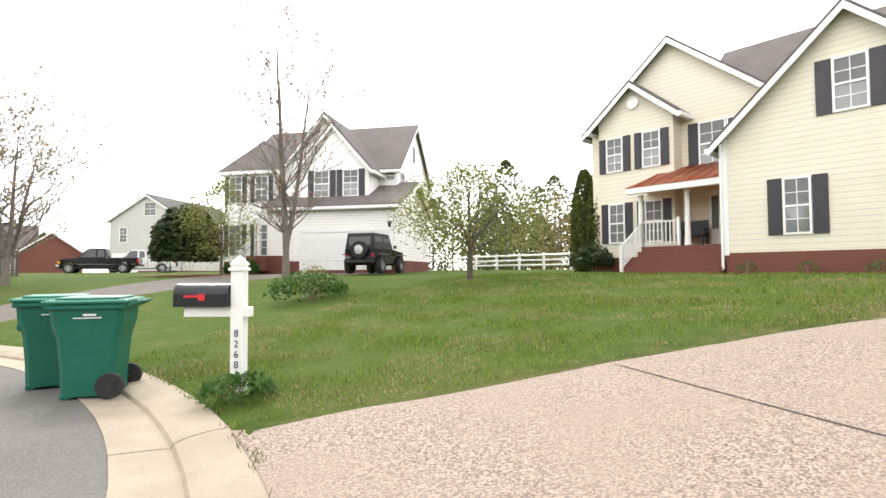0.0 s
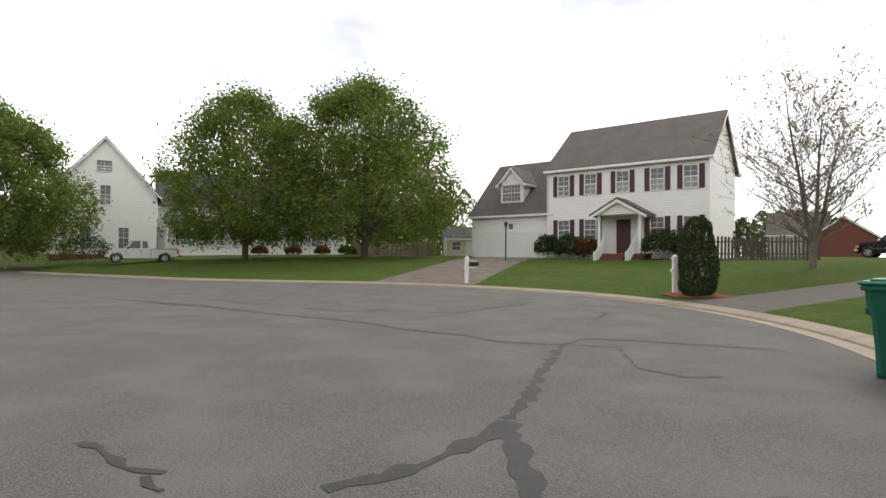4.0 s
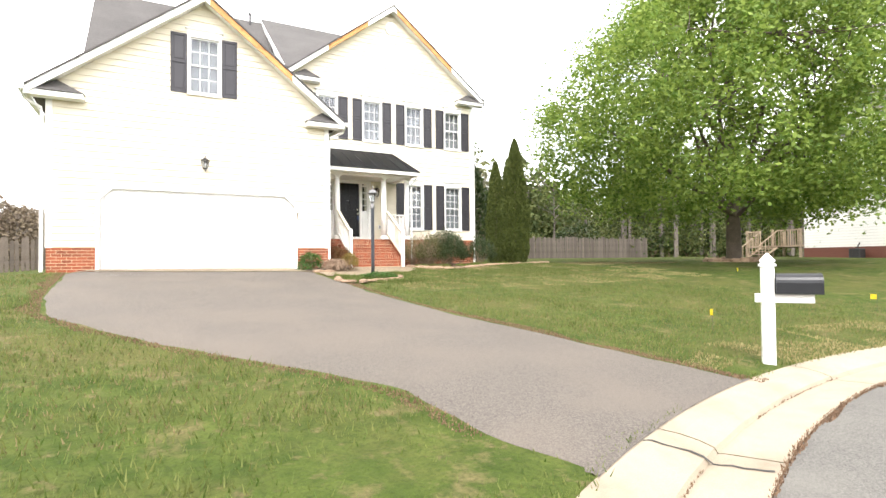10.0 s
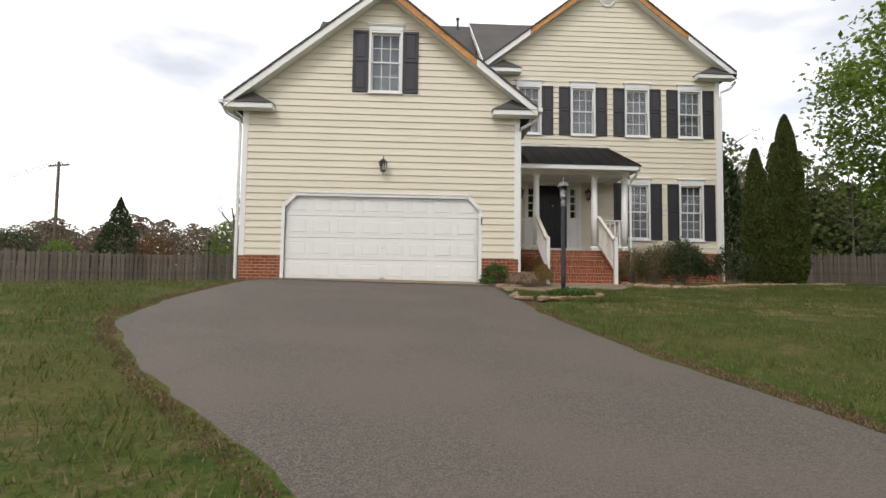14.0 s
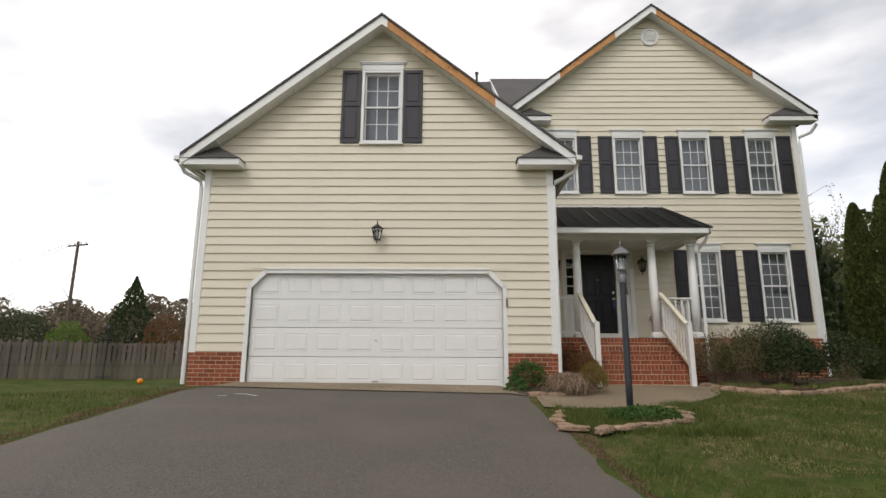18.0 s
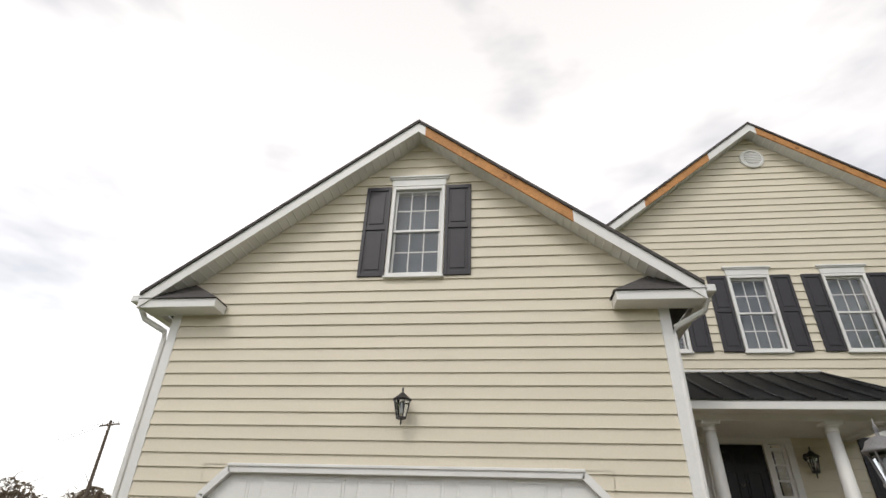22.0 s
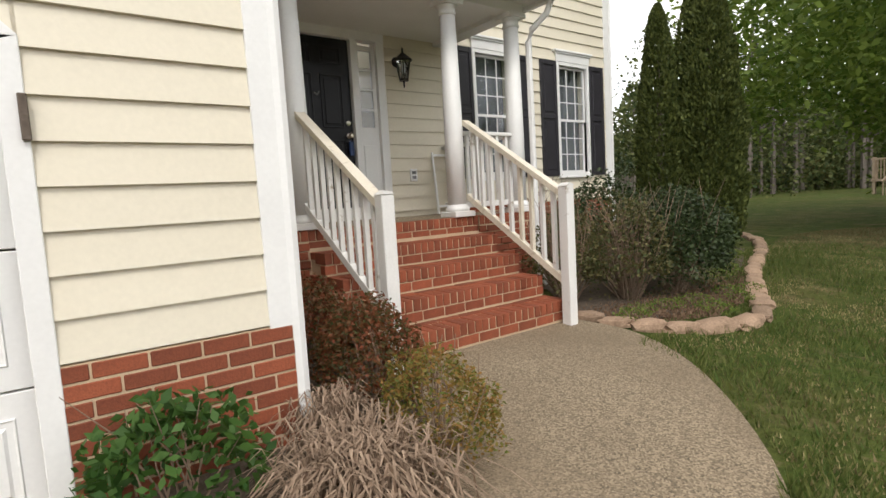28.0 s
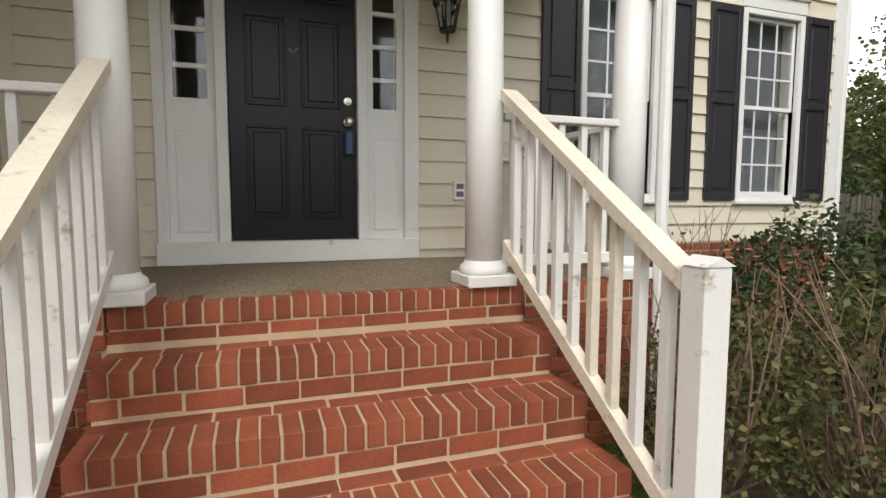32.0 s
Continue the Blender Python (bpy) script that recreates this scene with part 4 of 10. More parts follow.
# siding cut to the clipped corners of the garage opening
for s_, xa in ((1, GDOOR[0] - 0.085), (-1, GDOOR[1] + 0.085)):
    x0, x1 = min(xa, xa + s_ * 0.335), max(xa, xa + s_ * 0.335)
    z = BR_TOP + 0.01 + 0.1705 * 7
    wedge = empty("siding")
    wedge.parent = house
    while z < 2.275:
        a, b = max(z, 1.93), min(z + 0.1705, 2.275)
        if b > a:
            line = lambda p, s_=s_, xa=xa: (p[1] - 1.93) * 0.335 - (p[0] - xa) * s_ * 0.345
            poly = [(x0, a), (x1, a), (x1, b), (x0, b)]
            cut = []
            for p, q in zip(poly, poly[1:] + poly[:1]):
                dp, dq = line(p), line(q)
                if dp >= 0:
                    cut.append(p)
                if dp * dq < 0:
                    k = dp / (dp - dq)
                    cut.append((p[0] + (q[0] - p[0]) * k, p[1] + (q[1] - p[1]) * k))
            if len(cut) >= 3:
                part("board", prism(cut, -0.002, 0.012, lambda h, z=z: -0.026 + 0.022 * (h - z) / 0.1705), "siding", wedge)
        z += 0.1705
side = boards(0.05, 3.2, 1.12, G_EAVE, [], 0, house)
side.matrix_basis = pose(GXR, 0.0, 0, 0, 0, 90)

# brick base
for a, b, y in ((GXL, GDOOR[0] - 0.08, 0.0), (GDOOR[1] + 0.08, GXR, 0.0)):
    base = empty("brick_base")
    base.parent = house
    base["label"] = "red brick base course with pale mortar"
    part("mortar", box(a, b, y - 0.026, y - 0.001, -0.45, BR_TOP), "mortar", base)
    bricks(a, b, -0.15, BR_TOP, y - 0.02, base)
base = empty("brick_base")
base.parent = house
part("mortar", box(10.75, MXR, MY - 0.026, MY - 0.001, -0.3, 1.11), "mortar", base)
bricks(10.75, MXR, 0.0, 1.11, MY - 0.02, base)
part("mortar", box(GXR + 0.001, GXR + 0.018, -0.024, MY, -0.3, BR_TOP), "mortar", base)
bricks(0.0, 1.9, 0.0, BR_TOP, GXR + 0.012, base, side="y", face=1)

# corner boards, band boards
tr = bmesh.new()
add_box(tr, GXL - 0.02, GXL + 0.11, -0.03, -0.001, BR_TOP - 0.012, G_EAVE, 0.003)
part("corner_board", tr, "white", house)
tr = bmesh.new()
add_box(tr, GXR - 0.11, GXR + 0.025, -0.03, -0.001, BR_TOP - 0.012, G_EAVE, 0.003)
add_box(tr, GXR + 0.001, GXR + 0.025, -0.001, 0.1, BR_TOP - 0.012, G_EAVE, 0.003)
part("corner_board", tr, "white", house)
part("corner_board", box(MXR - 0.11, MXR + 0.025, MY - 0.03, MY + 0.1, 0.9, M_EAVE, 0.003), "white", house)


def gable_roof(parent, x0, x1, xm, ze, zr, y0, y1, slope, wall_y, mat="roof", raw=(), th=0.05, soffit=True):
    """Two shingled slopes with bargeboards; raw: stretches of bargeboard stripped to bare wood."""
    for s, xe in ((-1, x0), (1, x1)):
        bm = bmesh.new()
        poly = [(xm, zr + 0.03), (xe, ze + 0.03), (xe, ze + 0.03 + th), (xm, zr + 0.03 + th)]
        add_prism(bm, poly if s < 0 else poly[::-1], y0 - 0.03, y1)
        bmesh.ops.recalc_face_normals(bm, faces=bm.faces[:])
        part("roof_slope", bm, mat, parent, "dark grey asphalt shingle roof")
        stretches = [(0.0, 1.0, "white")]
        for side, a, b in raw:
            if side == s:
                stretches = [q for q in ((0.0, a, "white"), (a, b, "rawwood"), (b, 1.0, "white")) if q[1] - q[0] > 0.01]
        for a, b, mt in stretches:
            p, q = (xm + (xe - xm) * a, zr + (ze - zr) * a), (xm + (xe - xm) * b, zr + (ze - zr) * b)
            bm = bmesh.new()
            d = 0.16
            add_prism(bm, [(p[0], p[1] + 0.028), (q[0], q[1] + 0.028), (q[0], q[1] - d), (p[0], p[1] - d)], y0, y0 + 0.03)
            bmesh.ops.recalc_face_normals(bm, faces=bm.faces[:])
            part("bargeboard", bm, mt, parent, "bare orange-brown wood where trim is stripped" if mt == "rawwood" else "white bargeboard")
        if soffit:
            bm = bmesh.new()
            add_prism(bm, [(xm, zr - 0.10), (xe, ze - 0.10), (xe, ze - 0.12), (xm, zr - 0.12)], y0 + 0.03, wall_y - 0.001)
            k = int(math.hypot(xe - xm, ze - zr) / 0.13)
            for i in range(1, k):
                q = i / k
                cx, cz = xm + (xe - xm) * q, zr + (ze - zr) * q - 0.122
                add_box(bm, cx - 0.007, cx + 0.007, y0 + 0.03, wall_y - 0.001, cz - 0.012, cz)
            bmesh.ops.recalc_face_normals(bm, faces=bm.faces[:])
            part("soffit", bm, "white", parent, "white vented rake soffit")
    return parent


gable_roof(house, -0.33, 7.36, GXM, 4.42, 7.46, -0.36, 8.0, G_SLOPE, 0.0, raw=[(1, 0.03, 0.60)])
gable_roof(house, 6.30, 14.58, MXM, 6.90, 10.10, MY - 0.34, 9.0, M_SLOPE, MY, raw=[(1, 0.03, 0.62), (-1, 0.25, 0.62)])
# cross roof behind the garage ridge and the long main ridge
for x0, x1, yr, zr, ye, ze in ((0.4, 6.45, 8.0, 10.62, 2.6, 5.5), (6.45, 10.5, 8.65, 11.1, 3.56, 7.33)):
    bm = bmesh.new()
    yb = 2 * yr - ye
    for a, b in (((ye, ze), (yr, zr)), ((yb, ze), (yr, zr))):
        v = [bm.verts.new(p) for p in ((x0, a[0], a[1]), (x1, a[0], a[1]), (x1, b[0], b[1]), (x0, b[0], b[1]), (x0, a[0], a[1] - 0.06), (x1, a[0], a[1] - 0.06), (x1, b[0], b[1] - 0.06), (x0, b[0], b[1] - 0.06))]
        for f in ((0, 1, 2, 3), (4, 5, 6, 7), (0, 3, 7, 4), (1, 2, 6, 5), (0, 1, 5, 4)):
            bm.faces.new([v[k] for k in f])
    bmesh.ops.recalc_face_normals(bm, faces=bm.faces[:])
    part("ridge_roof", bm, "roof", house, "dark grey asphalt shingle roof")
    up = bmesh.new()
    add_prism(up, [(ye + 0.5, ze + 0.3), (yb - 0.5, ze + 0.3), (yr, zr - 0.1)], -x0 - 0.25, -x0 - 0.1)
    if x0 > 1:
        add_prism(up, [(ye, ze - 0.16), (ye, ze + 0.03), (yr, zr + 0.03), (yb, ze + 0.03), (yb, ze - 0.16), (yr, zr - 0.16)], -x0 + 0.005, -x0 + 0.035)
    for vv in up.verts:
        vv.co = (-vv.co.y, vv.co.x, vv.co.z)
    bmesh.ops.recalc_face_normals(up, faces=up.faces[:])
    part("upper_gable", up, "siding" if x0 < 1 else "white", house)
part("upper_side_wall", box(0.62, 0.8, 4.5, 11.5, 4.3, 6.6), "siding", house)
part("vent_pipe", lathe([(0.045, 0), (0.045, 0.5), (0.07, 0.5), (0.07, 0.56)], 12, (5.9, 7.7, 10.25)), "lamp", house, "roof vent pipe")

# eave returns: little shingled roofs over white boxed ends
for x0, x1, y, z in ((-0.33, 0.82, 0.0, 4.27), (6.24, 7.36, 0.0, 4.27), (13.3, 14.58, MY, 6.74), (6.6, 7.6, MY, 6.74)):
    part("eave_return", box(x0 + 0.02, x1, y - 0.34, y - 0.032, z, z + 0.13, 0.006), "white", house, "white boxed eave return")
    bm = bmesh.new()
    lo, hi, xm2 = z + 0.132, z + 0.50, (x0 + x1) / 2
    vs = [bm.verts.new(p) for p in ((x0 - 0.01, y - 0.37, lo), (x1 + 0.02, y - 0.37, lo), (x1 + 0.02, y - 0.03, lo), (x0 - 0.01, y - 0.03, lo), (xm2, y - 0.03, hi))]
    for f in ((0, 1, 2, 3), (0, 1, 4), (1, 2, 4), (2, 3, 4), (3, 0, 4)):
        bm.faces.new([vs[k] for k in f])
    bmesh.ops.recalc_face_normals(bm, faces=bm.faces[:])
    part("return_roof", bm, "roof", house, "small shingled return roof")

# downspouts and side gutters
part("gutter", box(-0.46, -0.34, -0.36, 8.0, 4.36, 4.46, 0.01), "white", house)
part("gutter", box(7.37, 7.49, -0.36, MY, 4.36, 4.46, 0.01), "white", house)
part("downspout", tube([(7.42, -0.2, 4.36), (7.38, -0.12, 4.2), (7.02, 0.0, 4.02), (6.98, 0.0, 3.9), (6.98, 0.0, 0.3), (7.0, -0.06, 0.14), (7.08, -0.16, 0.08)], 0.042, 8), "white", house, "white downspout at the corner")
part("downspout", tube([(-0.4, -0.2, 4.36), (-0.34, -0.1, 4.2), (-0.06, 0.02, 4.05), (-0.04, 0.03, 3.9), (-0.04, 0.03, 0.1)], 0.042, 8), "white", house, "white downspout")
part("downspout", tube([(14.62, MY - 0.2, 6.7), (14.5, MY - 0.1, 6.5), (14.24, MY - 0.02, 6.4), (14.22, MY, 6.2), (14.22, MY, 0.2)], 0.042, 8), "white", house, "white downspout")

# round gable vent
vb = bmesh.new()
add_lathe(vb, [(0.25, 0.0), (0.25, -0.04), (0.2, -0.05), (0.19, -0.02)], 28, (10.47, MY - 0.02, 9.36), "y")
part("gable_vent", vb, "white", house, "round white louvred gable vent")
vl = bmesh.new()
for i in range(6):
    zz = 9.24 + i * 0.048
    hw = math.sqrt(max(0, 0.18 ** 2 - (zz - 9.36) ** 2))
    add_box(vl, 10.47 - hw, 10.47 + hw, MY - 0.075, MY - 0.07 + 0.012, zz, zz + 0.022)
part("gable_vent_louvres", vl, "white", house)

# windows
window(house, "gable_window", *GWIN, 0.0, shut_w=0.395)
for i, q in enumerate(UPW):
    window(house, "upper_window", *q, MY, shut_w=0.37)
for q in LOW:
    window(house, "lower_window", *q, MY, kind=(3, 3, 3, 3), shut_w=0.37)

# garage door: four sections of eight raised panels, clipped top corners
gd = empty("garage_door")
gd.parent = house
gd["label"] = "white sectional garage door with raised panels"
dx0, dx1, dz0, dz1 = GDOOR[0], GDOOR[1], 0.07, 2.235
for r in range(4):
    a, b = dz0 + (dz1 - dz0) * r / 4, dz0 + (dz1 - dz0) * (r + 1) / 4
    bm = bmesh.new()
    add_box(bm, dx0, dx1, 0.06, 0.10, a + 0.004, b - 0.004, 0.004)
    part("door_section", bm, "white", gd)
    for c in range(8):
        pw = (dx1 - dx0) / 8
        x0, x1 = dx0 + pw * c + 0.07, dx0 + pw * (c + 1) - 0.07
        z0, z1 = a + 0.10, b - 0.10
        bm, last = bmesh.new(), None
        for inset, yy in ((0.0, 0.061), (0.006, 0.052), (0.014, 0.057), (0.034, 0.058), (0.046, 0.048)):
            ring = [bm.verts.new(p) for p in ((x0 + inset, yy, z0 + inset), (x1 - inset, yy, z0 + inset), (x1 - inset, yy, z1 - inset), (x0 + inset, yy, z1 - inset))]
            if last:
                for k in range(4):
                    bm.faces.new((last[k], last[(k + 1) % 4], ring[(k + 1) % 4], ring[k]))
            last = ring
        bm.faces.new(last)
        part("door_panel", bm, "white", gd)
part("door_lock", lathe([(0.02, 0), (0.02, -0.012), (0.012, -0.02)], 12, (3.55, 0.055, 0.92), "y"), "chrome", gd, "small key lock")
part("lift_handle", box(3.49, 3.61, 0.02, 0.045, 0.16, 0.185, 0.005), "chrome", gd)
gt = bmesh.new()
for s, xa in ((1, GDOOR[0]), (-1, GDOOR[1])):
    add_box(gt, min(xa, xa - s * 0.085), max(xa, xa - s * 0.085), -0.035, 0.06, 0.0, 1.93, 0.004)
    bv = [(xa - s * 0.085, 1.93), (xa, 1.90), (xa + s * 0.28, 2.18), (xa + s * 0.25, 2.275)]
    add_prism(gt, bv if s < 0 else bv[::-1], -0.035, 0.06)
    add_prism(gt, [(xa, 1.90), (xa + s * 0.28, 2.18), (xa, 2.18)], 0.03, 0.058)
add_box(gt, GDOOR[0] + 0.25, GDOOR[1] - 0.25, -0.035, 0.06, 2.18, 2.275, 0.004)
add_box(gt, GDOOR[0] + 0.24, GDOOR[1] - 0.24, -0.055, -0.034, 2.25, 2.285, 0.004)
bmesh.ops.recalc_face_normals(gt, faces=gt.faces[:])
part("door_trim", gt, "white", house, "white trim with clipped corners round the garage door")
part("door_sensor", box(6.0, 6.03, -0.06, -0.036, 1.55, 1.72, 0.004), "bark", house, "small rusty door hook")


def lantern(parent, x, y, z, size=1.0, name="wall_lamp"):
    """A carriage lantern on a wall arm."""
    lt = empty(name, pose(x, y, z), "dark metal carriage wall lamp with clear glass", "wall lamp")
    part("back_plate", lathe([(0.06 * size, 0), (0.055 * size, -0.012), (0.04 * size, -0.02)], 12, (0, 0, 0.02), "y"), "lamp", lt)
    part("arm", tube([(0, -0.01, 0.02), (0, -0.09, 0.06), (0, -0.16, 0.10), (0, -0.16, 0.06)], 0.009, 6), "lamp", lt)
    for i in range(6):
        a = math.pi / 3 * i
        part("cage_bar", tube([(0.058 * math.cos(a), -0.16 + 0.058 * math.sin(a), -0.20 * size), (0.10 * math.cos(a), -0.16 + 0.10 * math.sin(a), 0.0)], 0.007, 4), "lamp", lt)
    part("base_ring", lathe([(0.064, -0.22 * size), (0.064, -0.20 * size), (0.02, -0.20 * size)], 6, (0, -0.16, 0)), "lamp", lt)
    part("cap", lathe([(0.112, 0.0), (0.12, 0.012), (0.075, 0.05), (0.03, 0.09), (0.012, 0.10), (0.012, 0.15), (0.002, 0.17)], 12, (0, -0.16, 0)), "lamp", lt)
    g = part("glass", lathe([(0.052, -0.195 * size), (0.092, -0.005)], 6, (0, -0.16, 0)), "glass", lt, "clear glass")
    g.visible_shadow = False
    part("bulb", lathe([(0.012, -0.15), (0.018, -0.10), (0.016, -0.05), (0.006, -0.02)], 8, (0, -0.16, 0)), "lens", lt)
    part("tail", lathe([(0.015, -0.22 * size), (0.01, -0.25 * size), (0.012, -0.27 * size), (0.002, -0.30 * size)], 8, (0, -0.16, 0)), "lamp", lt)
    return lt


lantern(None, 3.54, -0.022, 3.02)
lantern(None, 9.78, MY - 0.022, 2.98, 1.1)
lantern(None, 7.62, MY - 0.022, 2.98, 1.1)

# ---- entry porch ----
porch = empty("porch", pose(0, 0, 0), "brick entry porch with white columns and a dark metal roof", "porch")
PF, PY = 1.05, 1.80      # floor height, front edge
SX0, SX1 = 7.82, 9.74    # flight of steps
PXR = 10.62
part("porch_floor", box(GXR + 0.02, PXR - 0.02, PY + 0.1, MY - 0.03, 0.9, PF, 0.004), "walkagg", porch, "exposed-aggregate porch floor")
core = bmesh.new()
add_box(core, GXR + 0.03, PXR - 0.015, PY + 0.015, MY - 0.03, -0.3, 0.89)
part("mortar_core", core, "mortar", porch)
RISE, TREAD = 0.19, 0.30
flight = empty("steps")
flight.parent = porch
flight["label"] = "red brick steps with rowlock treads"
for i in range(5):
    y0, top = 0.62 + i * TREAD, 0.10 + RISE * (i + 1)
    back = PY + 0.12 if i == 4 else y0 + TREAD + 0.02
    part("step_core", box(SX0 + 0.012, SX1 - 0.012, y0 + 0.004, back, -0.15, top - 0.006), "mortar", flight)


def brick_mesh(key, dims, bev=0.003):
    if key not in BRICK:
        me = bpy.data.meshes.new("brick")
        bm = box(-dims[0] / 2, dims[0] / 2, -dims[1] / 2, dims[1] / 2, -dims[2] / 2, dims[2] / 2, bev)
        bm.to_mesh(me)
        bm.free()
        me.materials.append(M["brick"])
        BRICK[key] = me
    return BRICK[key]


def lay(key, dims, at, parent):
    ob = new("brick", brick_mesh(key, dims))
    ob.parent = parent
    ob.location = (at[0] + random.uniform(-0.002, 0.002), at[1] + random.uniform(-0.003, 0.003), at[2] + random.uniform(-0.002, 0.002))
    ob.rotation_euler = (0, 0, random.uniform(-0.008, 0.008))


def rowlock(x0, x1, y0, top, parent, depth=0.20):
    n = round((x1 - x0) / 0.0735)
    p = (x1 - x0) / n
    for k in range(n):
        lay("rowlock%d" % round(depth * 100), (p - 0.011, depth, 0.095), (x0 + p * (k + 0.5), y0 + depth / 2 - 0.005, top - 0.0475), parent)


def stretchers(x0, x1, y0, top, parent, shift):
    x = x0 - (0.105 if shift else 0)
    while x < x1 - 0.02:
        a, b = max(x, x0), min(x + 0.205, x1)
        x += 0.215
        if b - a > 0.04:
            lay("s%.2f" % (b - a), (b - a, 0.09, 0.072), ((a + b) / 2, y0 + 0.045 - 0.004, top - 0.036), parent)


for i in range(5):
    y0, top = 0.62 + i * TREAD, 0.10 + RISE * (i + 1)
    rowlock(SX0, SX1, y0, top, flight, 0.20)
    if i < 4:
        rowlock_back = y0 + 0.205
        n = 9
        for k in range(n):
            p = (SX1 - SX0) / n
            lay("tread", (p - 0.011, 0.088, 0.06), (SX0 + p * (k + 0.5), rowlock_back + 0.045, top - 0.031), flight)
    stretchers(SX0, SX1, y0 + 0.004, top - 0.106, flight, i % 2)
# porch sides: rowlock cap and running bond below
for a, b in ((GXR + 0.03, SX0), (SX1, PXR)):
    rowlock(a, b, PY - 0.0, PF, porch, 0.19)
    part("mortar_bed", box(a, b - 0.004, PY + 0.001, PY + 0.098, 0.891, PF - 0.012), "mortar", porch)
    face = empty("porch_face")
    face.parent = porch
    face["label"] = "red brick porch face"
    bricks(a, b, 0.02, PF - 0.105, PY + 0.01, face)
for k in range(18):
    ob = new("brick", brick_mesh("rowlock19", (0.0625, 0.19, 0.095)))
    ob.parent = porch
    ob.location = (PXR - 0.083, PY + 0.12 + 0.0735 * k, PF - 0.0475)
    ob.rotation_euler = (0, 0, math.pi / 2)
sideface = empty("porch_face")
sideface.parent = porch
bricks(PY, MY, 0.02, PF - 0.105, PXR - 0.012, sideface, side="y", face=1)
# stepped brick cheek beside the flight
for i in range(4):
    y0, top = 0.92 + i * TREAD, 0.29 + RISE * i
    bricks(y0, y0 + TREAD, 0.05, top, SX0 - 0.004, sideface, side="y", face=-1)


def column(x, y, z0, z1):
    c = empty("porch_column", pose(x, y, z0), "round white porch column on a square base", "column", "porch columns")
    h = z1 - z0
    part("base", box(-0.135, 0.135, -0.135, 0.135, 0, 0.06, 0.006), "wornwhite", c)
    part("base_ring", lathe([(0.125, 0.06), (0.13, 0.08), (0.125, 0.10), (0.105, 0.115), (0.10, 0.13)], 24), "white", c, smooth=True)
    part("shaft", lathe([(0.098, 0.13), (0.098, h * 0.4), (0.083, h - 0.15)], 24), "white", c, smooth=True)
    part("capital", lathe([(0.083, h - 0.15), (0.095, h - 0.14), (0.095, h - 0.12), (0.085, h - 0.11), (0.09, h - 0.07), (0.115, h - 0.05)], 24), "white", c, smooth=True)
    part("cap_plate", box(-0.125, 0.125, -0.125, 0.125, h - 0.05, h, 0.005), "white", c)
    return c


CZ = 3.26
for cx in (7.84, 9.55, 10.45):
    column(cx, 1.92, PF, CZ)
# beam, ceiling, roof
beam = bmesh.new()
add_box(beam, GXR + 0.03, 10.56, 1.82, 2.02, CZ, CZ + 0.14, 0.004)
add_box(beam, 10.36, 10.56, 2.022, MY - 0.03, CZ, CZ + 0.14, 0.004)
part("beam", beam, "white", porch)
part("porch_ceiling", box(GXR + 0.03, 10.36, 2.022, MY - 0.03, CZ + 0.05, CZ + 0.08), "white", porch, "white porch ceiling boards")
fas = bmesh.new()
add_box(fas, GXR + 0.03, 10.66, 1.44, 1.82, CZ + 0.10, CZ + 0.14)
add_box(fas, GXR + 0.03, 10.69, 1.38, 1.44, CZ + 0.06, CZ + 0.19, 0.008)
add_box(fas, 10.64, 10.70, 1.38, MY - 0.03, CZ + 0.06, CZ + 0.19, 0.008)
add_box(fas, 10.56, 10.65, 1.82, MY - 0.03, CZ + 0.10, CZ + 0.14)
part("porch_gutter", fas, "white", porch, "white gutter along the porch eave")
ZE, ZT = CZ + 0.19, 4.44
rb = bmesh.new()
A, B, C, D, E = (GXR + 0.02, 1.36, ZE), (10.72, 1.36, ZE), (10.72, MY - 0.02, ZE), (10.45, MY - 0.02, ZT), (GXR + 0.02, MY - 0.02, ZT)
vs = [rb.verts.new(p) for p in (A, B, C, D, E)]
rb.faces.new((vs[0], vs[1], vs[3], vs[4]))
rb.faces.new((vs[1], vs[2], vs[3]))
bmesh.ops.solidify(rb, geom=rb.faces[:], thickness=0.02)
part("porch_roof", rb, "metalroof", porch, "dark standing-seam metal roof")
part("flashing", box(GXR + 0.03, 10.42, MY - 0.06, MY - 0.03, ZT + 0.01, ZT + 0.05, 0.004), "white", porch, "white flashing above the porch roof")
seam = bmesh.new()
for k in range(0, 9):
    x = GXR + 0.12 + k * 0.42
    if x < 10.45:
        top = Vector((x, MY - 0.02, ZT))
    else:
        q = (x - 10.45) / 0.27
        top = Vector(D).lerp(Vector(B), q)
    add_tube(seam, [(x, 1.36, ZE + 0.02), top + Vector((0, 0, 0.02))], 0.016, 4)
add_tube(seam, [B, D], 0.022, 5)
part("roof_seam", seam, "metalroof", porch)
part("downspout", tube([(10.66, 1.5, CZ + 0.06), (10.64, 1.55, CZ - 0.06), (10.56, 1.70, CZ - 0.2), (10.56, 1.76, CZ - 0.32), (10.57, 1.76, 0.35), (10.6, 1.66, 0.2)], 0.036, 8), "white", porch, "white downspout beside the column")

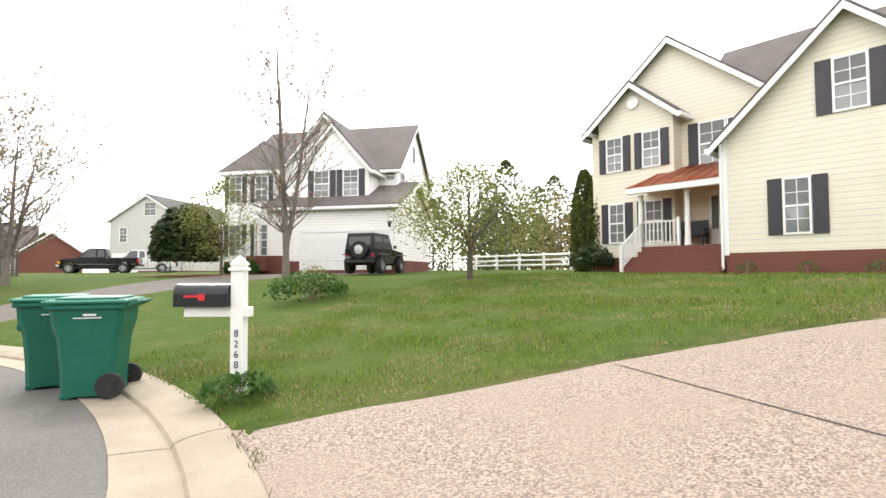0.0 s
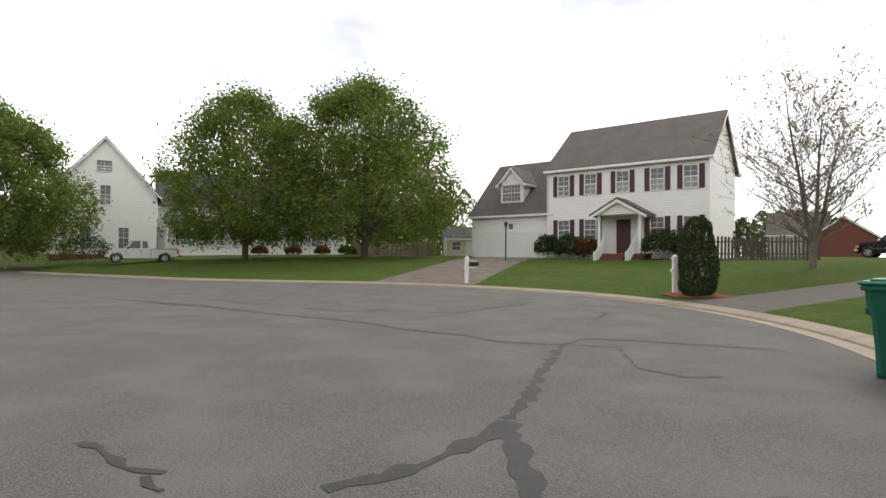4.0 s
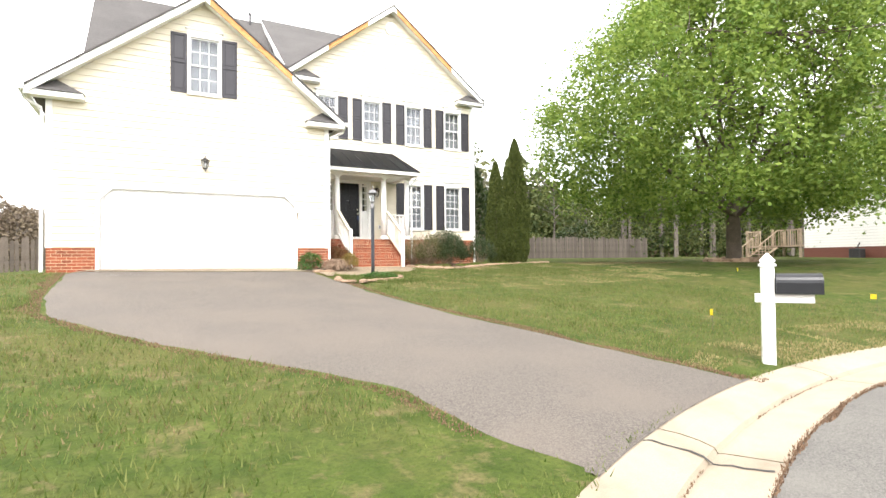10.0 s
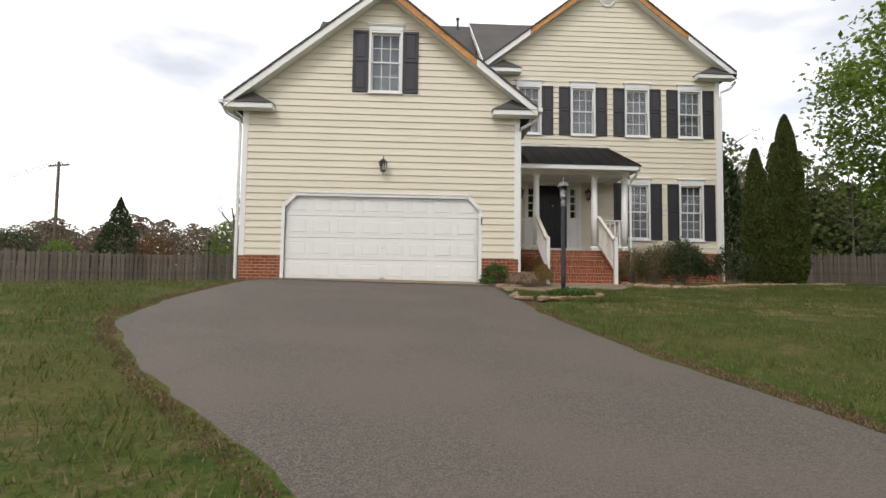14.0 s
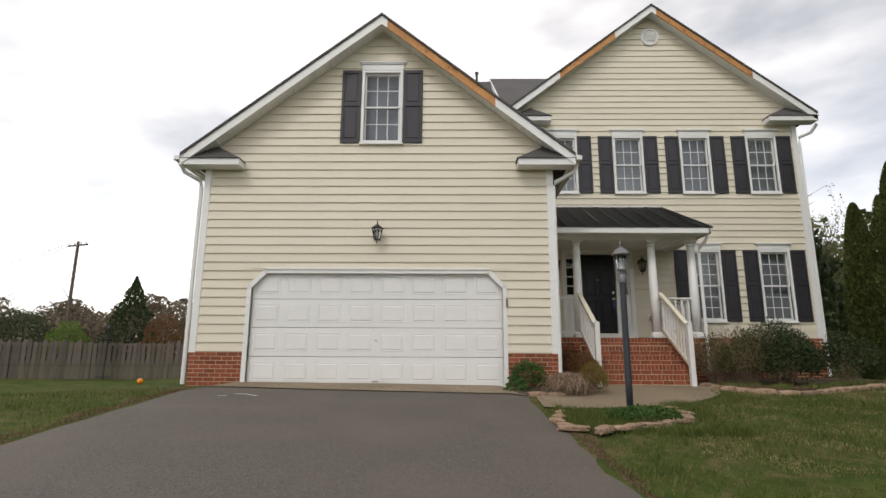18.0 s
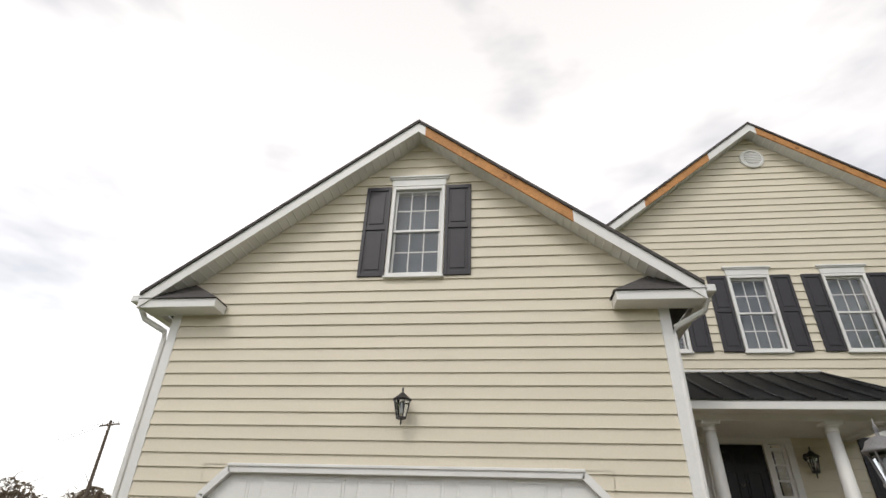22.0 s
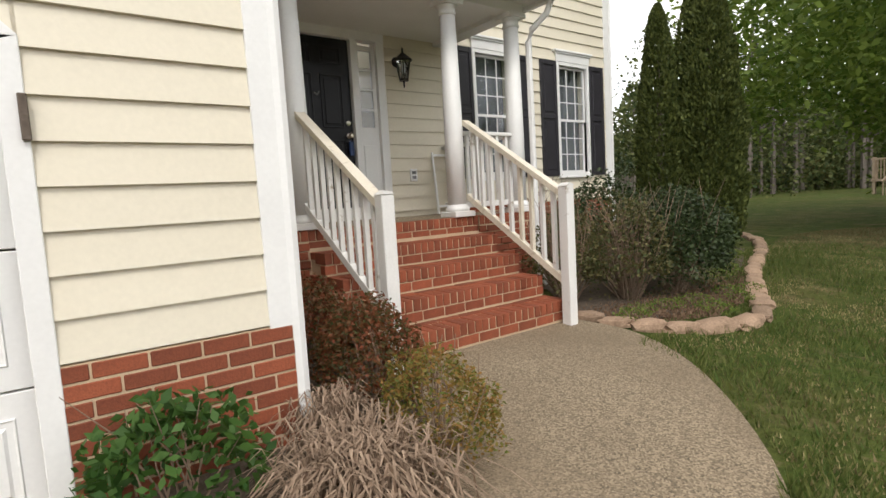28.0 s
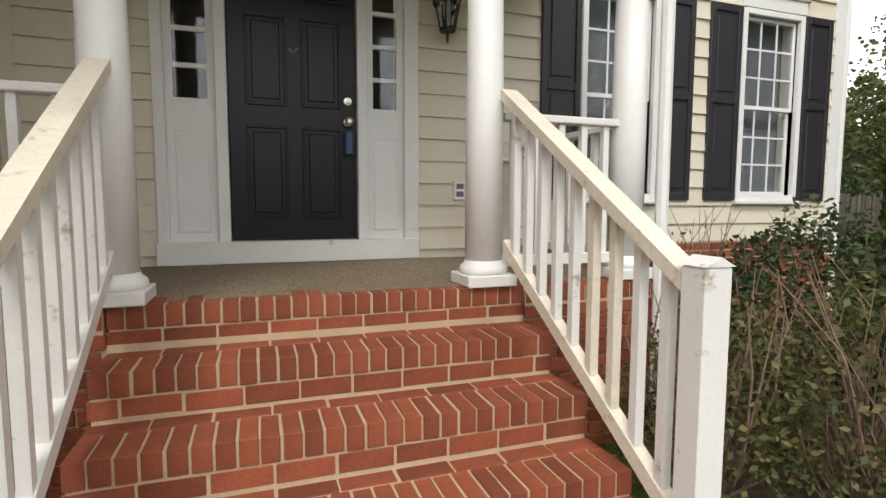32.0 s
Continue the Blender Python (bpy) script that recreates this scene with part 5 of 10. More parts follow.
# ---- railings ----
def stair_rail(x, top_mat):
    r = empty("stair_railing", pose(0, 0, 0), "white wooden stair railing with square balusters and a post", "railing", "stair railings")
    part("post", box(x - 0.049, x + 0.049, 0.482, 0.58, 0.06, 1.30, 0.006), "wornwhite", r, "white square newel post with peeling paint")
    part("post_cap", prism([(x - 0.053, 1.302), (x + 0.053, 1.302), (x, 1.33)], 0.478, 0.584), "wornwhite", r)
    y0, z0, y1, z1 = 0.58, 1.22, 1.84, 2.00
    def slant(dz, h, wd, name, mat):
        bm = bmesh.new()
        vs = [(x - wd, y0, z0 + dz), (x + wd, y0, z0 + dz), (x + wd, y1, z1 + dz), (x - wd, y1, z1 + dz)]
        lo = [bm.verts.new(p) for p in vs]
        hi = [bm.verts.new((p[0], p[1], p[2] + h)) for p in vs]
        bm.faces.new(lo[::-1])
        bm.faces.new(hi)
        for i in range(4):
            bm.faces.new((lo[i], lo[(i + 1) % 4], hi[(i + 1) % 4], hi[i]))
        part(name, bm, mat, r)
    slant(0.0, 0.055, 0.045, "handrail", top_mat)
    slant(-0.78, 0.07, 0.025, "bottom_rail", "wornwhite" if x < 8.5 else "primer")
    for k in range(9):
        q = (k + 0.7) / 9.4
        y, z = y0 + (y1 - y0) * q, z0 + (z1 - z0) * q
        part("baluster", box(x - 0.018, x + 0.018, y - 0.018, y + 0.018, z - 0.73, z + 0.01), "wornwhite" if k != 2 and k != 3 or x < 8.5 else "primer", r)
    return r


stair_rail(7.84, "primer")
stair_rail(9.65, "primer")


def flat_rail(p0, p1, n, mat="wornwhite"):
    (xa, ya), (xb, yb) = p0, p1
    L = math.hypot(xb - xa, yb - ya)
    r = empty("porch_railing", pose(xa, ya, PF, 0, 0, math.degrees(math.atan2(yb - ya, xb - xa))), "white wooden porch railing with square balusters", "railing", "porch railings")
    part("handrail", box(0, L, -0.04, 0.04, 0.86, 0.90, 0.006), mat, r)
    part("bottom_rail", box(0, L, -0.025, 0.025, 0.09, 0.15, 0.005), mat, r)
    for k in range(n):
        q = L * (k + 0.5) / n
        part("baluster", box(q - 0.018, q + 0.018, -0.018, 0.018, 0.15, 0.86), mat, r)
    return r


flat_rail((GXR + 0.03, 1.92), (7.75, 1.92), 5)
flat_rail((9.65, 1.92), (10.36, 1.92), 5)
flat_rail((10.45, 2.03), (10.45, MY - 0.03), 9)

# ---- front door ----
fd = empty("front_door", pose(0, 0, 0), "black six-panel front door with sidelights in white surround", "door")
part("threshold", box(7.78, 9.60, MY - 0.06, MY + 0.10, PF + 0.002, PF + 0.155, 0.004), "wornwhite", fd)
leaf = part("door_leaf", box(8.25, 9.13, MY + 0.02, MY + 0.065, PF + 0.16, 3.20, 0.004), "blackdoor", fd, "black painted door leaf")
for x0, x1 in ((8.36, 8.64), (8.74, 9.02)):
    for z0, z1 in ((1.36, 2.02), (2.16, 2.78), (2.90, 3.10)):
        bm = bmesh.new()
        for q in ((x0, x1, z0, z0 + 0.02), (x0, x1, z1 - 0.02, z1), (x0, x0 + 0.02, z0 + 0.02, z1 - 0.02), (x1 - 0.02, x1, z0 + 0.02, z1 - 0.02)):
            add_box(bm, q[0], q[1], MY + 0.008, MY + 0.021, q[2], q[3], 0.004)
        add_box(bm, x0 + 0.045, x1 - 0.045, MY + 0.010, MY + 0.021, z0 + 0.045, z1 - 0.045, 0.006)
        part("door_panel", bm, "blackdoor", fd)
part("doorknob", lathe([(0.032, 0.0), (0.03, -0.01), (0.012, -0.015), (0.012, -0.04), (0.03, -0.05), (0.032, -0.07), (0.015, -0.082)], 16, (9.07, MY + 0.02, 2.07), "y"), "brass", fd, "satin metal doorknob")
part("deadbolt", lathe([(0.03, 0), (0.028, -0.018), (0.012, -0.02), (0.012, -0.028)], 16, (9.07, MY + 0.02, 2.22), "y"), "brass", fd)
part("lockbox", box(9.04, 9.10, MY - 0.045, MY - 0.012, 1.83, 2.0, 0.008), "bluebox", fd, "grey-blue key lockbox hanging from the knob")
part("knocker", tube([(8.66, MY + 0.012, 2.56), (8.69, MY + 0.005, 2.53), (8.72, MY + 0.012, 2.57)], 0.008, 6), "chrome", fd)
sur = bmesh.new()
for x0, x1 in ((7.79, 7.86), (8.17, 8.245), (9.135, 9.21), (9.49, 9.60)):
    add_box(sur, x0, x1, MY - 0.04, MY + 0.08, PF + 0.10, 3.24, 0.004)
add_box(sur, 7.79, 9.60, MY - 0.045, MY + 0.08, 3.205, 3.32, 0.004)
part("door_surround", sur, "white", fd, "white moulded door surround")
for x0, x1 in ((7.86, 8.17), (9.21, 9.49)):
    bm = bmesh.new()
    add_box(bm, x0, x1, MY + 0.02, MY + 0.06, PF + 0.10, 2.12)
    add_box(bm, x0 + 0.05, x1 - 0.05, MY + 0.008, MY + 0.021, PF + 0.22, 1.96, 0.006)
    for z in (2.12, 2.38, 2.62, 2.86, 3.10):
        add_box(bm, x0, x1, MY + 0.02, MY + 0.05, z, z + (0.03 if 2.2 < z < 3 else 0.06))
    for xs in (x0, x1 - 0.05):
        add_box(bm, xs, xs + 0.05, MY + 0.018, MY + 0.055, 2.12, 3.2)
    part("sidelight_frame", bm, "white", fd)
    g = part("sidelight_pane", box(x0 + 0.05, x1 - 0.05, MY + 0.03, MY + 0.036, 2.15, 3.12), "glass", fd)
    g.visible_shadow = False
    # flat sheet behind the pane, its darkness painted on in place of shade
    part("hall", box(x0 - 0.1, x1 + 0.1, MY + 0.7, MY + 0.72, 1.1, 3.3), "hallshade", fd)
lf = empty("folding_stand", pose(10.36, MY - 0.16, PF + 0.004, -6, 0, 0), "small white folding stand leaning on the porch wall", "stand")
for x in (-0.14, 0.14):
    part("upright", box(x - 0.014, x + 0.014, -0.014, 0.014, 0.0, 0.82, 0.004), "white", lf)
for z in (0.10, 0.78):
    part("cross_bar", box(-0.126, 0.126, -0.011, 0.011, z - 0.015, z + 0.015, 0.003), "white", lf)
ol = empty("power_outlet", pose(9.94, MY - 0.02, 1.58), "white weatherproof power outlet cover on the siding", "outlet")
part("cover", box(-0.055, 0.055, -0.02, 0, -0.08, 0.08, 0.006), "white", ol)
part("socket", box(-0.03, 0.03, -0.026, -0.019, 0.01, 0.05, 0.003), "curtain", ol)
part("socket", box(-0.03, 0.03, -0.026, -0.019, -0.05, -0.01, 0.003), "curtain", ol)

# ---- front walk, apron, lamp post ----
apron = ribbon("garage_apron", [(0.6, -0.98), (0.6, -0.5), (0.62, 0.05)], [(6.3, -0.98), (6.3, -0.5), (6.15, 0.05)], "walkagg", 0.045, 6, 16, "tan exposed-aggregate apron before the garage door", "paving")
front_walk = ribbon("front_walk", [(6.35, -0.95), (6.9, -0.75), (7.5, -0.25), (7.85, 0.3), (7.9, 0.62)], [(6.3, -2.1), (7.4, -2.05), (8.5, -1.6), (9.45, -0.75), (9.86, 0.0), (9.8, 0.62)], "walkagg", 0.0, 30, 12, "curving exposed-aggregate front walk to the steps", "paving")
for v in front_walk.data.vertices:
    v.co.z = gz(v.co.x, v.co.y) + 0.022
lp = empty("lamp_post", pose(7.395, -2.55, gz(7.395, -2.55) - 0.03), "dark metal garden lamp post with a glass lantern", "lamp post")
h0 = 1.80 - (gz(7.395, -2.55) - 0.03)
part("post", lathe([(0.046, 0), (0.046, 0.5), (0.042, h0 - 0.1), (0.042, h0)], 14), "post", lp, smooth=True)
part("collar", lathe([(0.05, h0 - 0.14), (0.055, h0 - 0.12), (0.05, h0 - 0.02), (0.03, h0), (0.045, h0 + 0.03), (0.065, h0 + 0.05), (0.07, h0 + 0.07)], 14), "pewter", lp, smooth=True)
for i in range(4):
    a = math.pi / 2 * i + 0.6
    part("cage_bar", tube([(0.055 * math.cos(a), 0.055 * math.sin(a), h0 + 0.06), (0.105 * math.cos(a), 0.105 * math.sin(a), h0 + 0.27)], 0.008, 5), "pewter", lp)
g = part("glass", lathe([(0.05, h0 + 0.07), (0.10, h0 + 0.27)], 4), "glass", lp, "clear glass panes")
g.visible_shadow = False
part("bulb", lathe([(0.014, h0 + 0.07), (0.014, h0 + 0.12), (0.028, h0 + 0.17), (0.02, h0 + 0.22), (0.004, h0 + 0.24)], 10), "lens", lp)
part("cap", lathe([(0.125, h0 + 0.27), (0.13, h0 + 0.285), (0.11, h0 + 0.30), (0.085, h0 + 0.35), (0.04, h0 + 0.375), (0.014, h0 + 0.385), (0.012, h0 + 0.41), (0.022, h0 + 0.425), (0.01, h0 + 0.45), (0.002, h0 + 0.50)], 16), "pewter", lp, smooth=True)

# ---- street furniture ----
def wheelie_bin(m, label):
    b = empty("wheeled_bin", m, label, "rubbish bin", "wheeled bins")
    bm = bmesh.new()
    prof = [(0.255, 0.25, 0.02), (0.265, 0.26, 0.30), (0.29, 0.285, 0.62), (0.335, 0.30, 0.78), (0.345, 0.33, 0.98)]
    rings = []
    for hw, hd, z in prof:
        ring, c = [], 0.05
        for sx, sy in ((-1, -1), (1, -1), (1, 1), (-1, 1)):
            pts = [(sx * hw, sy * (hd - c)), (sx * (hw - c), sy * hd)]
            if sx * sy > 0:
                pts.reverse()
            pts = pts if sx * sy > 0 else pts
            ring += [(p[0], p[1]) for p in (pts if sx * sy < 0 else pts)]
        cen = sorted(ring, key=lambda p: math.atan2(p[1], p[0]))
        rings.append([bm.verts.new((x, y, z)) for x, y in cen])
    for a, c in zip(rings, rings[1:]):
        for i in range(8):
            bm.faces.new((a[i], a[(i + 1) % 8], c[(i + 1) % 8], c[i]))
    bm.faces.new(rings[0][::-1])
    bm.faces.new(rings[-1])
    bmesh.ops.recalc_face_normals(bm, faces=bm.faces[:])
    part("tub", bm, "bin", b, "dark green moulded plastic tub")
    part("rim", box(-0.37, 0.37, -0.35, 0.35, 0.93, 0.985, 0.012), "bin", b)
    lid = bmesh.new()
    add_box(lid, -0.39, 0.385, -0.37, 0.37, 0.99, 1.03, 0.015)
    add_box(lid, -0.30, 0.30, -0.28, 0.28, 1.03, 1.055, 0.012)
    add_box(lid, -0.42, -0.385, -0.2, 0.2, 0.985, 1.02, 0.008)
    part("lid", lid, "binlid", b, "pale green hinged lid")
    part("handle", tube([(0.38, -0.27, 0.96), (0.46, -0.27, 1.0), (0.46, 0.27, 1.0), (0.38, 0.27, 0.96)], 0.02, 8), "bin", b)
    part("grab_recess", box(-0.352, -0.30, -0.2, 0.2, 0.66, 0.74, 0.01), "bin", b)
    part("axle", tube([(0.24, -0.33, 0.13), (0.24, 0.33, 0.13)], 0.015, 8), "blackplastic", b)
    for s in (-1, 1):
        w = part("wheel", lathe([(0.06, -0.03), (0.125, -0.03), (0.135, -0.02), (0.135, 0.02), (0.125, 0.03), (0.06, 0.03)], 20, (0.24, s * 0.33, 0.135), "y"), "tyre", b, "black plastic wheel")
        part("hub", lathe([(0.075, 0.0), (0.06, s * 0.036), (0.02, s * 0.036)], 12, (0.24, s * 0.33, 0.135), "y"), "blackplastic", w)
    for s in (-1, 1):
        part("foot", box(-0.25, -0.16, s * 0.22 - 0.03, s * 0.22 + 0.03, 0, 0.05, 0.006), "bin", b)
    part("marking", box(-0.02, 0.10, -0.325, -0.318, 0.865, 0.885), "white", b, "small white printed mark")
    part("marking_bar", box(-0.11, 0.15, -0.322, -0.316, 0.838, 0.848), "white", b, "thin white printed bar")
    return b


wheelie_bin(pose(-1.64, -22.27, STREET_Z + 0.01, 0, 0, 138), "dark green wheeled rubbish bin on the gutter")
wheelie_bin(pose(-1.64, -23.22, STREET_Z + 0.01, 0, 0, 150), "dark green wheeled rubbish bin behind its twin")


def word(text, size, m, mat, parent, name):
    cu = bpy.data.curves.new(name, "FONT")
    cu.body, cu.size, cu.extrude, cu.align_x = text, size, 0.002, "CENTER"
    tmp = bpy.data.objects.new(name, cu)
    scene.collection.objects.link(tmp)
    me = bpy.data.meshes.new_from_object(tmp.evaluated_get(bpy.context.evaluated_depsgraph_get()))
    bpy.data.objects.remove(tmp)
    me.materials.append(M[mat])
    ob = new(name, me)
    ob.parent = parent
    ob.matrix_basis = m
    return ob


def mailbox(m, h=1.36, digits="", name_label="black steel mailbox on a white post with a pointed cap", flip=1, flag=True, reach=0.62):
    """White vinyl post with cross arm; the box points along local -x."""
    b = empty("mailbox", m, name_label, "mailbox", "mailboxes")
    w = 0.065
    part("post", box(-w, w, -w, w, -0.15, h - 0.16, 0.004), "white", b)
    cap = bmesh.new()
    for (a, z0), (c, z1) in zip([(0.082, h - 0.16), (0.082, h - 0.13), (0.06, h - 0.125), (0.075, h - 0.09)], [(0.082, h - 0.13), (0.06, h - 0.125), (0.075, h - 0.09), (0.004, h)]):
        lo = [cap.verts.new((x * a, y * a, z0)) for x, y in ((-1, -1), (1, -1), (1, 1), (-1, 1))]
        hi = [cap.verts.new((x * c, y * c, z1)) for x, y in ((-1, -1), (1, -1), (1, 1), (-1, 1))]
        for i in range(4):
            cap.faces.new((lo[i], lo[(i + 1) % 4], hi[(i + 1) % 4], hi[i]))
    part("cap", cap, "white", b, "white pointed post cap")
    az = h * 0.55
    part("arm", box(0.06 - reach, 0.13, -0.05, 0.05, az, az + 0.10, 0.004), "white", b)
    bx = bmesh.new()
    n, bw, bh = 10, 0.115, 0.13
    sec = [(-bw, 0), (bw, 0)] + [(bw * math.cos(math.pi * i / n), bh + bw * math.sin(math.pi * i / n) * 0.95) for i in range(n + 1)]
    f0 = [bx.verts.new((-reach, y, az + 0.105 + z)) for y, z in sec]
    f1 = [bx.verts.new((-0.072, y, az + 0.105 + z)) for y, z in sec]
    bx.faces.new(f0)
    bx.faces.new(f1[::-1])
    for i in range(len(sec)):
        bx.faces.new((f0[i], f0[(i + 1) % len(sec)], f1[(i + 1) % len(sec)], f1[i]))
    bmesh.ops.recalc_face_normals(bx, faces=bx.faces[:])
    part("box", bx, "mailbox", b, "black steel box with rounded top")
    dr = bmesh.new()
    f0 = [dr.verts.new((-reach - 0.015, y * 1.04, az + 0.103 + z * 1.02)) for y, z in sec]
    f1 = [dr.verts.new((0.02 - reach, y * 1.04, az + 0.103 + z * 1.02)) for y, z in sec]
    dr.faces.new(f0)
    for i in range(len(sec)):
        dr.faces.new((f0[i], f0[(i + 1) % len(sec)], f1[(i + 1) % len(sec)], f1[i]))
    part("box_door", dr, "mailbox", b)
    if flag:
        fl = bmesh.new()
        add_box(fl, -0.52, -0.30, flip * 0.125 - 0.004, flip * 0.125 + 0.004, az + 0.20, az + 0.225)
        add_box(fl, -0.37, -0.30, flip * 0.125 - 0.0045, flip * 0.125 + 0.0045, az + 0.17, az + 0.235)
        part("flag", fl, "red", b, "red signal flag, lowered")
    for i, d in enumerate(digits):
        word(d, 0.10, Matrix.Translation((-0.0, flip * (w + 0.004), az - 0.20 - 0.105 * i)) @ pose(0, 0, 0, 90, 0, 180 if flip > 0 else 0), "blackplastic", b, "digit")
    return b


mailbox(pose(-2.26, -20.64, gz(-2.26, -20.64), 0, 0, 120), 1.40, "8268", "black mailbox with red flag on white numbered post", -1)
mailbox(pose(8.71, -12.02, -0.95, 0, 0, 129), 1.30, "", "black mailbox on a white post at the driveway", 1, flag=False, reach=0.52)
mailbox(pose(7.0, -38.7, -0.95, 0, 0, 60), 1.2, "", "small black mailbox on a white post across the street", flag=False)
mailbox(pose(-0.75, -34.3, -0.9, 0, 0, 20), 1.25, "", "black mailbox on a white post by a shrub", flag=False)
mailbox(pose(40.7, -41.3, -0.95, 0, 0, 80), 1.3, "", "white-posted mailbox by the far lawn", flag=False)
mailbox(pose(50.0, -27.0, -0.95, 0, 0, 250), 1.3, "", "white-posted mailbox down the street", flag=False)

for x, y in ((10.1, -10.35), (15.1, -10.5), (22.0, -10.5), (20.6, -11.7), (17.6, -6.0)):
    f = empty("marker_flag", pose(x, y, gz(x, y), 0, 0, random.uniform(0, 360)), "yellow utility marker flag on a wire", "marker flag", "marker flags")
    part("wire", tube([(0, 0, -0.05), (0, 0, 0.34)], 0.003, 5), "lamp", f)
    bm = bmesh.new()
    g = [[bm.verts.new((0.004 + 0.10 * i / 4, 0.012 * math.sin(i * 1.3), 0.24 + 0.1 * j)) for j in range(2)] for i in range(5)]
    for i in range(4):
        bm.faces.new((g[i][0], g[i + 1][0], g[i + 1][1], g[i][1]))
    bmesh.ops.solidify(bm, geom=bm.faces[:], thickness=0.002)
    part("flag", bm, "yellow", f)
for x, y, h, mt, lab in ((23.8, -10.6, 0.9, "newfence", "short tan utility post in the lawn"), (24.6, -11.2, 1.05, "curtain", "slim pale utility post in the lawn")):
    p = empty("utility_post", pose(x, y, gz(x, y)), lab, "post")
    part("shaft", lathe([(0.10 if mt == "newfence" else 0.055, -0.1), (0.10 if mt == "newfence" else 0.055, h - 0.05), (0.07 if mt == "newfence" else 0.04, h)], 12), mt, p)
    part("band", lathe([(0.103 if mt == "newfence" else 0.058, h * 0.7), (0.103 if mt == "newfence" else 0.058, h * 0.76)], 12), "lamp", p)
p = empty("utility_post", pose(-9.2, -27.3, gz(-9.2, -27.3)), "pale green utility marker post by flowers", "post")
part("shaft", box(-0.05, 0.05, -0.03, 0.03, -0.1, 0.95, 0.01), "greysiding", p)
part("band", box(-0.052, 0.052, -0.032, 0.032, 0.75, 0.9), "lens", p)


# ---- vehicles ----
def wheel(parent, x, y, r, w, side, rim="chrome"):
    t = part("tyre", lathe([(r * 0.62, -w / 2), (r * 0.93, -w / 2), (r, -w * 0.32), (r, w * 0.32), (r * 0.93, w / 2), (r * 0.62, w / 2)], 28, (x, y, r), "y", False), "tyre", parent, "black rubber tyre")
    bm = bmesh.new()
    o = side * w * 0.40
    add_lathe(bm, [(r * 0.63, o - side * 0.05), (r * 0.63, o), (r * 0.56, o), (r * 0.54, o - side * 0.04)], 24, (x, y, r), "y", False)
    add_lathe(bm, [(r * 0.22, o - side * 0.06), (r * 0.2, o + side * 0.01), (r * 0.08, o + side * 0.015)], 14, (x, y, r), "y")
    for k in range(7):
        a = 2 * math.pi * k / 7
        rot = Matrix.Translation((x, y, r)) @ Matrix.Rotation(a, 4, "Y")
        add_box(bm, r * 0.15, r * 0.58, o - side * 0.03 - 0.012, o - side * 0.03 + 0.018, -r * 0.075, r * 0.075, 0, rot)
    part("rim", bm, rim, t, "spoked alloy rim")
    part("hub_back", lathe([(r * 0.6, 0.0), (r * 0.55, side * 0.02)], 18, (x, y, r), "y"), "blackplastic", t)


def side_profile(arches, r):
    """Inserts wheel arches into the lower edge of a body outline that runs front to back along its bottom."""
    pts = []
    for ax, az in arches:
        pts += [(ax + r * math.cos(a), az + r * math.sin(a)) for a in [math.pi * (1 - k / 10) for k in range(11)]]
    return pts


def hull(name, outline, hw, mat, parent, taper=0.0, z_top=1.0, label=""):
    """A body from a side outline (x, z), with sides leaning in above the belt."""
    bm = bmesh.new()
    n = len(outline)
    L, R = [], []
    for x, z in outline:
        k = hw - taper * max(0.0, z - z_top)
        L.append(bm.verts.new((x, k, z)))
        R.append(bm.verts.new((x, -k, z)))
    for i in range(n):
        j = (i + 1) % n
        bm.faces.new((L[i], L[j], R[j], R[i]))
    bm.faces.new(L[::-1])
    bm.faces.new(R)
    bmesh.ops.triangulate(bm, faces=[f for f in bm.faces if len(f.verts) > 4])
    bmesh.ops.recalc_face_normals(bm, faces=bm.faces[:])
    return part(name, bm, mat, parent, label)


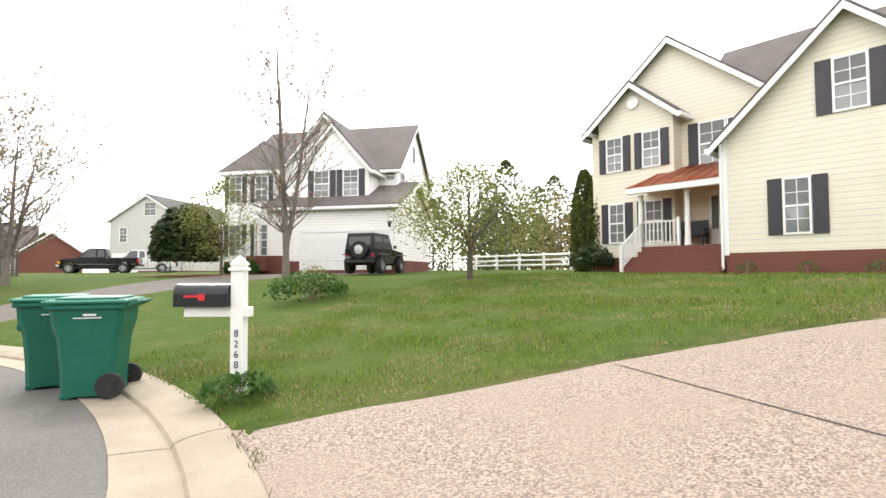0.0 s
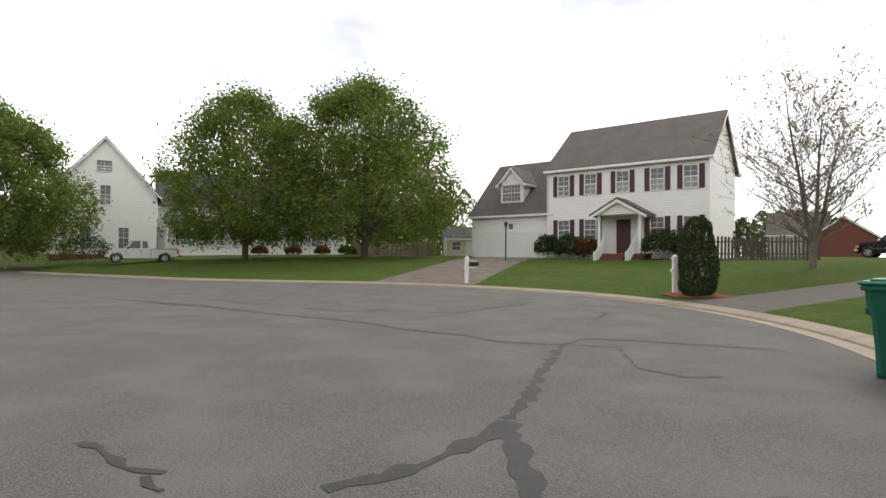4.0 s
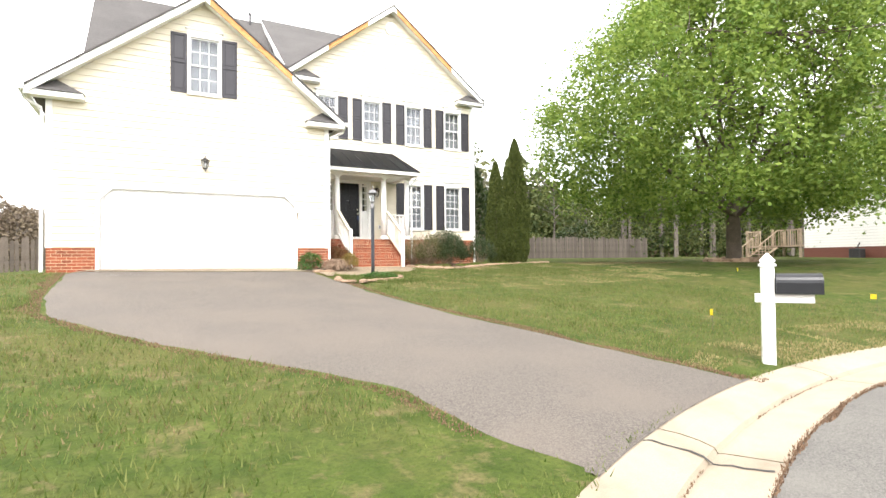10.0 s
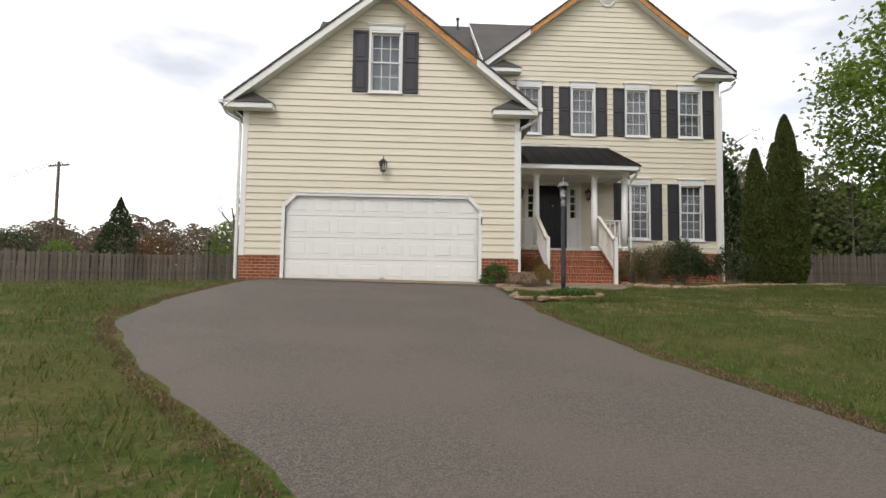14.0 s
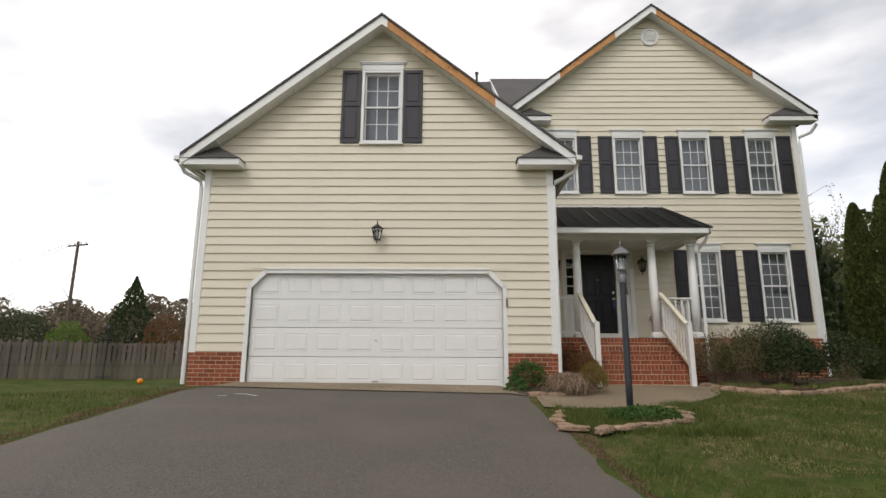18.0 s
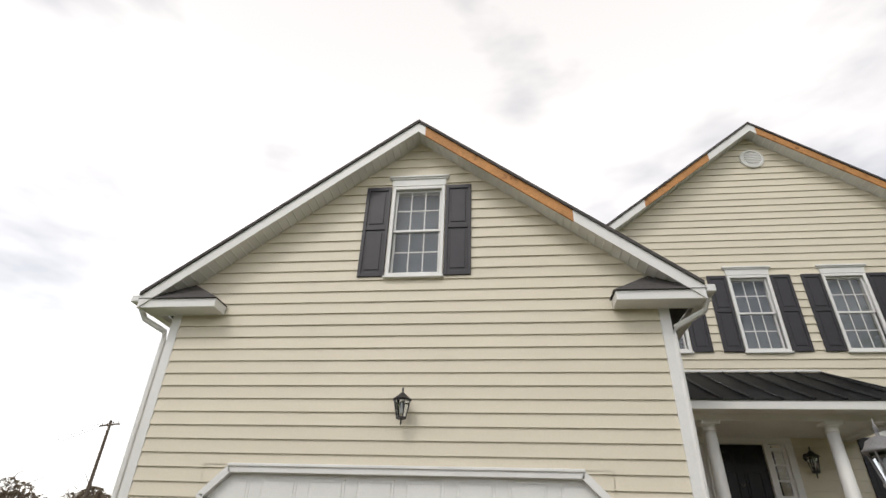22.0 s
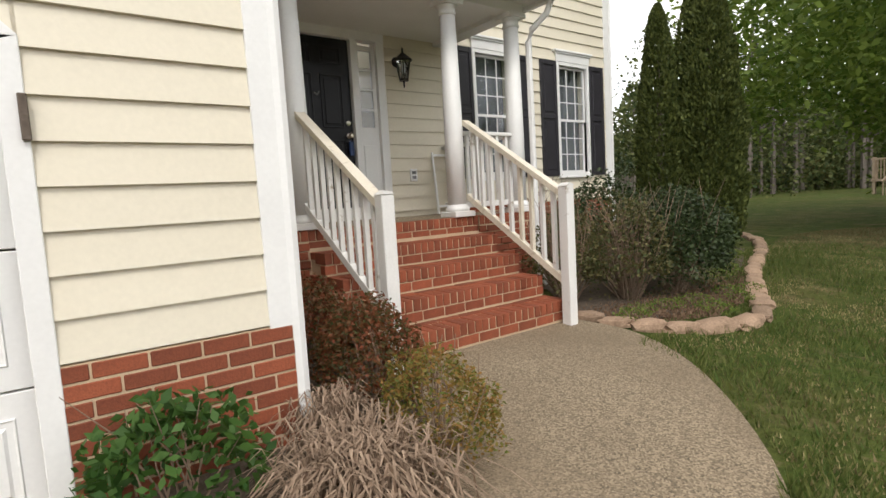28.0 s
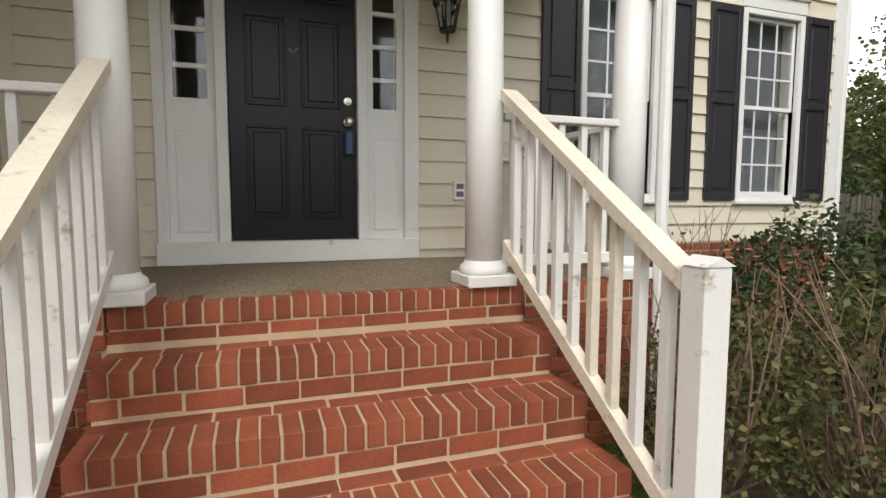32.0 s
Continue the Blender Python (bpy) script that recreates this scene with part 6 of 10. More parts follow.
def pickup(m, paint, label, wheelbase=3.19, hw=0.86, r=0.35, cabx=(-0.54, 0.80), tall=1.0, extended=True):
    """A pickup truck; x is forward, the wheels stand on z = 0."""
    v = empty("pickup_truck", m, label, "pickup truck")
    fx, rx = wheelbase / 2 + 0.05, -wheelbase / 2 + 0.05
    front, rear = fx + 0.62, rx - 0.97
    low, ar = 0.33, r + 0.09
    bottom = [(rear, 0.52), (rx - ar - 0.02, 0.45)] + side_profile([(rx, r)], ar) + [(rx + ar + 0.02, low), (fx - ar - 0.02, low)] + side_profile([(fx, r)], ar) + [(fx + ar + 0.05, 0.42), (front, 0.45)]
    cab0 = cabx[0]
    top = [(front + 0.02, 0.70), (front - 0.03, 0.83), (front - 0.12, 0.91), (fx + 0.2, 0.98), (cabx[1] + 0.25, 1.05), (cab0 - 0.02, 1.05), (cab0 - 0.05, 1.04), (rear, 1.02)]
    hull("body", bottom + top, hw, paint, v, 0.08, 0.95, "glossy dark painted body" if paint != "whitecar" else "white painted body")
    # no real cavity: a flat black slab stands for the shade inside the bed
    part("bed_liner", box(rear + 0.08, cab0 - 0.12, -hw + 0.10, hw - 0.10, 1.0, 1.046), "blackplastic", v, "flat black slab standing for the shaded open cargo bed")
    for s in (-1, 1):
        part("bed_rail", box(rear + 0.02, cab0 - 0.08, s * (hw - 0.05) - 0.05, s * (hw - 0.05) + 0.05, 1.03, 1.075, 0.012), "blackplastic", v)
    roof = 1.60 * tall
    cab = [(cab0, 1.04), (cabx[1] + 0.38, 1.04), (cabx[1] - 0.22, roof - 0.04), (cabx[1] - 0.36, roof), (cab0 + 0.16, roof), (cab0 + 0.06, roof - 0.05)]
    hull("cab", cab, hw - 0.03, paint, v, 0.22, 1.05)
    for s in (-1, 1):
        def pane(name, poly):
            bm = bmesh.new()
            vs = [bm.verts.new((x, s * (hw - 0.03 - 0.22 * max(0, z - 1.05) + 0.006), z)) for x, z in poly]
            bm.faces.new(vs)
            bmesh.ops.solidify(bm, geom=bm.faces[:], thickness=0.008)
            part(name, bm, "carglass", v, "dark reflective side window")
        split = cab0 + 0.57 if extended else cab0 + 0.12
        pane("door_window", [(split + 0.06, 1.10), (cabx[1] + 0.14, 1.10), (cabx[1] - 0.24, roof - 0.09), (split + 0.06, roof - 0.09)])
        if extended:
            pane("rear_window", [(cab0 + 0.12, 1.14), (split - 0.06, 1.10), (split - 0.06, roof - 0.10), (cab0 + 0.17, roof - 0.11)])
        part("door_gap", box(split - 0.006, split + 0.006, s * (hw + 0.001) - 0.003, s * (hw + 0.001) + 0.003, 0.45, 1.03), "blackplastic", v)
        part("door_gap", box(cabx[1] + 0.22, cabx[1] + 0.232, s * (hw + 0.001) - 0.003, s * (hw + 0.001) + 0.003, 0.45, 1.02), "blackplastic", v)
        part("bed_gap", box(cab0 - 0.075, cab0 - 0.045, s * (hw + 0.001) - 0.004, s * (hw + 0.001) + 0.004, 0.42, 1.04), "blackplastic", v)
        part("side_strip", box(rear + 0.1, front - 0.35, s * (hw + 0.002) - 0.005, s * (hw + 0.002) + 0.005, 0.605, 0.622), "chrome", v, "thin bright side moulding")
        part("door_handle", box(split + 0.05, split + 0.2, s * (hw + 0.008) - 0.012, s * (hw + 0.008) + 0.012, 0.91, 0.945, 0.006), "blackplastic", v)
        mir = bmesh.new()
        add_box(mir, cabx[1] + 0.08, cabx[1] + 0.18, s * (hw + 0.12) - 0.08, s * (hw + 0.12) + 0.08, 1.02, 1.20, 0.025)
        add_box(mir, cabx[1] + 0.10, cabx[1] + 0.16, s * (hw + 0.02) - 0.05, s * (hw + 0.02) + 0.05, 1.02, 1.07)
        part("mirror", mir, "blackplastic", v, "black door mirror")
        for ax in (fx, rx):
            fl = bmesh.new()
            ang = [math.pi * k / 14 for k in range(15)]
            rows = [[fl.verts.new((ax + rr * math.cos(q), s * (hw + 0.02), r + rr * math.sin(q))) for rr in (ar, ar + 0.055)] for q in ang]
            for q0, q1 in zip(rows, rows[1:]):
                fl.faces.new((q0[0], q1[0], q1[1], q0[1]))
            bmesh.ops.solidify(fl, geom=fl.faces[:], thickness=0.03)
            part("arch_flare", fl, paint, v)
            wheel(v, ax, s * (hw - 0.10), r, 0.23, s)
        part("headlight", box(front - 0.10, front + 0.03, s * (hw - 0.18) - 0.14, s * (hw - 0.18) + 0.14, 0.66, 0.81, 0.02), "lens", v, "clear headlight")
        part("turn_signal", box(front - 0.16, front + 0.012, s * (hw - 0.02) - 0.025, s * (hw - 0.02) + 0.028, 0.64, 0.82, 0.015), "amber", v, "amber corner light")
        part("tail_light", box(rear - 0.012, rear + 0.12, s * (hw - 0.03) - 0.04, s * (hw - 0.03) + 0.04, 0.72, 0.98, 0.012), "redlens", v, "red tail light")
        part("mudflap", box(rx - ar - 0.07, rx - ar - 0.05, s * (hw - 0.12) - 0.1, s * (hw - 0.12) + 0.1, 0.18, 0.46), "blackplastic", v)
    part("front_bumper", box(front - 0.12, front + 0.10, -hw - 0.005, hw + 0.005, 0.42, 0.60, 0.035), "chrome", v, "chrome front bumper")
    part("bumper_skirt", box(front - 0.14, front + 0.06, -hw + 0.05, hw - 0.05, 0.30, 0.42, 0.02), "blackplastic", v)
    part("grille", box(front - 0.05, front + 0.022, -0.5, 0.5, 0.62, 0.82, 0.015), "blackplastic", v)
    part("rear_bumper", box(rear - 0.16, rear - 0.005, -hw + 0.05, hw - 0.05, 0.46, 0.62, 0.02), "blackplastic", v)
    ws = bmesh.new()
    c = [(cabx[1] + 0.36, 1.07), (cabx[1] - 0.20, roof - 0.06)]
    k0, k1 = hw - 0.11, hw - 0.11 - 0.22 * 0.5
    vs = [ws.verts.new(p) for p in ((c[0][0] + 0.012, -k0, c[0][1]), (c[0][0] + 0.012, k0, c[0][1]), (c[1][0] + 0.012, k1, c[1][1]), (c[1][0] + 0.012, -k1, c[1][1]))]
    ws.faces.new(vs)
    bmesh.ops.solidify(ws, geom=ws.faces[:], thickness=0.01)
    part("windscreen", ws, "carglass", v, "sloping windscreen")
    rw = bmesh.new()
    vs = [rw.verts.new(p) for p in ((cab0 - 0.008, -k0 + 0.1, 1.12), (cab0 - 0.008, k0 - 0.1, 1.12), (cab0 + 0.055, k1 - 0.1, roof - 0.12), (cab0 + 0.055, -k1 + 0.1, roof - 0.12))]
    rw.faces.new(vs)
    bmesh.ops.solidify(rw, geom=rw.faces[:], thickness=0.006)
    part("back_window", rw, "carglass", v)
    part("underside", box(rear + 0.3, front - 0.3, -hw + 0.15, hw - 0.15, 0.28, 0.40), "blackplastic", v)
    return v


def sedan(m, paint, label, L=4.5, hw=0.87, r=0.32, roof=1.38, kind="car"):
    v = empty(kind, m, label, "car")
    fx, rx, ar = L * 0.29, -L * 0.29, r + 0.06
    f, b = L / 2, -L / 2
    bottom = [(b, 0.42), (rx - ar - 0.02, 0.3)] + side_profile([(rx, r)], ar) + [(rx + ar + 0.02, 0.22), (fx - ar - 0.02, 0.22)] + side_profile([(fx, r)], ar) + [(fx + ar + 0.02, 0.28), (f, 0.40)]
    top = [(f + 0.02, 0.58), (f - 0.25, 0.72), (f - 1.2, 0.88), (b + 0.75, 0.94), (b + 0.1, 0.90), (b - 0.02, 0.7)]
    hull("body", bottom + top, hw, paint, v, 0.1, 0.6, "painted car body")
    hull("cabin", [(b + 0.55, 0.92), (f - 1.1, 0.86), (f - 1.95, roof - 0.03), (f - 2.3, roof), (b + 1.3, roof - 0.02)], hw - 0.08, "carglass", v, 0.35, 0.9, "dark glazed cabin")
    hull("roof_panel", [(f - 1.98, roof - 0.015), (f - 2.3, roof + 0.012), (b + 1.32, roof), (b + 1.25, roof - 0.03)], hw - 0.2, paint, v, 0.3, roof)
    for s in (-1, 1):
        for ax in (fx, rx):
            wheel(v, ax, s * (hw - 0.09), r, 0.2, s)
        part("pillar", tube([(b + 1.95, s * (hw - 0.07), 0.92), (b + 1.95, s * (hw - 0.235), roof - 0.01)], 0.03, 6), paint, v)
        part("headlight", box(f - 0.12, f + 0.025, s * 0.6 - 0.15, s * 0.6 + 0.15, 0.55, 0.66, 0.02), "lens", v)
        part("tail_light", box(b - 0.025, b + 0.05, s * 0.62 - 0.14, s * 0.62 + 0.14, 0.7, 0.84, 0.015), "redlens", v)
        part("mirror", box(f - 1.45, f - 1.33, s * (hw + 0.05) - 0.07, s * (hw + 0.05) + 0.07, 0.9, 1.02, 0.02), paint, v)
    part("underside", box(b + 0.3, f - 0.3, -hw + 0.15, hw - 0.15, 0.18, 0.4), "blackplastic", v)
    return v


def jeep(m):
    v = empty("off_road_car", m, "black boxy off-road car with soft top and spare wheel", "car")
    hw, r = 0.78, 0.38
    bottom = [(-1.75, 0.5), (-1.70, 0.45)] + side_profile([(-1.15, r)], 0.47) + [(-0.6, 0.45), (0.75, 0.45)] + side_profile([(1.25, r)], 0.47) + [(1.78, 0.5)]
    hull("body", bottom + [(1.82, 0.65), (1.80, 1.0), (0.6, 1.10), (-1.75, 1.08)], hw - 0.08, "blackcar", v, 0.0, 1, "black flat-sided body")
    hull("soft_top", [(-1.72, 1.09), (0.45, 1.10), (0.12, 1.76), (0.0, 1.79), (-1.62, 1.78)], hw - 0.08, "softtop", v, 0.12, 1.1, "black cloth soft top")
    for s in (-1, 1):
        for ax in (-1.15, 1.25):
            wheel(v, ax, s * (hw - 0.05), r, 0.25, s)
            part("fender", box(ax - 0.5, ax + 0.5, s * hw - 0.13, s * hw + 0.13, 0.84, 0.88, 0.015), "blackplastic", v)
        part("side_window", box(-0.55, 0.2, s * (hw - 0.13) - 0.012, s * (hw - 0.13) + 0.012, 1.2, 1.6), "carglass", v)
        part("rear_side_window", box(-1.55, -0.75, s * (hw - 0.13) - 0.012, s * (hw - 0.13) + 0.012, 1.2, 1.62), "carglass", v)
        part("mirror", box(0.25, 0.33, s * (hw + 0.08) - 0.07, s * (hw + 0.08) + 0.07, 1.15, 1.3, 0.015), "blackplastic", v)
        part("tail_light", box(-1.79, -1.75, s * 0.62 - 0.05, s * 0.62 + 0.05, 0.72, 0.88, 0.01), "redlens", v)
    part("windscreen", box(0.40, 0.44, -0.6, 0.6, 1.12, 1.7, 0, Matrix.Translation((0.42, 0, 1.1)) @ Matrix.Rotation(-0.45, 4, "Y") @ Matrix.Translation((-0.42, 0, -1.1))), "carglass", v)
    sp = part("spare_wheel", lathe([(0.2, -1.98), (0.36, -1.98), (0.38, -1.94), (0.38, -1.82), (0.34, -1.79)], 24, (0, -0.05, 1.05), "x"), "tyre", v, "spare wheel on the tailgate")
    part("spare_rim", lathe([(0.21, -1.96), (0.2, -1.985), (0.05, -1.99)], 14, (0, -0.05, 1.05), "x"), "chrome", sp)
    part("rear_window", box(-1.735, -1.70, -0.5, 0.5, 1.25, 1.62), "carglass", v)
    part("bumper", box(-1.9, -1.75, -0.7, 0.7, 0.48, 0.6, 0.02), "blackplastic", v)
    part("plate", box(-1.80, -1.77, 0.42, 0.68, 0.66, 0.78), "curtain", v)
    return v


pickup(pose(14.04, -16.2, STREET_Z, 0, 0, 99.2), "green", "dark green extended-cab pickup truck parked at the kerb", tall=1.03)
sedan(pose(17.85, -17.45, STREET_Z, 0, 0, 99), "bluecar", "dark coupe parked behind the pickup truck", 4.4, 0.86, 0.32, 1.5)

# chalk-white paint strokes on the driveway, a ball by the fence
for pts in (((1.41, -2.2), (1.50, -2.0), (1.62, -1.92)), ((1.65, -1.75), (1.80, -1.72), (2.04, -1.86))):
    bm, prev = bmesh.new(), None
    for x, y in pts:
        cur = [bm.verts.new((x, y + o, gz(x, y) + 0.036)) for o in (-0.03, 0.03)]
        if prev:
            bm.faces.new((prev[0], cur[0], cur[1], prev[1]))
        prev = cur
    part("paint_stroke", bm, "wornwhite", driveway, "worn white paint stroke")
bm = bmesh.new()
bmesh.ops.create_uvsphere(bm, u_segments=16, v_segments=10, radius=0.08)
ball = part("ball", bm, "amber", None, smooth=True)
ball.location = (-3.04, 3.91, gz(-3.04, 3.91) + 0.07)
tagged(ball, "small orange plastic ball lying in the grass", "ball")

# ---- plants ----
def quads(name, verts, mat, parent=None, per=4, label=""):
    """A mesh of loose quads from an (n, 4, 3) array."""
    n = len(verts)
    me = bpy.data.meshes.new(name)
    me.vertices.add(n * per)
    me.vertices.foreach_set("co", np.asarray(verts, dtype=np.float32).ravel())
    me.loops.add(n * per)
    me.loops.foreach_set("vertex_index", np.arange(n * per, dtype=np.int32))
    me.polygons.add(n)
    me.polygons.foreach_set("loop_start", np.arange(0, n * per, per, dtype=np.int32))
    me.update(calc_edges=True)
    me.materials.append(M[mat])
    ob = new(name, me)
    if parent is not None:
        ob.parent = parent
    if label:
        ob["label"] = label
    return ob


def leaf_quads(rng, centres, size, aspect=0.55, up=0.3, droop=0.0):
    """Pointed leaves round the given centres, each turned its own way."""
    n = len(centres)
    d = rng.normal(size=(n, 3))
    d[:, 2] = d[:, 2] * 0.7 - droop
    d /= np.linalg.norm(d, axis=1)[:, None]
    nrm = rng.normal(size=(n, 3))
    nrm[:, 2] += up
    s = np.cross(d, nrm)
    s /= np.linalg.norm(s, axis=1)[:, None] + 1e-9
    L = size * rng.uniform(0.6, 1.3, size=(n, 1))
    a = centres - d * L * 0.5
    b = centres + s * L * aspect * 0.5
    c = centres + d * L * 0.5
    e = centres - s * L * aspect * 0.5
    return np.stack([a, b, c, e], 1)


def clumps(rng, shell, n_clump, per, spread):
    """Points gathered in clumps; shell gives clump centres."""
    c = shell(n_clump)
    p = np.repeat(c, per, axis=0)
    return p + rng.normal(size=p.shape) * spread * rng.uniform(0.5, 1.2, size=(len(p), 1)), c


class Limbs:
    """Collects tapered branches into one mesh."""

    def __init__(self):
        self.v, self.f = [], []

    def add(self, pts, radii, seg=6):
        base = len(self.v)
        pts = [Vector(p) for p in pts]
        for i, p in enumerate(pts):
            d = (pts[min(i + 1, len(pts) - 1)] - pts[max(i - 1, 0)]).normalized()
            u = d.orthogonal().normalized()
            w2 = d.cross(u)
            for k in range(seg):
                a = 2 * math.pi * k / seg
                self.v.append(p + (u * math.cos(a) + w2 * math.sin(a)) * radii[i])
        for i in range(len(pts) - 1):
            for k in range(seg):
                a, b = base + i * seg + k, base + i * seg + (k + 1) % seg
                self.f.append((a, b, b + seg, a + seg))


def limb(rnd, p0, p1, bend=0.12, n=5):
    p0, p1 = Vector(p0), Vector(p1)
    L = (p1 - p0).length
    off = Vector((rnd.uniform(-1, 1), rnd.uniform(-1, 1), rnd.uniform(-0.3, 0.6))) * L * bend
    res = []
    for i in range(n):
        q = i / (n - 1)
        res.append(p0.lerp(p1, q) + off * math.sin(q * math.pi) + Vector((rnd.uniform(-1, 1), rnd.uniform(-1, 1), 0)) * L * 0.015)
    return res


def leafy_tree(name, x, y, z, h, r, trunk_h, trunk_r, n_clump, per, size, mat, label, seed, spread=0.45, bark="bark", group="", low=None, lean=(0.0, 0.0), taper=0.0):
    """An ovate crown of clumped leaves on ascending limbs; lean shifts the crown off the trunk, taper narrows its top."""
    rng, rnd = np.random.default_rng(seed), random.Random(seed)
    t = empty(name, pose(x, y, z), label, "tree", group)
    zc0 = trunk_h if low is None else low
    def shell(n):
        out = []
        lobes = rng.normal(size=(9, 3))
        lobes /= np.linalg.norm(lobes, axis=1)[:, None]
        while len(out) < n:
            a, u = rng.uniform(0, 2 * math.pi), rng.uniform(0, 1)
            q = zc0 + (h - zc0) * u
            prof = math.sin(math.pi * min(1, (0.12 + 0.88 * u)) ** 0.85) ** 0.6
            d = np.array([math.cos(a), math.sin(a), (u - 0.5) * 1.4])
            bump = 0.70 + 0.42 * max(0, (lobes @ d).max() - 0.3)
            k = rng.uniform(0, 1) ** 0.38
            rr = r * prof * k * bump * (1 - taper * u * u)
            if noise.noise((math.cos(a) * rr * 0.55 + seed, math.sin(a) * rr * 0.55, q * 0.5)) < -0.2:
                continue
            out.append((math.cos(a) * rr + lean[0], math.sin(a) * rr + lean[1], q))
        return np.array(out)
    pts, cen = clumps(rng, shell, n_clump, per, spread)
    wood = Limbs()
    wood.add([(0, 0, -0.2), (0.01, 0, trunk_h * 0.15), (0.03, 0.02, trunk_h * 0.6), (0, 0.05, trunk_h * 1.25), (0.05, 0, h * 0.55), (0, 0, h * 0.9)],
             [trunk_r * 1.35, trunk_r * 1.05, trunk_r * 0.95, trunk_r * 0.8, trunk_r * 0.4, trunk_r * 0.06], 10)
    for k in range(14):
        a = k * 2.4 + rnd.uniform(-0.3, 0.3)
        u = rnd.uniform(0.25, 0.95)
        zt = zc0 + (h - zc0) * u
        rr = r * 0.85 * math.sin(math.pi * min(1, 0.12 + 0.88 * u)) ** 0.6 * (1 - taper * u * u)
        z0 = trunk_h * rnd.uniform(0.75, 1.35)
        tip = Vector((math.cos(a) * rr + lean[0], math.sin(a) * rr + lean[1], zt))
        ln = limb(rnd, (0, 0, z0), tip, 0.10, 6)
        r0 = trunk_r * rnd.uniform(0.3, 0.5)
        wood.add(ln, [r0 * (1 - 0.92 * i / 5) for i in range(6)], 6)
        for j in range(5):
            p = ln[rnd.randint(2, 4)]
            e = Vector(cen[rnd.randrange(len(cen))])
            for _ in range(6):
                o = Vector(cen[rnd.randrange(len(cen))])
                if (o - p).length < (e - p).length:
                    e = o
            wood.add(limb(rnd, p, e, 0.1, 4), [r0 * 0.35, r0 * 0.25, r0 * 0.14, 0.006], 4)
    soup("trunk", wood.v, wood.f, bark, t, "grey-brown trunk and limbs", True)
    quads("crown", leaf_quads(rng, pts, size), mat, t, label="crown of small fresh leaves")
    return t


def bare_tree(name, x, y, z, h, spread, trunk_r, seed, leaf=None, n_leaf=0, size=0.06, label="", depth=5, bark="greybark", low=0.22, group=""):
    """A leafless or budding tree: forking limbs down to twigs."""
    rng, rnd = np.random.default_rng(seed), random.Random(seed)
    t = empty(name, pose(x, y, z), label, "tree", group)
    wood, tips = Limbs(), []
    def grow(p, d, L, r, k):
        n = 4
        pts, cur, dd = [p], p, d.copy()
        for i in range(n):
            dd = (dd + Vector((rnd.uniform(-1, 1), rnd.uniform(-1, 1), rnd.uniform(-0.4, 0.7))) * 0.13).normalized()
            cur = cur + dd * (L / n)
            pts.append(cur)
        wood.add(pts, [r * (1 - 0.45 * i / n) for i in range(n + 1)], 6 if k > 2 else 4)
        if k <= 1:
            tips.extend(pts[1:])
        if k == 0:
            return
        for _ in range(rnd.choice((2, 3, 3)) + (1 if k >= depth - 1 else 0)):
            q = rnd.uniform(0.35, 1.0)
            at = pts[min(n, max(1, int(q * n)))]
            side = dd.orthogonal().normalized()
            side.rotate(Matrix.Rotation(rnd.uniform(0, 6.28), 3, dd))
            ang = rnd.uniform(0.35, 0.85) * spread
            nd = (dd * math.cos(ang) + side * math.sin(ang) + Vector((0, 0, 0.18))).normalized()
            grow(at, nd, L * rnd.uniform(0.6, 0.82), r * rnd.uniform(0.42, 0.6), k - 1)
    trunk = [Vector((0, 0, -0.2)), Vector((0.02, 0, h * low * 0.5)), Vector((0, 0.03, h * low))]
    wood.add(trunk, [trunk_r * 1.3, trunk_r, trunk_r * 0.92], 10)
    grow(trunk[-1], Vector((0.02, 0, 1)), h * 0.30, trunk_r * 0.9, depth)
    for _ in range(4):
        a = rnd.uniform(0, 6.28)
        grow(Vector((0, 0, h * low * rnd.uniform(0.7, 1.25))), Vector((math.cos(a), math.sin(a), 0.75 if spread > 0.75 else 1.8)).normalized(), h * 0.24, trunk_r * 0.45, depth - 1)
    soup("trunk", wood.v, wood.f, bark, t, "bare forking limbs", True)
    if leaf and n_leaf:
        base = np.array([tips[rnd.randrange(len(tips))] for _ in range(n_leaf)])
        quads("crown", leaf_quads(rng, base + rng.normal(size=base.shape) * 0.10, size), leaf, t, label="sparse opening buds")
    return t


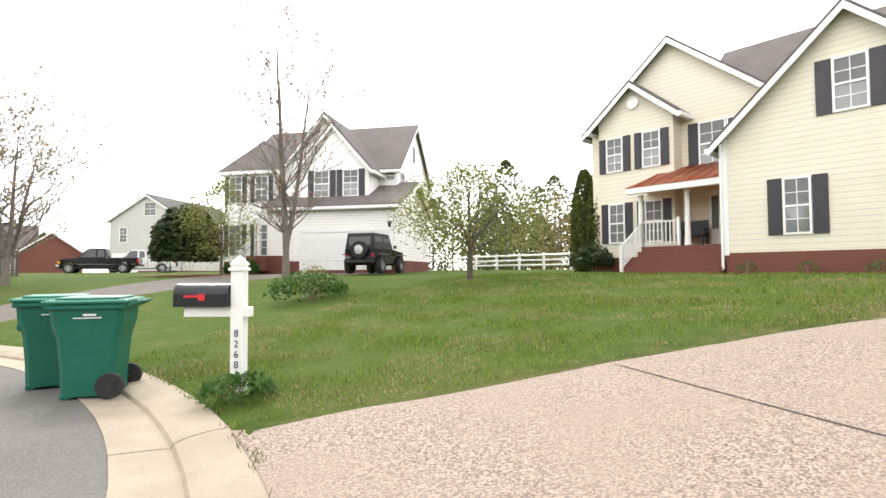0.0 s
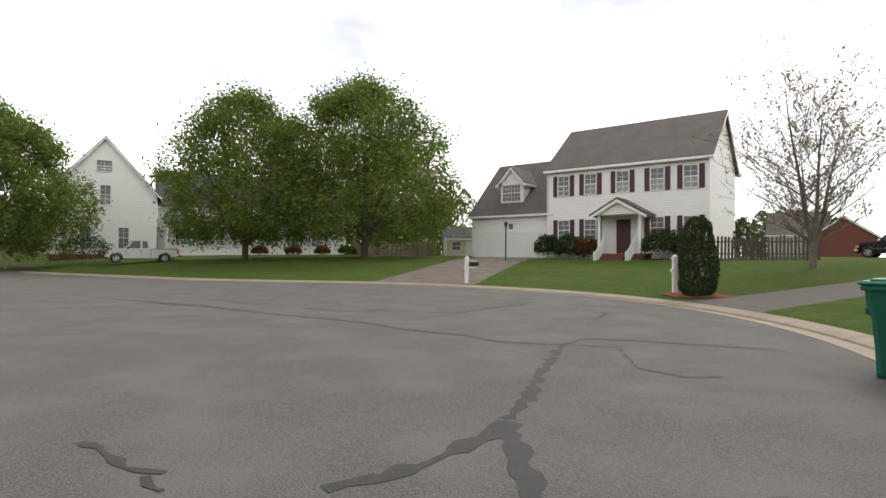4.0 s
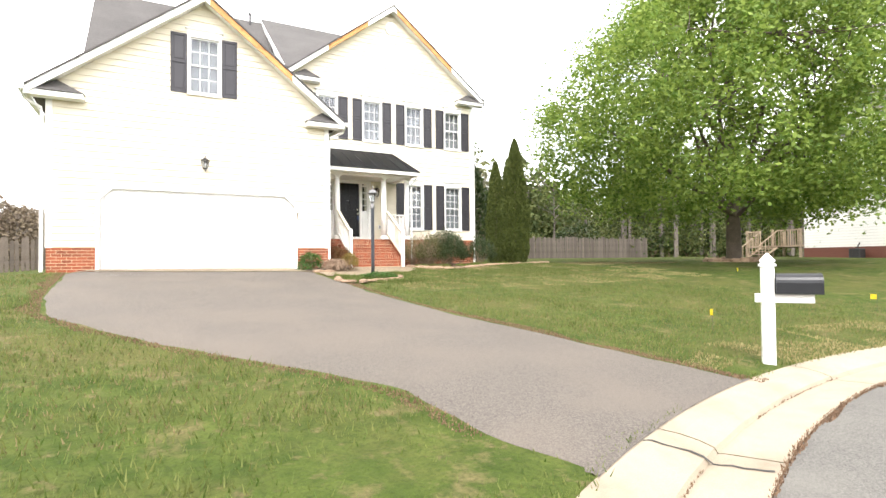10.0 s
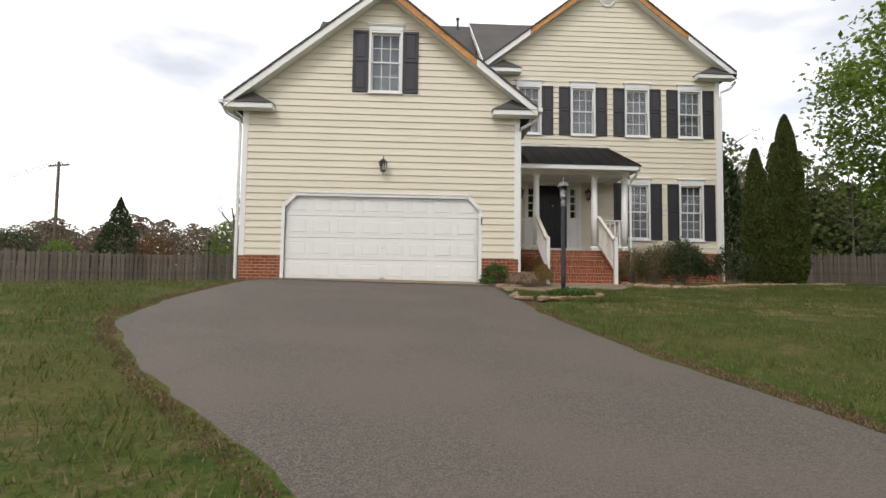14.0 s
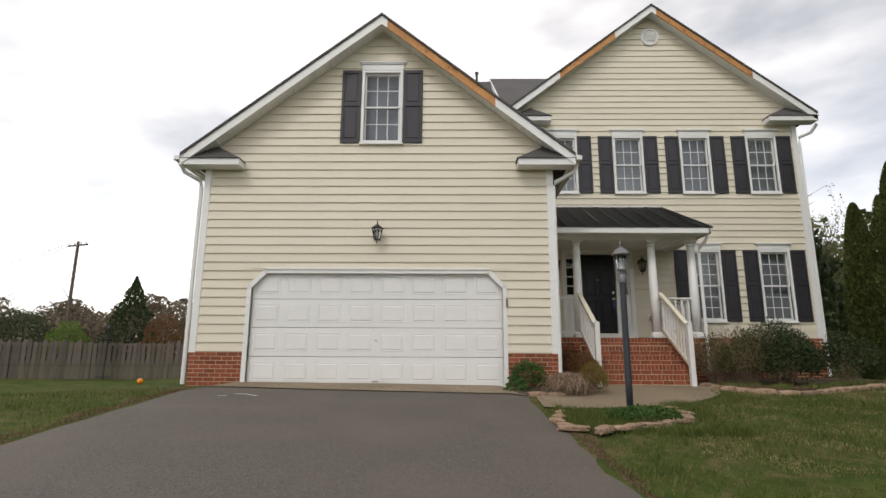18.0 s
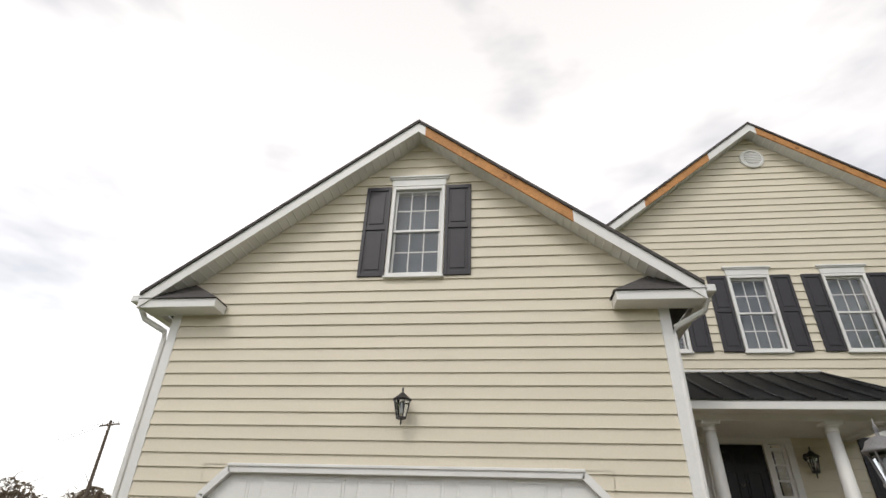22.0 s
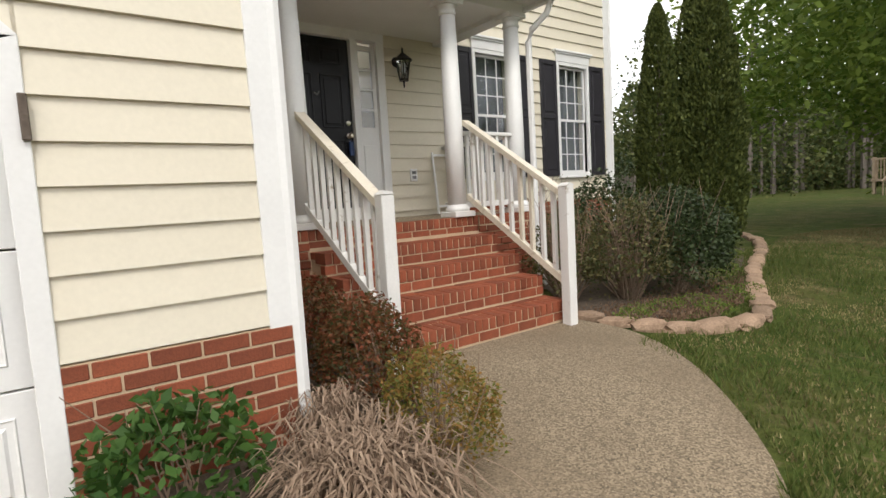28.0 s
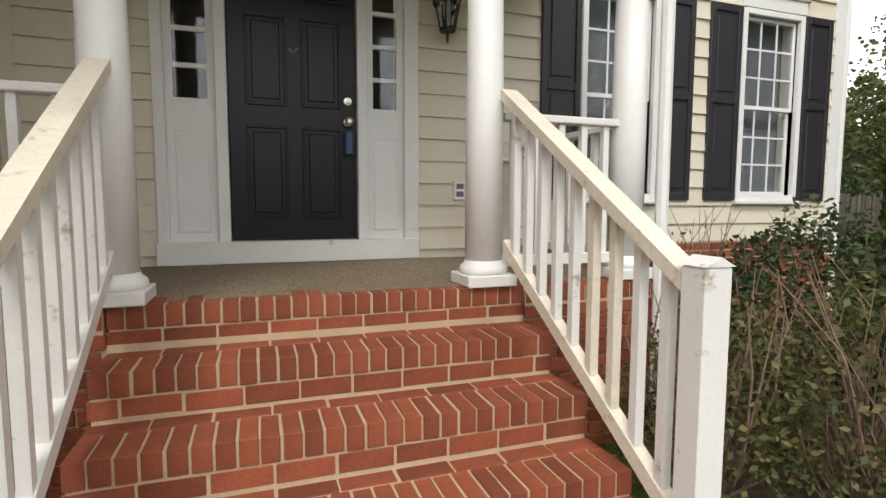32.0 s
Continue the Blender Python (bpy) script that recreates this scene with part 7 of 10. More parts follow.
def slender_tree(name, x, y, z, h, reach, trunk_r, seed, leaf, n_leaf, size, label, low=0.18, leaders=1, fork=0.3, bark="greybark"):
    """A young deciduous tree: tapering leaders, ascending side branches, fine twigs and a few buds at the tips."""
    rng, rnd = np.random.default_rng(seed), random.Random(seed)
    t = empty(name, pose(x, y, z), label, "tree")
    wood, tips = Limbs(), []

    def twig(p, d, L, r, k):
        pts, cur, dd = [p], p, d.copy()
        for i in range(4):
            dd = (dd + Vector((rnd.uniform(-1, 1), rnd.uniform(-1, 1), rnd.uniform(-0.3, 0.8))) * 0.12).normalized()
            cur = cur + dd * (L / 4)
            pts.append(cur)
        wood.add(pts, [max(0.007, r * (1 - 0.8 * i / 4)) for i in range(5)], 5 if k > 1 else 3)
        if k <= 1:
            tips.extend(pts[2:])
        if k:
            for _ in range(rnd.choice((3, 4, 5))):
                at = pts[rnd.randint(1, 4)]
                side = Vector((rnd.uniform(-1, 1), rnd.uniform(-1, 1), rnd.uniform(-0.2, 0.9)))
                twig(at, (dd * 0.9 + side * 0.8).normalized(), L * rnd.uniform(0.4, 0.7), r * 0.5, k - 1)

    for q in range(leaders):
        a = 6.283 * q / leaders + rnd.uniform(-0.4, 0.4)
        hh = h * (1 if q == 0 else rnd.uniform(0.7, 0.95))
        off = 0.0 if leaders == 1 else reach * 0.42
        top = Vector((math.cos(a) * off, math.sin(a) * off, hh))
        spine = []
        for i in range(11):
            u = i / 10
            w = max(0.0, (u - fork) / (1 - fork)) if leaders > 1 else 0.0
            spine.append(Vector((top.x * w ** 0.8 + 0.04 * h * 0.1 * math.sin(u * 9 + q), top.y * w ** 0.8 + 0.04 * h * 0.1 * math.cos(u * 7 + q), -0.2 + (hh + 0.2) * u)))
        wood.add(spine, [trunk_r * (1.25 if i == 0 else 1.0) * (1 - 0.95 * i / 10) + 0.006 for i in range(11)], 8)
        n = int(36 / leaders ** 0.5)
        for i in range(n):
            u = low + (0.97 - low) * (i + rnd.random()) / n
            at = spine[min(9, int(u * 10))].lerp(spine[min(10, int(u * 10) + 1)], (u * 10) % 1)
            b = i * 2.4 + rnd.uniform(-0.5, 0.5)
            L = reach * (0.35 + 0.75 * math.sin(math.pi * min(1.0, (1 - u) * 1.15)) ** 0.8) * rnd.uniform(0.7, 1.1)
            twig(at, Vector((math.cos(b), math.sin(b), rnd.uniform(0.45, 0.95))).normalized(), L, trunk_r * (1 - u) * 0.36 + 0.007, 2)
    soup("trunk", wood.v, wood.f, bark, t, "thin grey trunk and fine bare branches", True)
    base = np.array([tips[rnd.randrange(len(tips))] for _ in range(n_leaf)])
    quads("crown", leaf_quads(rng, base + rng.normal(size=base.shape) * 0.07, size), leaf, t, label="sparse opening buds")
    return t


def bush(name, x, y, z, rx, ry, h, n, size, mat, label, seed, twigs=0, cat="shrub", base=0.02, twig_mat="twig"):
    rng, rnd = np.random.default_rng(seed), random.Random(seed)
    t = empty(name, pose(x, y, z), label, cat)
    d = rng.normal(size=(n, 3))
    d[:, 2] = np.abs(d[:, 2]) - 0.25
    d /= np.linalg.norm(d, axis=1)[:, None]
    k = rng.uniform(0.35, 1.0, size=(n, 1)) ** 0.4
    p = d * k
    lump = np.array([1.0 + 0.22 * noise.noise((q[0] * 2.2 + seed, q[1] * 2.2, q[2] * 2.2)) for q in d])
    p *= lump[:, None]
    p = np.stack([p[:, 0] * rx, p[:, 1] * ry, (p[:, 2] * 0.62 + 0.36) * h], 1)
    p[:, 2] = np.maximum(p[:, 2], base)
    quads("foliage", leaf_quads(rng, p, size), mat, t)
    w3 = Limbs()
    for i in range(7 + twigs):
        a = rnd.uniform(0, 6.28)
        k = rnd.uniform(0.3, 1.05 if i >= 7 else 0.7)
        e = Vector((math.cos(a) * rx * k, math.sin(a) * ry * k, h * rnd.uniform(0.5, 1.08)))
        w3.add(limb(rnd, (rnd.uniform(-0.1, 0.1) * rx, rnd.uniform(-0.1, 0.1) * ry, -0.05), e, 0.15, 4), [0.009, 0.006, 0.004, 0.0015], 4)
    tagged(soup("stem", w3.v, w3.f, twig_mat, t), kind="stuff")
    return t


def cone_tree(name, x, y, z, h, r, n, size, mat, label, seed, cat="tree", power=0.75, base=0.0, fork=(), ragged=0.20):
    """A dense narrow evergreen of upright sprays; fork: extra leaders (dx, dy, height)."""
    rng = np.random.default_rng(seed)
    t = empty(name, pose(x, y, z), label, cat)
    allp = []
    for dx, dy, hh, rr, nn in [(0, 0, h, r, n), *fork]:
        u = rng.uniform(0, 1, nn) ** 1.25
        a = rng.uniform(0, 2 * math.pi, nn)
        prof = np.minimum(1.0, (1 - u) ** power * 1.35) * np.minimum(1.0, 0.55 + u * 4)
        lump = np.array([1 + ragged * noise.noise((math.cos(q) * 2.2 + seed, math.sin(q) * 2.2, v * hh * 1.6)) for q, v in zip(a, u)])
        k = rr * prof * lump * rng.uniform(0.55, 1.03, nn) ** 0.4
        allp.append(np.stack([dx + np.cos(a) * k, dy + np.sin(a) * k, base + u * (hh - base)], 1))
    p = np.concatenate(allp)
    L = size * rng.uniform(0.6, 1.3, (len(p), 1))
    out = p - np.array([[0, 0, 1]]) * p
    out[:, 2] = 0
    out /= np.linalg.norm(out, axis=1)[:, None] + 1e-6
    up = out * 0.55 + np.array([[0, 0, 1.0]]) + rng.normal(size=p.shape) * 0.35
    up /= np.linalg.norm(up, axis=1)[:, None]
    s = np.cross(up, rng.normal(size=p.shape))
    s /= np.linalg.norm(s, axis=1)[:, None] + 1e-9
    q = np.stack([p - up * L * 0.5, p + s * L * 0.28, p + up * L * 0.5, p - s * L * 0.28], 1)
    quads("foliage", q, mat, t)
    w3 = Limbs()
    w3.add([(0, 0, -0.1), (0, 0, h * 0.5), (0, 0, h * 0.9)], [r * 0.14, r * 0.10, 0.01], 8)
    soup("trunk", w3.v, w3.f, "bark", t)
    return t


# the large pear tree in the front lawn
leafy_tree("pear_tree", 24.5, -1.5, gz(24.5, -1.5) - 0.05, 13.4, 8.2, 2.4, 0.30, 1300, 115, 0.18, "leaf", "large round-crowned tree with fresh green leaves on the lawn", 3, 0.43, low=2.2, lean=(-1.3, -0.7), taper=0.45)
# trees across the street
leafy_tree("pear_tree", 27.0, -50.6, -0.75, 12.8, 6.5, 1.9, 0.24, 620, 78, 0.23, "streetleaf", "green street tree with a dense oval crown", 5, 0.45, group="street trees", low=2.2)
leafy_tree("pear_tree", 18.4, -53.2, -0.75, 13.6, 7.4, 2.0, 0.30, 700, 84, 0.24, "streetleaf", "tall green street tree with a broad crown", 6, 0.5, group="street trees", low=2.3)
leafy_tree("pear_tree", 42.8, -42.9, -0.6, 11.0, 7.0, 1.5, 0.2, 1050, 70, 0.23, "streetleaf", "rounded green street tree by a mailbox", 8, 0.45, group="street trees", low=1.0)
leafy_tree("maple_tree", 41.0, -21.5, -0.3, 7.3, 3.0, 1.0, 0.16, 620, 60, 0.15, "rustleaf", "tree with tan spring leaves along the street", 9, 0.45, low=0.8)
leafy_tree("young_tree", -14.0, -24.7, gz(-14, -24.7), 3.7, 2.7, 1.0, 0.10, 330, 34, 0.085, "youngleaf", "small spreading tree with yellow-green young leaves", 11, 0.28, low=1.1)
leafy_tree("young_tree", -14.2, -38.4, 0.1, 4.4, 2.0, 0.9, 0.07, 180, 30, 0.11, "youngleaf", "small young-leaved tree beside the porch", 12, 0.26, low=1.0)
slender_tree("budding_tree", -12.6, -32.0, gz(-12.6, -32.0), 9.5, 2.1, 0.12, 22, "budleaf", 1300, 0.12, "tall slender tree with a few reddish buds", low=0.2, leaders=3, fork=0.18)
slender_tree("budding_tree", -6.6, -40.5, -0.35, 6.9, 2.6, 0.12, 23, "tanleaf", 3800, 0.12, "spreading tree with sparse tan buds", low=0.22, leaders=4, fork=0.2)
slender_tree("bare_tree", 37.0, -18.3, -0.3, 10.6, 3.8, 0.12, 27, "budleaf", 1600, 0.09, "bare tree with dark twigs by the street", low=0.22, leaders=3, fork=0.2, bark="bark")
# evergreens
cone_tree("arborvitae", 15.6, 2.28, 0.05, 5.3, 0.58, 46000, 0.075, "conifer", "tall narrow dark green arborvitae at the house corner", 31, power=0.58, fork=[(-0.2, 0.25, 4.5, 0.42, 7000)])
cone_tree("arborvitae", 15.05, 2.9, 0.05, 4.4, 0.42, 22000, 0.075, "conifer", "slender dark green arborvitae beside its taller neighbour", 32, power=0.5)
cone_tree("arborvitae", -22.6, -23.6, 0.15, 4.7, 0.62, 6000, 0.17, "conifer", "narrow dark green arborvitae beside the yellow house", 33, power=0.4, fork=[(0.5, 0.75, 4.3, 0.5, 4000)])
cone_tree("holly_tree", 30.5, -9.5, -0.1, 5.7, 1.25, 15000, 0.2, "hollyleaf", "dense pyramid-shaped dark holly tree", 34, power=0.6, base=0.7)
bush("round_holly", -13.7, -40.5, 0.1, 1.55, 1.55, 3.5, 7000, 0.28, "shrubleaf", "large rounded dark evergreen on a short trunk", 35, base=0.8)
cone_tree("upright_shrub", -1.25, -33.4, -0.92, 2.35, 0.52, 5200, 0.10, "shrubleaf", "upright dark evergreen shrub in red mulch", 36, "shrub", 0.32)
# foundation planting of the main house
bush("boxwood", 11.5, 0.62, 0.08, 0.62, 0.6, 1.16, 11000, 0.045, "shrubleaf", "rounded dark green boxwood in the bed by the steps", 41, 30)
bush("boxwood", 10.85, 0.75, 0.08, 0.55, 0.5, 1.12, 4200, 0.042, "dryleaf", "half-dry boxwood with browned leaves at the steps", 141, 90)
bush("bare_shrub", 10.35, 1.15, 0.08, 0.45, 0.45, 1.05, 2600, 0.04, "dryleaf", "half-dry twiggy shrub beside the railing", 42, 60)
bush("evergreen_shrub", 12.0, 1.9, 0.08, 0.85, 0.75, 1.4, 6000, 0.055, "shrubleaf", "dark evergreen shrub under the window", 43, 20)
bush("evergreen_shrub", 13.3, 1.4, 0.08, 0.6, 0.6, 1.15, 3500, 0.055, "shrubleaf", "dark evergreen shrub under the window", 44, 15)
bush("bare_shrub", 11.3, 2.3, 0.08, 0.6, 0.6, 1.3, 400, 0.05, "redleaf", "dry twiggy shrub under the window", 45, 90)
bush("groundcover", 6.35, -0.28, 0.0, 0.36, 0.25, 0.60, 800, 0.065, "ivy", "green leafy plant against the brick base", 46, 4, "plant")
bush("groundcover", 6.1, -0.5, -0.02, 0.22, 0.25, 0.28, 160, 0.07, "ivy", "low green leafy plant by the garage trim", 47, 2, "plant")
bush("reddish_shrub", 7.48, 0.22, 0.05, 0.30, 0.42, 0.70, 7500, 0.027, "redleaf", "red and green leafy shrub beside the steps", 48, 10)
bush("reddish_shrub", 7.46, -0.5, 0.02, 0.25, 0.38, 0.55, 4600, 0.024, "nandina", "yellow-green and rust shrub at the walk's edge", 49, 8)
bush("reddish_shrub", 7.35, 0.95, 0.08, 0.4, 0.45, 0.75, 5500, 0.03, "redleaf", "red and green leafy shrub against the porch", 50, 10)


def arching_grass(x, y, z, r, h, n, seed, label, mat="deadgrass"):
    """A mound of dead arching blades."""
    rng = np.random.default_rng(seed)
    t = empty("ornamental_grass", pose(x, y, z), label, "grass clump")
    out = []
    for _ in range(n):
        a, k = rng.uniform(0, 6.28), rng.uniform(0.3, 1.0)
        bx, by = rng.normal(0, r * 0.25), rng.normal(0, r * 0.25)
        side = np.array([-math.sin(a), math.cos(a), 0]) * rng.uniform(0.003, 0.006)
        prev = None
        for i in range(5):
            q = i / 4
            p = np.array([bx + math.cos(a) * r * k * q ** 1.2, by + math.sin(a) * r * k * q ** 1.2, h * (0.55 + 0.6 * (1 - k)) * math.sin(min(1.0, q * 1.1) * math.pi * (0.45 + 0.5 * k)) + 0.02])
            if prev is not None:
                out.append([prev - side, prev + side, p + side * (1 - q * 0.7), p - side * (1 - q * 0.7)])
            prev = p
    quads("blades", np.array(out), mat, t)
    return t


arching_grass(6.95, -0.68, -0.02, 0.46, 0.38, 800, 51, "mound of dead tan ornamental grass by the downspout")
arching_grass(7.05, -0.15, 0.02, 0.3, 0.35, 300, 52, "small mound of dead tan grass against the wall")
bush("weed_clump", 7.45, -2.85, gz(7.45, -2.85), 0.5, 0.4, 0.2, 900, 0.05, "ivy", "bright green weeds round the lamp post", 53, 0, "plant")
bush("weed_clump", -2.05, -20.35, -0.95, 0.42, 0.3, 0.26, 420, 0.08, "ivy", "dark green weeds round the mailbox post", 54, 0, "plant")
bush("flower_clump", -8.6, -26.4, gz(-8.6, -26.4), 1.3, 0.7, 0.75, 900, 0.13, "ivy", "clump of green bulbs with yellow flowers", 55, 0, "plant")
bush("forsythia", -9.2, -26.9, gz(-9, -26.9), 0.7, 0.5, 0.95, 400, 0.09, "youngleaf", "yellow-flowering shrub in the lawn bed", 56, 20)
for x, y, rx, h, s, mt in ((-20.4, -22.6, 1.1, 1.15, 61, "shrubleaf"), (30.8, -11.2, 0.9, 1.2, 65, "shrubleaf"), (32.0, -11.6, 0.8, 1.0, 66, "shrubleaf"),
                           (31.0, -58.0, 0.8, 1.0, 67, "redleaf"), (28.8, -60.0, 0.8, 1.0, 68, "redleaf"), (26.8, -61.8, 0.8, 1.0, 69, "redleaf"), (25.0, -63.5, 0.9, 1.0, 70, "ivy"), (-15.5, -38.6, 0.9, 0.8, 71, "ivy"), (40.5, -49.0, 2.0, 2.4, 72, "shrubleaf"), (62.0, -52.0, 2.0, 1.6, 73, "shrubleaf")):
    bush("foundation_shrub", x, y, gz(x, y), rx, rx * 0.8, h, 1800, 0.17, mt, "clipped shrub in front of a house" if mt == "shrubleaf" else "small coloured shrub before the porch", s)

# edging stones
def stone_line(pts, step, seed, label, size=(0.31, 0.19, 0.075)):
    rnd = random.Random(seed)
    line = []
    for (ax, ay), (bx, by) in zip(pts, pts[1:]):
        L = math.dist((ax, ay), (bx, by))
        k = max(1, round(L / step))
        for i in range(k):
            q = i / k
            line.append((ax + (bx - ax) * q, ay + (by - ay) * q, math.atan2(by - ay, bx - ax), L / k))
    edge = empty("edging_stone_row", None, label, "edging stones")
    for x, y, a, L in line:
        bm = bmesh.new()
        bmesh.ops.create_icosphere(bm, subdivisions=2, radius=1.0)
        sx, sy, sz = min(L, size[0] * 1.3) * 0.55, size[1] * rnd.uniform(0.4, 0.6), size[2] * rnd.uniform(0.6, 0.95)
        o = rnd.uniform(0, 99)
        for v in bm.verts:
            c = v.co
            box_p = max(abs(c.x), abs(c.y), abs(c.z))
            c *= 0.12 + 0.88 / box_p
            c *= 1 + 0.17 * noise.noise((c.x * 1.5 + o, c.y * 1.5, c.z * 1.5))
            v.co = (c.x * sx, c.y * sy, c.z * sz)
        ob = part("stone", bm, "stone", edge, smooth=False)
        ob.location, ob.rotation_euler = (x, y, max(gz(x, y), -0.2) + 0.02), (rnd.uniform(-0.06, 0.06), rnd.uniform(-0.06, 0.06), a + rnd.uniform(-0.12, 0.12))
    return edge


stone_line([(9.92, 0.55), (9.98, 0.3), (10.08, 0.04), (10.25, -0.16), (10.49, -0.31), (10.85, -0.42), (11.23, -0.39), (11.59, -0.23), (12.03, 0.0), (13.28, 0.57), (15.2, 1.25), (16.6, 1.9), (17.7, 2.7)], 0.29, 71, "row of pale sandstone edging blocks round the bed")
stone_line([(6.45, -2.55), (6.3, -3.1), (6.38, -3.6), (6.7, -3.72), (7.13, -3.43), (7.66, -3.1), (8.08, -2.75), (8.18, -2.4), (8.12, -2.08), (7.93, -1.95), (7.5, -2.02), (7.1, -2.14)], 0.30, 72, "ring of low tan edging blocks round the lamp post", (0.30, 0.17, 0.05))
stone_line([(6.4, -0.95), (6.7, -0.95), (7.0, -0.9)], 0.3, 73, "tan edging blocks at the garage bed")
stone_line([(24.5 + 1.1 * math.cos(2 * math.pi * k / 10), -1.5 + 1.1 * math.sin(2 * math.pi * k / 10)) for k in range(11)], 0.42, 74, "ring of rough stones round the tree", (0.4, 0.25, 0.2))
# planting beds
def bed(name, pts, mat, label, lift=0.035):
    bm = bmesh.new()
    cx, cy = sum(p[0] for p in pts) / len(pts), sum(p[1] for p in pts) / len(pts)
    c = bm.verts.new((cx, cy, max(gz(cx, cy), -1) + lift + 0.03))
    ring = []
    for i, p in enumerate(pts):
        q = pts[(i + 1) % len(pts)]
        for k in range(4):
            x, y = p[0] + (q[0] - p[0]) * k / 4, p[1] + (q[1] - p[1]) * k / 4
            ring.append(bm.verts.new((x, y, max(gz(x, y), -1) + lift)))
    for i in range(len(ring)):
        bm.faces.new((c, ring[i], ring[(i + 1) % len(ring)]))
    return tagged(part(name, bm, mat), label, "planting bed", kind="structure")


bed("planting_bed", [(9.8, 0.6), (10.15, 0.2), (10.6, 0.1), (11.4, 0.0), (12.4, 0.35), (14.0, 1.0), (15.4, 1.6), (15.5, 3.3), (10.7, 3.3), (10.65, 1.7)], "mulch", "dark mulch bed along the house front", 0.02)
bed("planting_bed", [(6.1, -0.9), (7.0, -0.75), (7.6, -0.2), (7.8, 0.5), (7.8, 1.75), (6.95, 1.75), (6.93, -0.04), (6.1, -0.04)], "mulch", "dark mulch bed beside the garage", 0.03)
bed("planting_bed", [(-2.2, -32.6), (-0.6, -33.0), (-0.3, -34.3), (-1.6, -34.5)], "redmulch", "red mulch round a shrub", 0.03)
bed("planting_bed", [(-14.5, -37.2), (-12.0, -38.5), (-12.5, -43), (-15.5, -41)], "redmulch", "red mulch bed", 0.03)
for k, (x, y) in enumerate(((10.35, 0.3), (10.7, 0.25), (11.1, 0.2), (11.0, -0.05), (10.15, 0.25), (12.0, 0.05), (12.9, 0.7), (14.3, 1.3), (11.7, 0.15), (10.9, -0.15), (12.5, 0.6), (13.2, 0.9), (11.5, -0.05), (13.8, 1.15))):
    bush("weed_clump", x, y, gz(x, y) + 0.03, 0.2, 0.16, 0.11, 240, 0.022, "greenblade", "small green weeds in the bed", 300 + k, 0, "plant")

